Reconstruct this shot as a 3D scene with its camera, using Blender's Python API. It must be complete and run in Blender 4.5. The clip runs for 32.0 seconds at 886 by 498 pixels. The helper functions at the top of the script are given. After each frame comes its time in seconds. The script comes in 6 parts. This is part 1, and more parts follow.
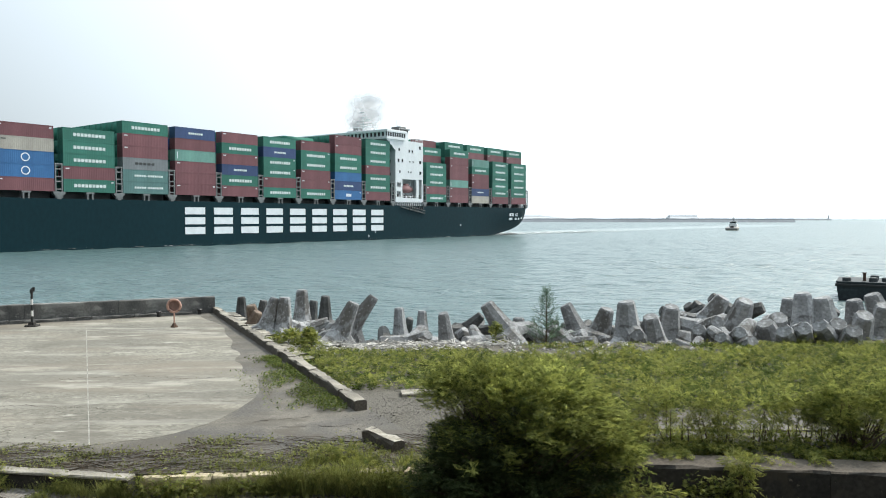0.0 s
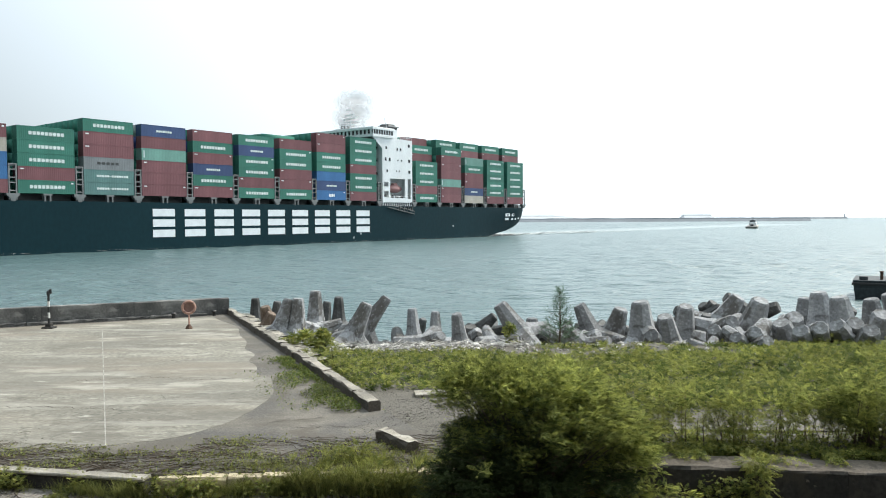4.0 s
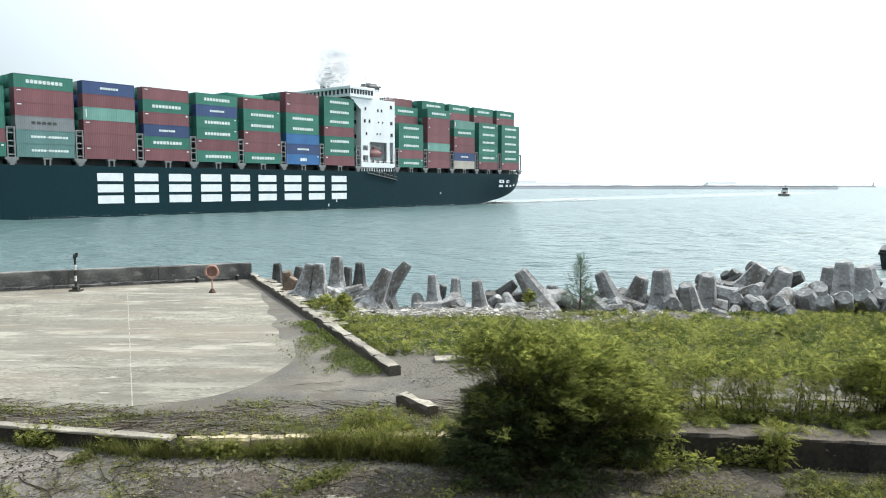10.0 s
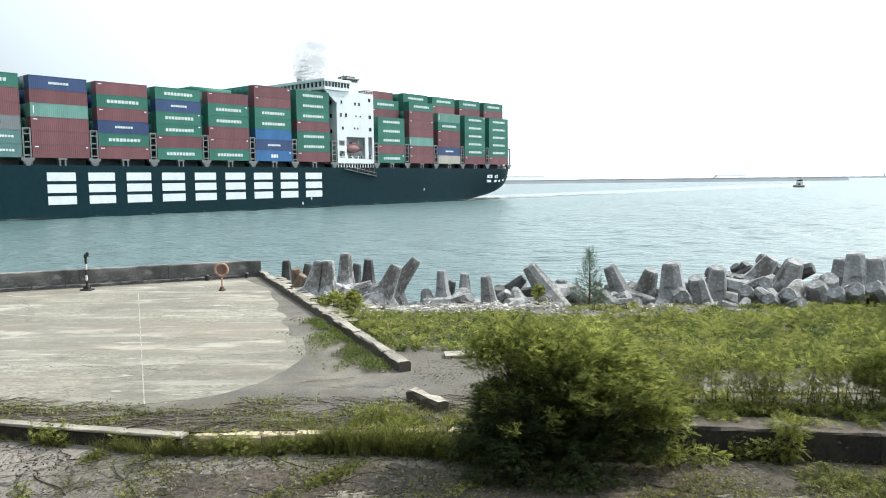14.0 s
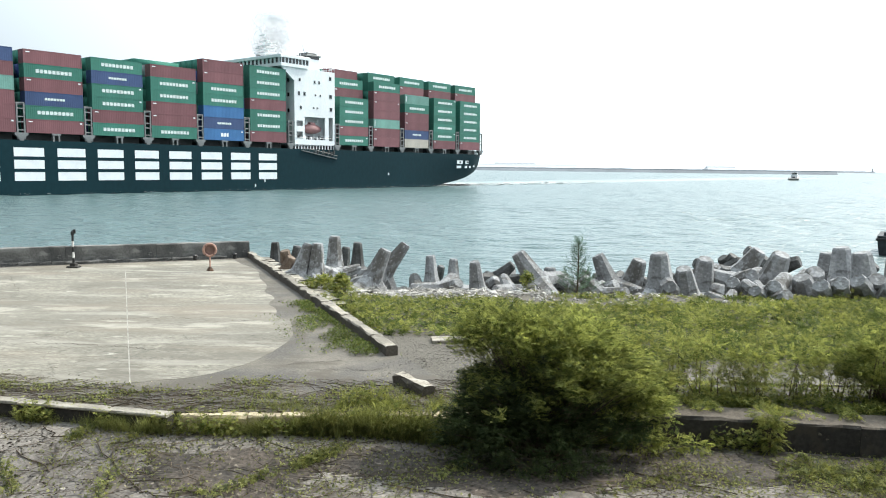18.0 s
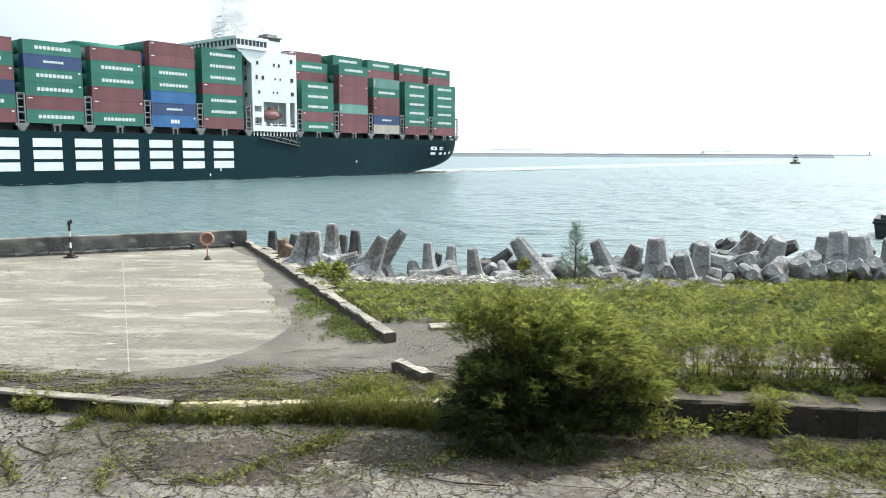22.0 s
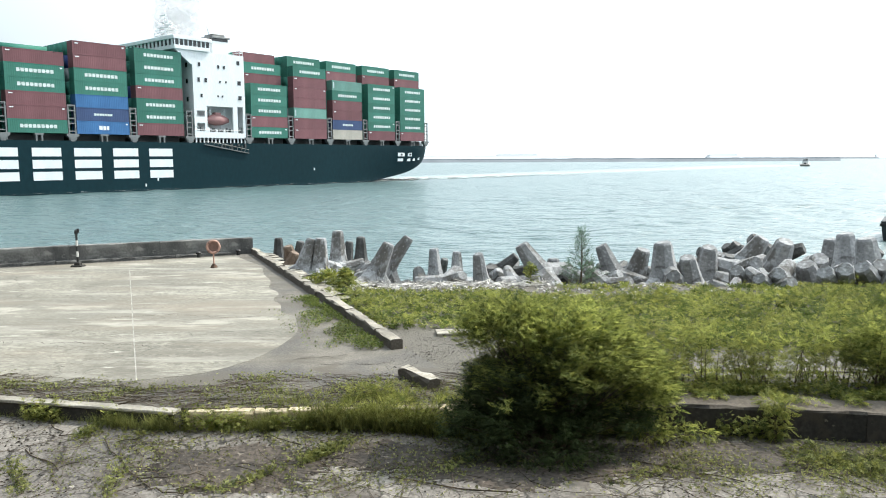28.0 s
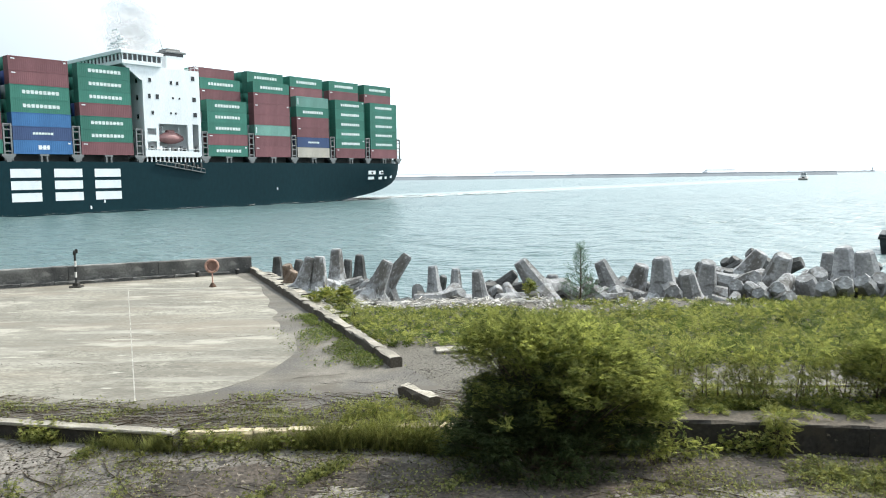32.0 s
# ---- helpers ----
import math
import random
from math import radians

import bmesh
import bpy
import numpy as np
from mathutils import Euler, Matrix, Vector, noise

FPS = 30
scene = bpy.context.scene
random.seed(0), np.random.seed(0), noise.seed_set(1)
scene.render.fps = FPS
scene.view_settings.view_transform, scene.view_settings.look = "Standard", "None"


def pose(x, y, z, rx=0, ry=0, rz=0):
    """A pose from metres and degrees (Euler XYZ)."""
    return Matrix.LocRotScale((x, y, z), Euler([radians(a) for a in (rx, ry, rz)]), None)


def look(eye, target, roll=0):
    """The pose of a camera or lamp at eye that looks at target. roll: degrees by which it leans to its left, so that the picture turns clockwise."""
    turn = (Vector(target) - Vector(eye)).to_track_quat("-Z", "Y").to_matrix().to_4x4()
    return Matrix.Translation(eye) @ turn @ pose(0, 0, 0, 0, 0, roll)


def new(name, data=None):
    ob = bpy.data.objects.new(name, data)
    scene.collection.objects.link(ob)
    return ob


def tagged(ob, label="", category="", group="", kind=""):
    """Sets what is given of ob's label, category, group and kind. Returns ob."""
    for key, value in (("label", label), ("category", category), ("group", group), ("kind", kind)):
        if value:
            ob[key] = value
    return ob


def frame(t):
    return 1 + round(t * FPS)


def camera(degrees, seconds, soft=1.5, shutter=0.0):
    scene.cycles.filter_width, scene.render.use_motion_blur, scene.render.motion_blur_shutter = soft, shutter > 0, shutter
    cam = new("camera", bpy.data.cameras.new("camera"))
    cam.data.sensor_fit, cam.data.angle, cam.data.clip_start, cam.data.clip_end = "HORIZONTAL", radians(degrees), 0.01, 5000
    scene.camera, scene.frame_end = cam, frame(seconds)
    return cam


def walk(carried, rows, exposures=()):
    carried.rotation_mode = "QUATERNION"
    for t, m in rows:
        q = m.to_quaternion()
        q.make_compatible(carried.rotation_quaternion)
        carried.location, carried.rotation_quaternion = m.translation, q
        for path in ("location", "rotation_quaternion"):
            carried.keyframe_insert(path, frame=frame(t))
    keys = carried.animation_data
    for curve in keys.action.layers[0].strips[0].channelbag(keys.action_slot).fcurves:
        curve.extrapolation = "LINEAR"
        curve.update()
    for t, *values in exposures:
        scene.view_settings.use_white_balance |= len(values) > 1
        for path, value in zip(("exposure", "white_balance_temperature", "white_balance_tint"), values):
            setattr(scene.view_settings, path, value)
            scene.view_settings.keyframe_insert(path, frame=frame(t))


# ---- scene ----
EYE_Z = 7.38
cam = camera(61.05, 32.0, soft=1.05)
# seconds, heading to the right, tilt up, lean (degrees); the camera is held in one spot
WALK = [
    (0, 1.892, -2.382, 0.044), (0.5, 1.785, -2.211, 0.166), (1, 1.538, -2.035, 0.218), (1.5, 1.471, -1.729, 0.029), (2, 1.625, -1.629, 0.276),
    (2.5, 1.661, -1.605, 0.298), (3, 1.432, -1.870, 0.275), (3.5, 1.173, -2.188, 0.110), (5.5, 0.431, -3.300, -1.374), (6, 0.053, -4.822, -0.694),
    (6.5, 1.734, -4.467, -0.602), (7, 0.635, -4.112, -0.411), (7.5, 0.326, -4.284, -0.564), (8, -0.565, -5.060, 0.043), (8.5, -0.719, -4.953, -0.499),
    (9, -0.565, -4.965, 0.001), (9.5, -0.517, -4.764, -0.112), (10, -0.674, -4.884, 0.022), (10.5, -0.740, -4.914, 0.311), (11, -0.785, -4.877, 0.174),
    (11.5, -1.298, -4.903, -0.323), (12, -1.714, -4.955, -0.426), (12.5, -1.857, -5.009, -0.833), (13, -1.733, -4.975, -0.860), (13.5, -1.557, -5.157, -0.650),
    (14, -1.331, -5.214, -0.653), (14.5, -1.165, -5.487, -0.574), (16.5, -0.887, -6.128, 0.273), (17, -0.753, -6.225, 0.493), (17.5, -0.683, -6.303, 0.527),
    (18, -0.520, -6.338, 0.722), (18.5, -0.575, -6.339, 0.397), (19, -0.429, -6.507, 0.210), (19.5, -0.298, -6.813, 0.245), (20, -0.302, -7.035, 0.292),
    (20.5, -0.216, -7.201, 0.288), (21, -0.110, -7.280, 0.280), (21.5, -0.258, -7.300, 0.183), (22, -0.322, -7.339, 0.229), (22.5, -0.117, -7.316, 0.383),
    (23, 0.000, -7.214, 0.519), (23.5, -0.040, -6.973, 0.386), (24, -0.054, -6.942, 0.363), (24.5, -0.205, -7.010, 0.095), (25, -0.204, -7.093, 0.135),
    (25.5, -0.269, -7.270, 0.004), (27.5, -0.688, -6.946, -0.193), (28, -0.763, -6.882, -0.281), (28.5, -0.769, -6.992, -0.274), (29, -0.867, -7.030, -0.379),
    (29.5, -0.862, -7.002, -0.412), (30, -0.959, -6.734, -0.464), (30.5, -1.082, -6.370, -0.489), (31, -1.055, -6.108, -0.690), (31.5, -0.714, -5.698, -0.885),
    (32, -0.658, -5.572, -0.796),
]


def held(heading, tilt, lean):
    m = Euler((radians(90 + tilt), 0, radians(-heading))).to_matrix().to_4x4()
    return Matrix.Translation((0, 0, EYE_Z)) @ m @ pose(0, 0, 0, 0, 0, lean)


walk(cam, [(t, held(a, b, c)) for t, a, b, c in WALK], exposures=[(0, -0.40), (3, -0.38), (7, -0.20), (13, -0.08), (20, -0.04), (28, 0.03), (32, -0.02)])

# ---- light ----
SUN_AZ, SUN_EL = 56.0, 50.0
world = bpy.data.worlds.new("sky")
scene.world = world
world.use_nodes = True
wn = world.node_tree.nodes
wl = world.node_tree.links
sky = wn.new("ShaderNodeTexSky")
sky.sky_type = "NISHITA"
sky.sun_disc = False
sky.sun_elevation, sky.sun_rotation = radians(SUN_EL), radians(SUN_AZ)
sky.altitude, sky.air_density, sky.dust_density, sky.ozone_density = 0, 1.0, 4.0, 1.0
veil = wn.new("ShaderNodeMix")
veil.data_type = "RGBA"
veil.inputs[0].default_value = 0.65
wl.new(sky.outputs[0], veil.inputs[6])
# the haze is brighter towards the sun
SUN_DIR = (math.sin(radians(SUN_AZ)) * math.cos(radians(SUN_EL)), math.cos(radians(SUN_AZ)) * math.cos(radians(SUN_EL)), math.sin(radians(SUN_EL)))
wco, near_sun, half, gain, haze = wn.new("ShaderNodeTexCoord"), wn.new("ShaderNodeVectorMath"), wn.new("ShaderNodeMath"), wn.new("ShaderNodeMath"), wn.new("ShaderNodeMix")
near_sun.operation, half.operation, gain.operation = "DOT_PRODUCT", "POWER", "MULTIPLY_ADD"
near_sun.inputs[1].default_value = SUN_DIR
half.use_clamp = True
half.inputs[1].default_value = 0.8
gain.inputs[1].default_value, gain.inputs[2].default_value = 3.0, 0.46
wl.new(wco.outputs["Generated"], near_sun.inputs[0])
wl.new(near_sun.outputs["Value"], half.inputs[0])
wl.new(half.outputs[0], gain.inputs[0])
haze.data_type, haze.blend_type = "RGBA", "MULTIPLY"
haze.inputs[0].default_value = 1.0
haze.inputs[6].default_value = (10.4, 11.8, 12.6, 1)
wl.new(gain.outputs[0], haze.inputs[7])
wl.new(haze.outputs[2], veil.inputs[7])
wl.new(veil.outputs[2], wn["Background"].inputs[0])
wn["Background"].inputs[1].default_value = 0.10
sun = new("sun", bpy.data.lights.new("sun", "SUN"))
sun.data.energy, sun.data.angle, sun.data.color = 5.0, radians(1.0), (1.0, 0.94, 0.83)
sun.matrix_world = look((0, 0, 0), tuple(-c for c in SUN_DIR))

# ---- materials ----
def material(name, color, rough=0.7, metal=0.0, spread=0.25, scale=3.0, fine=40.0, bump=0.2, depth=0.01, second=None, stretch=(1, 1, 1), island=0.0, piece=0.0, spec=0.5):
    """A surface with two scales of variation: broad patches between color and second, fine grain and relief."""
    m = bpy.data.materials.new(name)
    m.use_nodes = True
    n, k = m.node_tree.nodes, m.node_tree.links
    b = n["Principled BSDF"]
    b.inputs["Roughness"].default_value, b.inputs["Metallic"].default_value = rough, metal
    b.inputs["Specular IOR Level"].default_value = spec
    co = n.new("ShaderNodeTexCoord")
    mp = n.new("ShaderNodeMapping")
    mp.inputs["Scale"].default_value = stretch
    k.new(co.outputs["Object"], mp.inputs[0])
    broad, grain = n.new("ShaderNodeTexNoise"), n.new("ShaderNodeTexNoise")
    for node, s, det in ((broad, scale, 9), (grain, fine, 5)):
        node.inputs["Scale"].default_value, node.inputs["Detail"].default_value = s, det
        k.new(mp.outputs[0], node.inputs["Vector"])
    second = second or tuple(c * (1 - spread) for c in color)
    ramp = n.new("ShaderNodeValToRGB")
    ramp.color_ramp.elements[0].position, ramp.color_ramp.elements[1].position = 0.35, 0.65
    ramp.color_ramp.elements[0].color, ramp.color_ramp.elements[1].color = (*second, 1), (*color, 1)
    k.new(broad.outputs[0], ramp.inputs[0])
    hue = n.new("ShaderNodeHueSaturation")
    k.new(ramp.outputs[0], hue.inputs["Color"])
    amount = n.new("ShaderNodeMapRange")
    amount.inputs["From Min"].default_value, amount.inputs["From Max"].default_value = 0.3, 0.7
    amount.inputs["To Min"].default_value, amount.inputs["To Max"].default_value = 1 - spread * 0.75, 1 + spread * 0.75
    k.new(grain.outputs[0], amount.inputs["Value"])
    value = amount.outputs[0]
    for on, source in ((island, "ShaderNodeNewGeometry"), (piece, "ShaderNodeObjectInfo")):
        if on:
            g = n.new(source)
            r = n.new("ShaderNodeMapRange")
            r.inputs["To Min"].default_value, r.inputs["To Max"].default_value = 1 - on, 1 + on
            k.new(g.outputs["Random Per Island" if source.endswith("Geometry") else "Random"], r.inputs["Value"])
            mul = n.new("ShaderNodeMath")
            mul.operation = "MULTIPLY"
            k.new(value, mul.inputs[0])
            k.new(r.outputs[0], mul.inputs[1])
            value = mul.outputs[0]
    k.new(value, hue.inputs["Value"])
    k.new(hue.outputs[0], b.inputs["Base Color"])
    if bump:
        bp = n.new("ShaderNodeBump")
        bp.inputs["Strength"].default_value, bp.inputs["Distance"].default_value = bump, depth
        k.new(grain.outputs[0], bp.inputs["Height"])
        k.new(bp.outputs[0], b.inputs["Normal"])
    return m


def leafy(name, color, second, through_light=0.35):
    """Foliage: each leaf spray has its own green, and light passes through it."""
    m = bpy.data.materials.new(name)
    m.use_nodes = True
    n, k = m.node_tree.nodes, m.node_tree.links
    b = n["Principled BSDF"]
    b.inputs["Roughness"].default_value = 0.7
    b.inputs["Specular IOR Level"].default_value = 0.10
    g = n.new("ShaderNodeNewGeometry")
    ramp = n.new("ShaderNodeValToRGB")
    ramp.color_ramp.elements[0].color, ramp.color_ramp.elements[1].color = (*second, 1), (*color, 1)
    k.new(g.outputs["Random Per Island"], ramp.inputs[0])
    co, no = n.new("ShaderNodeTexCoord"), n.new("ShaderNodeTexNoise")
    no.inputs["Scale"].default_value = 0.8
    k.new(co.outputs["Object"], no.inputs["Vector"])
    hue, rng = n.new("ShaderNodeHueSaturation"), n.new("ShaderNodeMapRange")
    rng.inputs["From Min"].default_value, rng.inputs["From Max"].default_value = 0.3, 0.7
    rng.inputs["To Min"].default_value, rng.inputs["To Max"].default_value = 0.7, 1.35
    k.new(no.outputs[0], rng.inputs["Value"])
    k.new(rng.outputs[0], hue.inputs["Value"])
    k.new(ramp.outputs[0], hue.inputs["Color"])
    k.new(hue.outputs[0], b.inputs["Base Color"])
    tr, mix = n.new("ShaderNodeBsdfTranslucent"), n.new("ShaderNodeMixShader")
    glow = n.new("ShaderNodeMixRGB")
    glow.blend_type, glow.inputs[0].default_value = "MULTIPLY", 1.0
    glow.inputs[2].default_value = (1.5, 1.45, 1.05, 1)
    k.new(hue.outputs[0], glow.inputs[1])
    k.new(glow.outputs[0], tr.inputs["Color"])
    mix.inputs[0].default_value = through_light
    k.new(b.outputs[0], mix.inputs[1])
    k.new(tr.outputs[0], mix.inputs[2])
    k.new(mix.outputs[0], n["Material Output"].inputs[0])
    return m


def painted(name, color, rough=0.5):
    return material(name, color, rough, 0.0, 0.22, 0.35, 9.0, 0.05, 0.01, stretch=(1, 1, 0.35), piece=0.12, spec=0.22)


# The container paints are lifted and greyed to carry distance haze
GREEN = painted("green_container_paint", (0.050, 0.186, 0.142))
RED = painted("brown_red_container_paint", (0.202, 0.090, 0.099))
BLUE = painted("blue_container_paint", (0.052, 0.155, 0.34))
NAVY = painted("navy_container_paint", (0.055, 0.088, 0.19))
TEAL = painted("pale_teal_container_paint", (0.16, 0.32, 0.275))
GREY = painted("grey_container_paint", (0.24, 0.26, 0.27))
CREAM = painted("cream_container_paint", (0.42, 0.39, 0.34))
SLATE = painted("grey_green_container_paint", (0.11, 0.21, 0.20))
WHITE = material("white_ship_paint", (0.76, 0.79, 0.80), 0.45, 0, 0.10, 0.25, 6, 0.03, 0.01, stretch=(1, 1, 0.3))
MARK = material("white_marking_paint", (0.77, 0.81, 0.83), 0.5, 0, 0.10, 0.5, 8, 0.0)
FADED = material("dulled_white_marking_paint", (0.66, 0.74, 0.72), 0.6, 0, 0.2, 0.8, 8, 0.0)
HULL = material("dark_green_hull_paint", (0.006, 0.028, 0.036), 0.5, 0, 0.16, 0.06, 2.0, 0.04, 0.03, stretch=(0.6, 1, 0.35), spec=0.10)
DECK = material("dull_deck_paint", (0.05, 0.055, 0.055), 0.7, 0, 0.3, 0.4, 8)
STEEL = material("grey_lashing_steel", (0.20, 0.21, 0.21), 0.55, 0.2, 0.25, 0.6, 12)
DARK = material("dark_opening", (0.012, 0.014, 0.016), 0.5, 0, 0.3, 1, 10)
GLASSY = material("dark_window_glass", (0.01, 0.013, 0.016), 0.08, 0, 0.2, 1, 10, 0.0)
ORANGE = material("orange_lifeboat_shell", (0.30, 0.145, 0.14), 0.4, 0, 0.15, 1.0, 8, 0.03)
BUOY = material("faded_orange_foam", (0.50, 0.29, 0.225), 0.6, 0, 0.25, 9, 60)
BACKING = material("weathered_orange_board", (0.27, 0.165, 0.135), 0.8, 0, 0.3, 6, 60)
BLACKP = material("black_post_paint", (0.02, 0.02, 0.02), 0.5, 0, 0.3, 5, 60)
WHITEP = material("weathered_white_post_paint", (0.72, 0.71, 0.68), 0.55, 0, 0.25, 6, 60)
RUST = material("rusty_steel", (0.11, 0.065, 0.042), 0.8, 0.3, 0.4, 6, 60)
RUBBER = material("black_weathered_rubber", (0.048, 0.058, 0.063), 0.75, 0, 0.4, 3, 40)
CONCRETE = material("pale_worn_concrete", (0.222, 0.209, 0.170), 0.85, 0, 0.62, 0.42, 13, 0.6, 0.008, second=(0.140, 0.131, 0.106), stretch=(0.6, 1.1, 1))
LINEP = material("faded_line_paint", (0.33, 0.318, 0.28), 0.8, 0, 0.4, 1.6, 20, 0.2, second=(0.17, 0.16, 0.14))
ASPHALT = material("grey_worn_yard_surface", (0.146, 0.132, 0.109), 0.9, 0, 0.7, 0.7, 24, 0.7, 0.015, second=(0.082, 0.076, 0.068))
ROADTOP = material("cracked_bare_road_surface", (0.208, 0.190, 0.167), 0.9, 0, 0.55, 0.5, 16, 0.6, 0.01, second=(0.11, 0.10, 0.09))


def add_cracks(m, scale, width, dark):
    """Thin dark cracks between uneven plates."""
    n, k = m.node_tree.nodes, m.node_tree.links
    b = n["Principled BSDF"]
    old = b.inputs["Base Color"].links[0].from_socket
    co, wob, add = n.new("ShaderNodeTexCoord"), n.new("ShaderNodeTexNoise"), n.new("ShaderNodeMixRGB")
    wob.inputs["Scale"].default_value, wob.inputs["Detail"].default_value = scale * 2.2, 4
    k.new(co.outputs["Object"], wob.inputs["Vector"])
    add.blend_type, add.inputs[0].default_value = "LINEAR_LIGHT", 0.28 / scale
    k.new(co.outputs["Object"], add.inputs[1])
    k.new(wob.outputs["Color"], add.inputs[2])
    vo = n.new("ShaderNodeTexVoronoi")
    vo.feature, vo.inputs["Scale"].default_value = "DISTANCE_TO_EDGE", scale
    k.new(add.outputs[0], vo.inputs["Vector"])
    rg, mix = n.new("ShaderNodeMapRange"), n.new("ShaderNodeMixRGB")
    rg.inputs["From Max"].default_value, rg.inputs["To Min"].default_value = width, dark
    k.new(vo.outputs["Distance"], rg.inputs["Value"])
    mix.blend_type, mix.inputs[0].default_value = "MULTIPLY", 1.0
    k.new(old, mix.inputs[1])
    k.new(rg.outputs[0], mix.inputs[2])
    k.new(mix.outputs[0], b.inputs["Base Color"])


add_cracks(ROADTOP, 0.7, 0.030, 0.14)
add_cracks(ROADTOP, 1.9, 0.030, 0.42)
add_cracks(CONCRETE, 0.16, 0.004, 0.55)


def add_patches(m, scale, stretch, low, high, color, detail=6.0, shift=0.0, amount=0.85):
    """Irregular worn or stained patches of another colour."""
    n, k = m.node_tree.nodes, m.node_tree.links
    b = n["Principled BSDF"]
    old = b.inputs["Base Color"].links[0].from_socket
    co, mp, no = n.new("ShaderNodeTexCoord"), n.new("ShaderNodeMapping"), n.new("ShaderNodeTexNoise")
    mp.inputs["Scale"].default_value, mp.inputs["Location"].default_value = stretch, (shift, shift, shift)
    no.inputs["Scale"].default_value, no.inputs["Detail"].default_value, no.inputs["Roughness"].default_value = scale, detail, 0.62
    k.new(co.outputs["Object"], mp.inputs[0])
    k.new(mp.outputs[0], no.inputs["Vector"])
    rg, mix = n.new("ShaderNodeMapRange"), n.new("ShaderNodeMixRGB")
    rg.inputs["From Min"].default_value, rg.inputs["From Max"].default_value, rg.inputs["To Max"].default_value = low, high, amount
    k.new(no.outputs[0], rg.inputs["Value"])
    k.new(rg.outputs[0], mix.inputs[0])
    k.new(old, mix.inputs[1])
    mix.inputs[2].default_value = (*color, 1)
    k.new(mix.outputs[0], b.inputs["Base Color"])


add_patches(CONCRETE, 0.13, (1, 1, 1), 0.47, 0.62, (0.158, 0.148, 0.122), 4, 31.0, 0.6)
add_patches(CONCRETE, 0.5, (0.5, 1.3, 1), 0.545, 0.60, (0.33, 0.312, 0.262), 9, 3.0, 0.8)
add_patches(CONCRETE, 1.3, (0.35, 1.2, 1), 0.54, 0.60, (0.145, 0.133, 0.106), 7, 17.0, 0.6)
add_patches(CONCRETE, 0.35, (0.7, 1.2, 1), 0.56, 0.62, (0.105, 0.095, 0.076), 9, 11.0, 0.65)
add_patches(CONCRETE, 1.5, (0.35, 1.6, 1), 0.63, 0.67, (0.40, 0.385, 0.335), 5, 7.0, 0.75)
add_patches(CONCRETE, 4.5, (0.5, 1.0, 1), 0.56, 0.64, (0.135, 0.122, 0.095), 6, 41.0, 0.5)
add_patches(CONCRETE, 2.2, (0.6, 1.2, 1), 0.66, 0.70, (0.055, 0.05, 0.043), 5, 21.0, 0.7)
add_patches(CONCRETE, 0.22, (0.5, 1.6, 1), 0.50, 0.66, (0.205, 0.170, 0.128), 6, 61.0, 0.5)
add_patches(CONCRETE, 0.8, (0.24, 1.2, 1), 0.55, 0.63, (0.32, 0.305, 0.262), 9, 71.0, 0.5)
add_patches(CONCRETE, 0.7, (0.22, 1.1, 1), 0.54, 0.63, (0.128, 0.118, 0.096), 9, 83.0, 0.4)
add_patches(CONCRETE, 2.6, (0.16, 1.2, 1), 0.60, 0.67, (0.090, 0.082, 0.067), 7, 91.0, 0.45)
add_patches(ROADTOP, 0.5, (1, 1, 1), 0.54, 0.62, (0.085, 0.072, 0.060), 9, 5.0, 0.75)
add_patches(ROADTOP, 5.0, (1, 1, 1), 0.66, 0.70, (0.36, 0.33, 0.28), 4, 9.0, 0.8)
add_patches(ASPHALT, 0.5, (0.5, 1.5, 1), 0.48, 0.60, (0.086, 0.075, 0.058), 8, 14.0, 0.8)
add_patches(ASPHALT, 1.1, (1, 1, 1), 0.55, 0.63, (0.078, 0.066, 0.050), 8, 4.0, 0.7)
EARTH = material("grey_gravelly_soil", (0.108, 0.098, 0.081), 0.95, 0, 0.95, 0.9, 22, 0.9, 0.03, second=(0.085, 0.077, 0.062))
ARMOUR = material("grey_weathered_armour_concrete", (0.345, 0.350, 0.352), 0.88, 0, 0.34, 0.9, 9, 0.8, 0.04, second=(0.205, 0.210, 0.215), piece=0.34)
add_patches(ARMOUR, 1.1, (1, 1, 1), 0.52, 0.60, (0.095, 0.088, 0.078), 9, 2.0, 0.85)
add_patches(ARMOUR, 3.5, (1, 1, 1), 0.57, 0.66, (0.07, 0.066, 0.062), 8, 6.0, 0.65)
add_patches(ARMOUR, 6.0, (1, 1, 1), 0.58, 0.64, (0.50, 0.505, 0.50), 6, 16.0, 0.5)
RUSTBLOCK = material("iron_stained_armour_concrete", (0.215, 0.165, 0.125), 0.9, 0, 0.45, 1.1, 10, 0.8, 0.04, second=(0.10, 0.07, 0.05), piece=0.2)
# Dark concrete for smaller far blocks and most low ones in between
DARKBLOCK = material("dark_mottled_concrete", (0.108, 0.110, 0.108), 0.7, 0, 0.40, 1.1, 9, 0.8, 0.04, second=(0.035, 0.035, 0.032), piece=0.35)
WALLC = material("dark_stained_parapet_concrete", (0.15, 0.145, 0.135), 0.9, 0, 0.35, 0.9, 14, 0.5, 0.01, second=(0.06, 0.06, 0.058), stretch=(1, 1, 0.6))
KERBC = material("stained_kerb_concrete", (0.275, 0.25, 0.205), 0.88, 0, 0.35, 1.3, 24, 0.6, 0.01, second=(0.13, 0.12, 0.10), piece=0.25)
add_patches(WALLC, 0.8, (0.6, 0.6, 2.2), 0.56, 0.66, (0.30, 0.30, 0.285), 8, 27.0, 0.5)
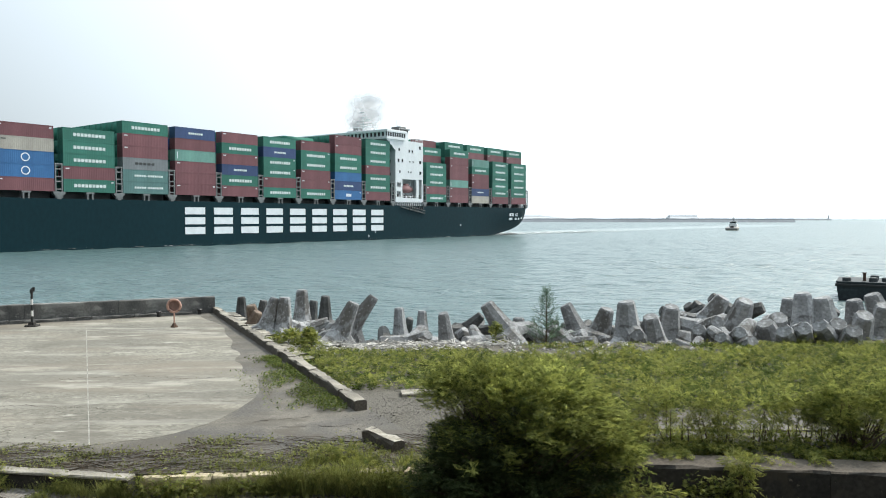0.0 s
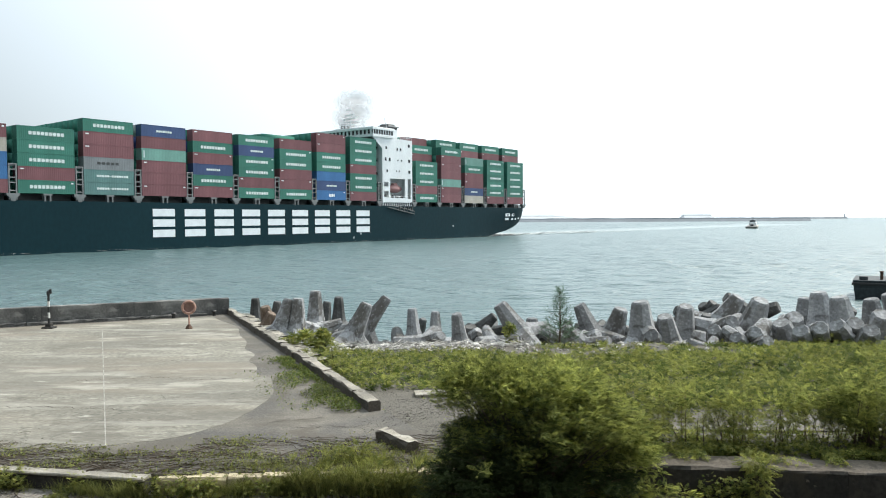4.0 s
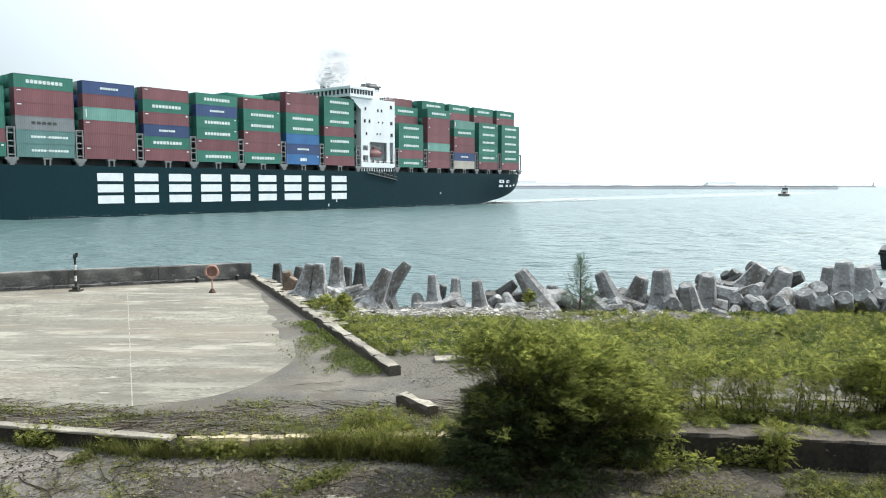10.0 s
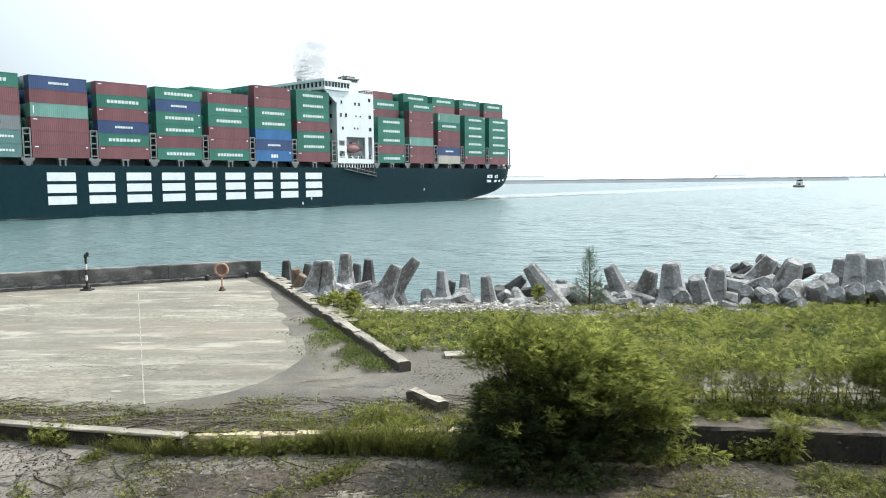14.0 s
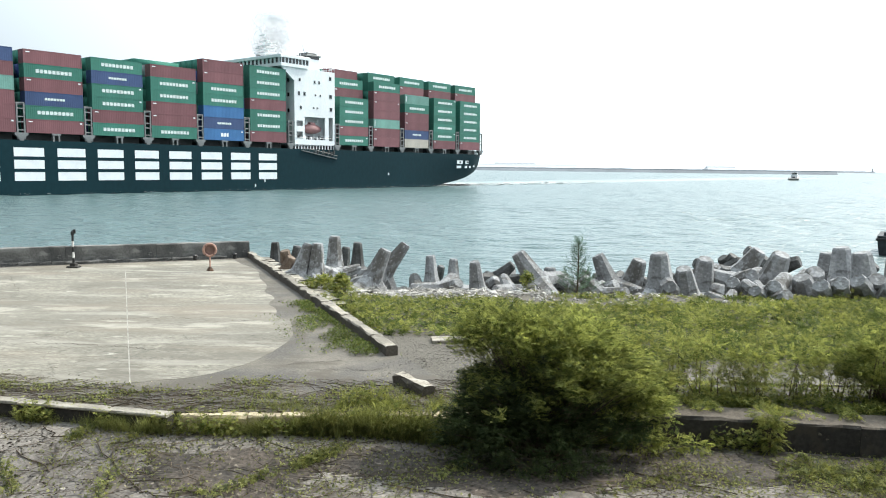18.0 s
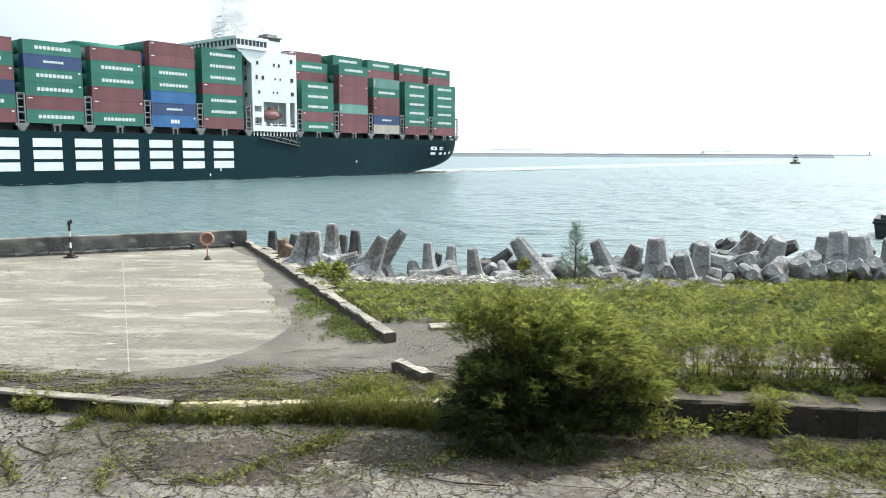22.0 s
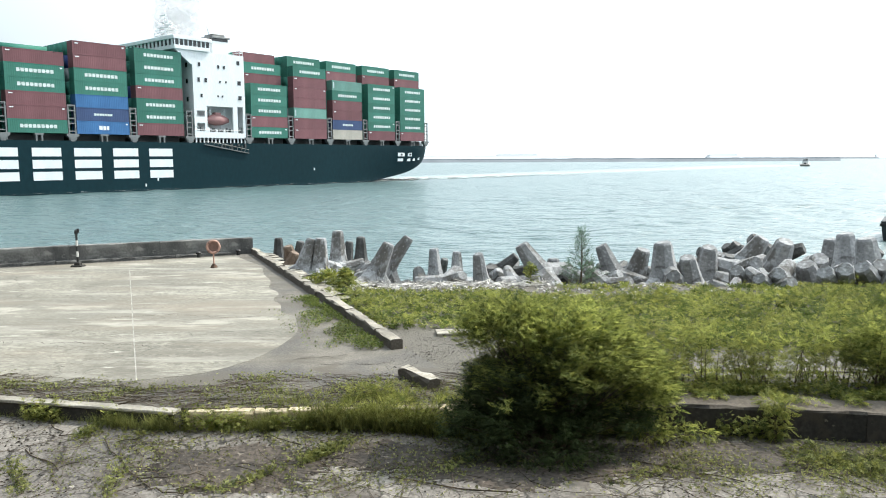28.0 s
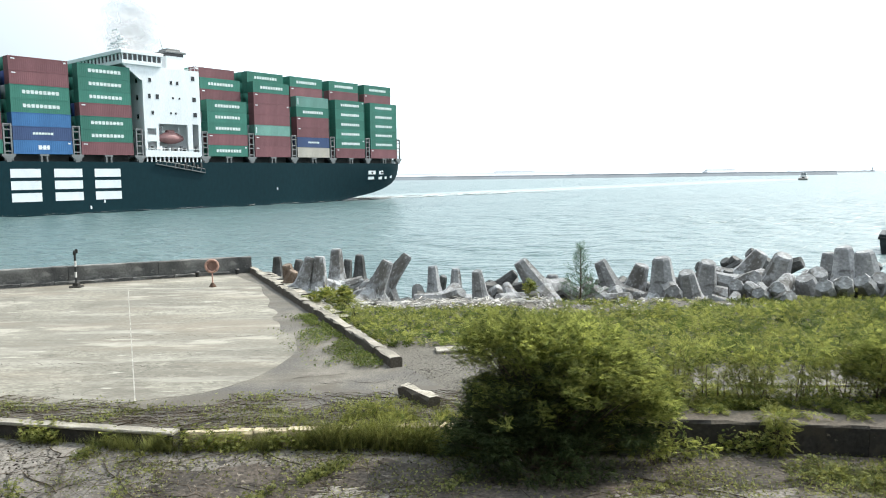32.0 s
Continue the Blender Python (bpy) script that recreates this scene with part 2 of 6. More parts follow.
add_patches(WALLC, 1.6, (1, 1, 1.3), 0.57, 0.63, (0.26, 0.25, 0.23), 7, 3.0, 0.6)
# Concrete darkened to paint in the shade on upright faces
WALLD = material("shade_dark_concrete", (0.038, 0.034, 0.029), 0.9, 0, 0.5, 1.1, 12, 0.6, 0.012, second=(0.022, 0.021, 0.019))
add_patches(KERBC, 1.8, (1, 1, 1), 0.54, 0.62, (0.085, 0.07, 0.052), 8, 4.0, 0.75)
add_patches(KERBC, 4.0, (1, 1, 1), 0.62, 0.66, (0.50, 0.47, 0.41), 5, 8.0, 0.7)
add_patches(WALLD, 1.3, (1, 1, 1), 0.52, 0.60, (0.055, 0.045, 0.033), 9, 3.0, 0.75)
add_patches(WALLD, 3.2, (1, 1, 0.5), 0.58, 0.64, (0.028, 0.026, 0.022), 7, 9.0, 0.8)
add_patches(WALLD, 7.0, (1, 1, 1), 0.67, 0.70, (0.16, 0.14, 0.11), 4, 13.0, 0.6)
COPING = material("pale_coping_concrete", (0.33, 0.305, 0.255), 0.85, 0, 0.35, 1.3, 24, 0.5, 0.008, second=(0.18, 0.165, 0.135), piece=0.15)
KERBTOP = material("pale_pitted_kerb_concrete", (0.36, 0.335, 0.28), 0.9, 0, 0.45, 2.2, 26, 0.8, 0.012, second=(0.19, 0.17, 0.135), piece=0.22)
add_patches(KERBTOP, 3.2, (1, 1, 1), 0.52, 0.60, (0.06, 0.05, 0.04), 7, 4.0, 0.85)
# Soil-stained wall top; the same brown paints shade on kerb sides
SOILSHADE = material("soil_stain_and_side_shade", (0.092, 0.079, 0.064), 0.92, 0, 0.5, 1.4, 18, 0.6, 0.012, second=(0.075, 0.062, 0.048))
YELLOWED = material("yellowed_kerb_paint", (0.55, 0.47, 0.30), 0.8, 0, 0.35, 2.5, 30, 0.4, 0.006, second=(0.30, 0.25, 0.17), piece=0.2)
STONE = material("bleached_shore_stone", (0.62, 0.60, 0.56), 0.9, 0, 0.45, 2, 14, 0.5, 0.02, second=(0.22, 0.21, 0.19), island=0.5)
GRIT = material("mixed_grey_gravel", (0.17, 0.16, 0.14), 0.95, 0, 0.4, 3, 30, 0.4, 0.01, second=(0.09, 0.083, 0.07), island=0.6)
# Soil and litter colour, taken darker to include shade by wall and bush
LITTER = material("shade_dark_soil_and_litter", (0.066, 0.053, 0.042), 0.95, 0, 0.9, 1.2, 10, 0.9, 0.03, second=(0.04, 0.034, 0.028))
add_patches(LITTER, 6.0, (1, 1, 1), 0.62, 0.67, (0.22, 0.19, 0.15), 4, 3.0, 0.8)
DRYLEAF = material("pale_dry_leaf", (0.46, 0.42, 0.25), 0.85, 0, 0.3, 3, 30, 0.2, second=(0.28, 0.22, 0.12), island=0.35)
BARK = material("grey_brown_bark", (0.10, 0.075, 0.05), 0.9, 0, 0.4, 6, 60, 0.6, 0.006)
VINE = material("dry_brown_vine_stem", (0.075, 0.055, 0.035), 0.9, 0, 0.4, 4, 40, 0.2, island=0.4)
# Both far colours have distance haze painted in: paler and bluer
FARSTONE = material("hazed_breakwater_concrete", (0.23, 0.252, 0.275), 0.9, 0, 0.15, 0.02, 0.3, 0.2, 0.5)
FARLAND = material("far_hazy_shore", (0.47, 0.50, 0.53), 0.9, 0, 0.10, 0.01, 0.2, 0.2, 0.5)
BUSHLEAF = leafy("feathery_shrub_leaf", (0.385, 0.415, 0.136), (0.036, 0.062, 0.022), 0.54)
FIELDLEAF = leafy("bright_scrub_leaf", (0.312, 0.322, 0.100), (0.056, 0.084, 0.027), 0.42)
WEEDLEAF = leafy("yellow_green_weed_leaf", (0.250, 0.262, 0.092), (0.040, 0.056, 0.024), 0.4)
PINELEAF = leafy("blue_green_needle_leaf", (0.15, 0.22, 0.175), (0.06, 0.11, 0.085), 0.35)
DARKSCRUB = leafy("deep_green_scrub_leaf", (0.13, 0.165, 0.045), (0.035, 0.058, 0.016), 0.3)
# Undergrowth green, darkened to paint in the shade under the bush
UNDERLEAF = leafy("shade_dark_undergrowth_leaf", (0.078, 0.104, 0.042), (0.013, 0.024, 0.010), 0.25)
DRYGRASS = leafy("half_dry_grass_blade", (0.290, 0.300, 0.115), (0.075, 0.092, 0.034), 0.4)
FOAM = material("white_sea_foam", (0.80, 0.83, 0.83), 0.8, 0, 0.15, 0.6, 6, 0.3, 0.03)


def water_material(name, chop, deep, pale):
    m = bpy.data.materials.new(name)
    m.use_nodes = True
    n, k = m.node_tree.nodes, m.node_tree.links
    b = n["Principled BSDF"]
    b.inputs["Roughness"].default_value, b.inputs["IOR"].default_value = 0.30, 1.33
    co = n.new("ShaderNodeTexCoord")
    height = None
    for size, high, turn, squeeze in ((0.35, 0.40, -12, 0.5), (0.9, 0.36, 14, 0.5), (2.2, 0.16, -20, 0.55)):
        mp, no = n.new("ShaderNodeMapping"), n.new("ShaderNodeTexNoise")
        mp.inputs["Rotation"].default_value, mp.inputs["Scale"].default_value = (0, 0, radians(turn)), (size * squeeze, size, size)
        no.inputs["Scale"].default_value, no.inputs["Detail"].default_value = 1.0, 3
        k.new(co.outputs["Object"], mp.inputs[0])
        k.new(mp.outputs[0], no.inputs["Vector"])
        mul = n.new("ShaderNodeMath")
        mul.operation = "MULTIPLY"
        mul.inputs[1].default_value = high
        k.new(no.outputs[0], mul.inputs[0])
        if height is None:
            height = mul.outputs[0]
        else:
            add = n.new("ShaderNodeMath")
            k.new(height, add.inputs[0])
            k.new(mul.outputs[0], add.inputs[1])
            height = add.outputs[0]
    bp = n.new("ShaderNodeBump")
    bp.inputs["Strength"].default_value, bp.inputs["Distance"].default_value = 1.0, chop
    k.new(height, bp.inputs["Height"])
    k.new(bp.outputs[0], b.inputs["Normal"])
    no, ramp = n.new("ShaderNodeTexNoise"), n.new("ShaderNodeValToRGB")
    no.inputs["Scale"].default_value, no.inputs["Detail"].default_value = 0.012, 4
    k.new(co.outputs["Object"], no.inputs["Vector"])
    ramp.color_ramp.elements[0].color, ramp.color_ramp.elements[1].color = (*deep, 1), (*pale, 1)
    k.new(no.outputs[0], ramp.inputs[0])
    k.new(ramp.outputs[0], b.inputs["Base Color"])
    return m


WATER = water_material("teal_harbour_water", 1.8, (0.062, 0.108, 0.113), (0.092, 0.147, 0.150))
SLICK = water_material("smoothed_wake_water", 0.8, (0.105, 0.160, 0.160), (0.150, 0.210, 0.208))

# ---- mesh helpers ----
class Shape:
    """Collects vertices and faces for one mesh."""

    def __init__(self):
        self.v, self.f = [], []

    def add(self, verts, faces):
        o = len(self.v)
        self.v += [tuple(p) for p in verts]
        self.f += [tuple(o + i for i in q) for q in faces]
        return self

    def box(self, x0, y0, z0, x1, y1, z1, c=0.0):
        """A box; c: width of the chamfer on its upright and top edges."""
        if not c:
            return self.add([(x, y, z) for z in (z0, z1) for x, y in ((x0, y0), (x1, y0), (x1, y1), (x0, y1))],
                            [(3, 2, 1, 0), (4, 5, 6, 7), (0, 1, 5, 4), (1, 2, 6, 5), (2, 3, 7, 6), (3, 0, 4, 7)])
        def ring(i, z):
            return [(x0 + i + c, y0 + i, z), (x1 - i - c, y0 + i, z), (x1 - i, y0 + i + c, z), (x1 - i, y1 - i - c, z), (x1 - i - c, y1 - i, z), (x0 + i + c, y1 - i, z), (x0 + i, y1 - i - c, z), (x0 + i, y0 + i + c, z)]
        return self.loft([ring(0, z0), ring(0, z1 - c), ring(c * 0.7, z1)])

    def loft(self, rings, closed=True, caps=True):
        n = len(rings[0])
        v = [p for r in rings for p in r]
        f = []
        for a in range(len(rings) - 1):
            for i in range(n if closed else n - 1):
                j = (i + 1) % n
                f.append((a * n + i, a * n + j, (a + 1) * n + j, (a + 1) * n + i))
        if caps:
            f += [tuple(range(n))[::-1], tuple((len(rings) - 1) * n + i for i in range(n))]
        return self.add(v, f)

    def tube(self, points, radii, n=6, phase=0.0, caps=True):
        """A round bar along points, with a radius at each."""
        points = [Vector(p) for p in points]
        if not isinstance(radii, (list, tuple)):
            radii = [radii] * len(points)
        rings = []
        for i, p in enumerate(points):
            d = (points[min(i + 1, len(points) - 1)] - points[max(i - 1, 0)]).normalized()
            a = d.orthogonal().normalized() if abs(d.z) > 0.95 else d.cross(Vector((0, 0, 1))).normalized()
            b = d.cross(a)
            rings.append([tuple(p + radii[i] * (a * math.cos(phase + 2 * math.pi * k / n) + b * math.sin(phase + 2 * math.pi * k / n))) for k in range(n)])
        return self.loft(rings, True, caps)

    def prism(self, outline, z0, z1):
        n = len(outline)
        return self.add([(x, y, z0) for x, y in outline] + [(x, y, z1) for x, y in outline],
                        [tuple(range(n))[::-1], tuple(range(n, 2 * n))] + [(i, (i + 1) % n, n + (i + 1) % n, n + i) for i in range(n)])

    def mesh(self, name, mat, smooth=False):
        me = bpy.data.meshes.new(name)
        me.from_pydata(self.v, [], self.f)
        me.materials.append(mat)
        bm = bmesh.new()
        bm.from_mesh(me)
        bmesh.ops.recalc_face_normals(bm, faces=bm.faces)
        bm.to_mesh(me)
        bm.free()
        if smooth:
            me.polygons.foreach_set("use_smooth", [True] * len(me.polygons))
        return me


def part(name, data, mat=None, parent=None, label="", smooth=False, m=None):
    """One mesh object, from a Shape or a ready mesh, as a part of parent."""
    ob = new(name, data.mesh(name, mat, smooth) if isinstance(data, Shape) else data)
    if parent is not None:
        ob.parent = parent
    if m is not None:
        ob.matrix_basis = m
    if label:
        ob["label"] = label
    return ob


def thing(name, label, category, group="", kind="", data=None, mat=None, m=None, smooth=False):
    ob = new(name, data.mesh(name, mat, smooth) if isinstance(data, Shape) else data)
    if m is not None:
        ob.matrix_basis = m
    return tagged(ob, label, category, group, kind)


def big_mesh(name, verts, faces, mat):
    """A mesh from numpy arrays of vertices and of faces with equal corner counts."""
    me = bpy.data.meshes.new(name)
    k = faces.shape[1]
    me.vertices.add(len(verts))
    me.vertices.foreach_set("co", verts.astype(np.float32).ravel())
    me.loops.add(faces.size)
    me.loops.foreach_set("vertex_index", faces.astype(np.int32).ravel())
    me.polygons.add(len(faces))
    me.polygons.foreach_set("loop_start", np.arange(0, faces.size, k, dtype=np.int32))
    me.update(calc_edges=True)
    me.materials.append(mat)
    return me


def scatter(name, base_v, base_f, places, axes, sizes, mat):
    """One mesh of many copies of a small form: places (n,3), axes (n,3,3) as rows, sizes (n,)."""
    v = np.einsum("kj,njl->nkl", base_v, axes) * sizes[:, None, None] + places[:, None, :]
    f = base_f[None] + (np.arange(len(places)) * len(base_v))[:, None, None]
    return big_mesh(name, v.reshape(-1, 3), f.reshape(-1, base_f.shape[1]), mat)


def turned(rng, dirs, level=0.0):
    """Axes whose first one follows dirs; level: how much their flat side faces up."""
    d = dirs / np.linalg.norm(dirs, axis=1)[:, None]
    r = rng.normal(size=d.shape) - np.array([0, 0, level])
    s = np.cross(d, r)
    s /= np.linalg.norm(s, axis=1)[:, None]
    return np.stack([d, s, np.cross(d, s)], 1)


def spray(pairs=5, length=1.0, leaf=0.34, width=0.10):
    """A feathery leaf along x, all in one piece: pairs of narrow leaflets on a thin rib that bends down."""
    v, f = [], []
    for i in range(pairs + 1):
        x = length * i / pairs
        v += [(x, -0.010, -0.10 * (x / length) ** 2), (x, 0.010, -0.10 * (x / length) ** 2)]
        if i:
            f.append((2 * i - 2, 2 * i, 2 * i + 1, 2 * i - 1))
    for i in range(1, pairs + 1):
        x, z = v[2 * i][0], v[2 * i][2]
        size = leaf * (1 - 0.5 * abs(2 * i / pairs - 0.85))
        for side in (0, 1):
            s, o = 2 * side - 1, len(v)
            v += [(x + size * 0.35 + width, s * size * 0.55, z - 0.05), (x + size * 0.55, s * size, z - 0.12), (x + size * 0.35 - width, s * size * 0.55, z - 0.03)]
            f.append((2 * i + side, o, o + 1, o + 2))
    return np.array(v), np.array(f)


def broad_leaf():
    """A cluster of five broad pointed leaves on one stalk."""
    v, f = [(0, 0, 0)], []
    for i in range(5):
        a = i * 1.257
        c, s = math.cos(a), math.sin(a)
        o = len(v)
        for x, y, z in ((0.5, -0.2, 0.1), (1, 0, 0.02), (0.5, 0.2, 0.1)):
            v.append((x * c - y * s, x * s + y * c, z))
        f.append((0, o, o + 1, o + 2))
    return np.array(v), np.array(f)


def blades(n=7):
    """A tuft of grass blades along z."""
    r = random.Random(5)
    v, f = [], []
    for i in range(n):
        a, lean = r.uniform(0, 6.28), r.uniform(0.1, 0.7)
        c, s = math.cos(a), math.sin(a)
        w = 0.010
        o = len(v)
        h = r.uniform(0.6, 1.0)
        v += [(-s * w, c * w, 0), (s * w, -c * w, 0), (c * lean * 0.45 * h + s * w * 0.8, s * lean * 0.45 * h - c * w * 0.8, h * 0.6), (c * lean * 0.45 * h - s * w * 0.8, s * lean * 0.45 * h + c * w * 0.8, h * 0.6)]
        f.append((o, o + 1, o + 2, o + 3))
        v.append((c * lean * h, s * lean * h, h))
        v.append((c * lean * h * 1.02, s * lean * h, h))
        f.append((o + 3, o + 2, o + 5, o + 4))
    return np.array(v), np.array(f)

# ---- ground, water, quay ----
YARD, ROAD = 1.8, 1.15


def front(x):
    """The line of the low step between the road and the yard."""
    if x < -6.0:
        return 16.1 - 0.205 * (x + 6.0)
    if x < 4.9:
        return 16.15 + 0.05 * (x + 6.0)
    return 16.7 - 0.155 * (x - 4.9)


def verge(x, y):
    """Height of the road, which rises a little towards the kerb on its western part."""
    k = min(max(1 - (front(x) - y) / 2.6, 0), 1)
    return ROAD + 0.30 * k * k * (3 - 2 * k) * min(max((0.6 - x) / 2.5, 0), 1)


def earth(x, y):
    """Height of the open ground between the step and the water."""
    shore = 34.5 + 0.04 * x
    z = 1.74 + 0.05 * noise.noise((x * 0.4, y * 0.4, 0))
    if y > shore - 2:
        k = (y - shore + 2) / 13
        z -= 5.0 * k * k * (3 - 2 * k) if k < 1 else 5.0
        z += 0.12 * noise.noise((x * 0.9, y * 0.9, 3))
    return z


def wave_mesh():
    """The sea: one sheet out to the horizon, choppy where it is near."""
    rng = np.random.default_rng(77)
    mid = np.linspace(-115, 175, 415)
    xs = np.concatenate([[-4000, -1500, -700, -350, -200, -150], mid, [200, 240, 320, 480, 800, 1600, 4000]])
    near = 34 * np.exp(np.linspace(0, math.log(420 / 34), 335))
    ys = np.concatenate([[-4000, -1000, -300, -50, 20], near, [520, 700, 1000, 1500, 2400, 4700]])
    X, Y = np.meshgrid(xs, ys)
    step = np.maximum(0.0075 * np.clip(Y, 30, None), 0.70)
    Z = np.zeros_like(X)
    for i in range(44):
        wave = 1.9 * (10 / 1.9) ** (i / 43)
        a = radians(-90 + rng.normal(0, 58) + 12)
        k = 2 * math.pi / wave
        amp = 0.026 * wave / (2 * math.pi) * rng.uniform(0.6, 1.4)
        Z += amp * np.clip((wave / step - 2.2) / 2.5, 0, 1) * np.sin(k * (math.cos(a) * X + math.sin(a) * Y) + rng.uniform(0, 6.28))
    gust = 0.75 + 0.35 * np.sin(X * 0.045 + 1.3 * np.sin(Y * 0.05)) * np.sin(Y * 0.06 + 0.7)
    Z *= gust * np.clip((420 - Y) / 150, 0, 1) * np.clip((Y - 20) / 14, 0, 1) * np.clip(np.minimum(X + 115, 175 - X) / 25, 0, 1)
    n, m = len(xs), len(ys)
    idx = np.arange(n * m).reshape(m, n)
    f = np.stack([idx[:-1, :-1], idx[:-1, 1:], idx[1:, 1:], idx[1:, :-1]], -1).reshape(-1, 4)
    me = big_mesh("water", np.stack([X, Y, Z], -1).reshape(-1, 3), f, WATER)
    me.polygons.foreach_set("use_smooth", [True] * len(me.polygons))
    return me


def settings():
    thing("water", "teal-green harbour water with small choppy waves", "water", kind="structure", data=wave_mesh())
    # road below the step
    road = Shape()
    xs = [-300 + 276 * i / 6 for i in range(6)] + [-24 + 48 * i / 48 for i in range(49)] + [24 + 276 * i / 6 for i in range(1, 7)]
    ys = [-300, -120, -40, -10, 4, 8] + [9 + 0.35 * i for i in range(24)]
    v = [(x, y, verge(x, y) + (0.03 * noise.noise((x * 0.5, y * 0.5, 1)) if 8 < y else 0)) for y in ys for x in xs]
    n = len(xs)
    road.add(v, [(j * n + i, j * n + i + 1, (j + 1) * n + i + 1, (j + 1) * n + i) for j in range(len(ys) - 1) for i in range(n - 1)])
    thing("road", "cracked grey bare road surface strewn with dry vines", "road", kind="structure", data=road, mat=ROADTOP)
    # open ground
    g = Shape()
    xs = [-13 + 0.75 * i for i in range(90)]
    rows = [i / 40 for i in range(41)]
    v = []
    for r in rows:
        for x in xs:
            y0 = front(x) + 0.22
            y = y0 + (52 - y0) * r
            v.append((x, y, earth(x, y)))
    n = len(xs)
    g.add(v, [(j * n + i, j * n + i + 1, (j + 1) * n + i + 1, (j + 1) * n + i) for j in range(len(rows) - 1) for i in range(n - 1)])
    g.add([(x, front(x) + 0.22, z) for z in (0.9, 1.745) for x in xs], [(i, i + 1, n + i + 1, n + i) for i in range(n - 1)])
    thing("ground", "brown soil overgrown with low green scrub", "ground", kind="structure", data=g, mat=EARTH)
    # quay body with its yard surface
    outline = [(-45, front(-45) + 0.2), (-6.0, front(-6) + 0.2), (0.6, front(0.6) + 0.2), (-0.2, 19.3), (-1.25, 21.4), (-11.75, 44.75), (-13.1, 44.2), (-45, 29.9)]
    thing("quay", "grey worn quay yard with patchy surface", "quay", kind="structure", data=Shape().prism(outline, -5, YARD), mat=ASPHALT)
    # pale slab laid on the yard, with a rounded worn rim
    edge = [(-44, 24.9), (-20, 19.6), (-12.0, 18.1), (-9.8, 18.15), (-8.2, 18.42), (-6.9, 18.9), (-6.15, 19.55), (-5.5, 20.7), (-5.15, 22.3), (-5.05, 23.9), (-5.4, 25.4), (-5.6, 26.3), (-6.4, 27.0), (-6.6, 28.6), (-7.3, 29.4), (-7.2, 31.0), (-8.1, 32.2), (-8.3, 34.0), (-9.3, 36.2), (-10.0, 39.0), (-11.6, 41.3), (-12.6, 43.3), (-44, 29.4)]
    # round off and wear the rim of the slab
    for _ in range(2):
        edge = [edge[0], edge[1]] + [((1 - u) * p[0] + u * q[0], (1 - u) * p[1] + u * q[1]) for p, q in zip(edge[2:-2], edge[3:-1]) for u in (0.25, 0.75)] + edge[-2:]
    worn = []
    for i, p in enumerate(edge):
        q = edge[(i + 1) % len(edge)]
        n = 3 if 1 < i < len(edge) - 2 else 1
        for k in range(n):
            u = k / n
            w = 0.0 if n == 1 else 0.06
            a, b = p[0] + (q[0] - p[0]) * u, p[1] + (q[1] - p[1]) * u
            worn.append((a + w * noise.noise((a * 1.1, b * 1.1, 2)), b + w * noise.noise((a * 1.1, b * 1.1, 7))))
    edge = worn
    thing("pavement", "pale worn concrete slab with streaks and a rounded rim", "pavement", kind="structure", data=Shape().prism(edge, YARD - 0.1, YARD + 0.006), mat=CONCRETE)
    path = [(3.2, 19.75), (8.0, 19.35), (14.5, 19.0), (14.5, 20.6), (8.0, 20.75), (4.6, 21.0), (3.0, 20.9)]
    thing("path", "pale bare concrete strip behind the saplings", "path", kind="structure", data=Shape().prism(path, 1.5, 1.80), mat=ASPHALT)
    a, b = Vector((-16.75, 38.3)), Vector((-8.05, 18.45))
    s = (b - a).normalized().orthogonal() * 0.016
    line = Shape().prism([tuple(a - s), tuple(b - s), tuple(b + s), tuple(a + s)], YARD + 0.002, YARD + 0.012)
    thing("painted_line", "thin faded white line across the pale slab", "line", kind="structure", data=line, mat=LINEP)


def soil():
    """Thin dark sheets of soil and litter on the road, also painting in shade."""
    for cx, cy, rx, ry, seed in ((-4.4, 14.45, 2.1, 0.9, 3), (-1.2, 14.9, 1.8, 0.6, 9), (3.2, 14.9, 2.2, 1.0, 4), (8.9, 15.1, 4.2, 1.0, 5), (5.2, 15.3, 2.2, 0.7, 10), (6.8, 15.2, 3.4, 0.95, 11), (1.2, 14.6, 2.4, 0.9, 12)):
        rings, n = [], 150
        for k, z in ((1.0, -0.035), (0.88, -0.006), (0.6, 0.006), (0.2, 0.010)):
            ring = []
            for i in range(n):
                a = 6.2832 * i / n
                w = k * (1 + 0.42 * noise.noise((math.cos(a) * 1.6, math.sin(a) * 1.6, seed)) + 0.35 * noise.noise((math.cos(a) * 5, math.sin(a) * 5, seed)) + 0.30 * noise.noise((math.cos(a) * 17, math.sin(a) * 17, seed)))
                ring.append((cx + rx * w * math.cos(a), min(cy + ry * w * math.sin(a), front(cx + rx * w * math.cos(a)) - 0.13), z + 0.02))
            ring = [(a, b, verge(a, b) + 0.03 * noise.noise((a * 0.5, b * 0.5, 1)) + c) for a, b, c in ring]
            rings.append(ring)
        thing("soil_patch", "dark soil and leaf litter on the road, partly standing for shade", "soil", kind="structure", data=Shape().loft(rings), mat=LITTER)


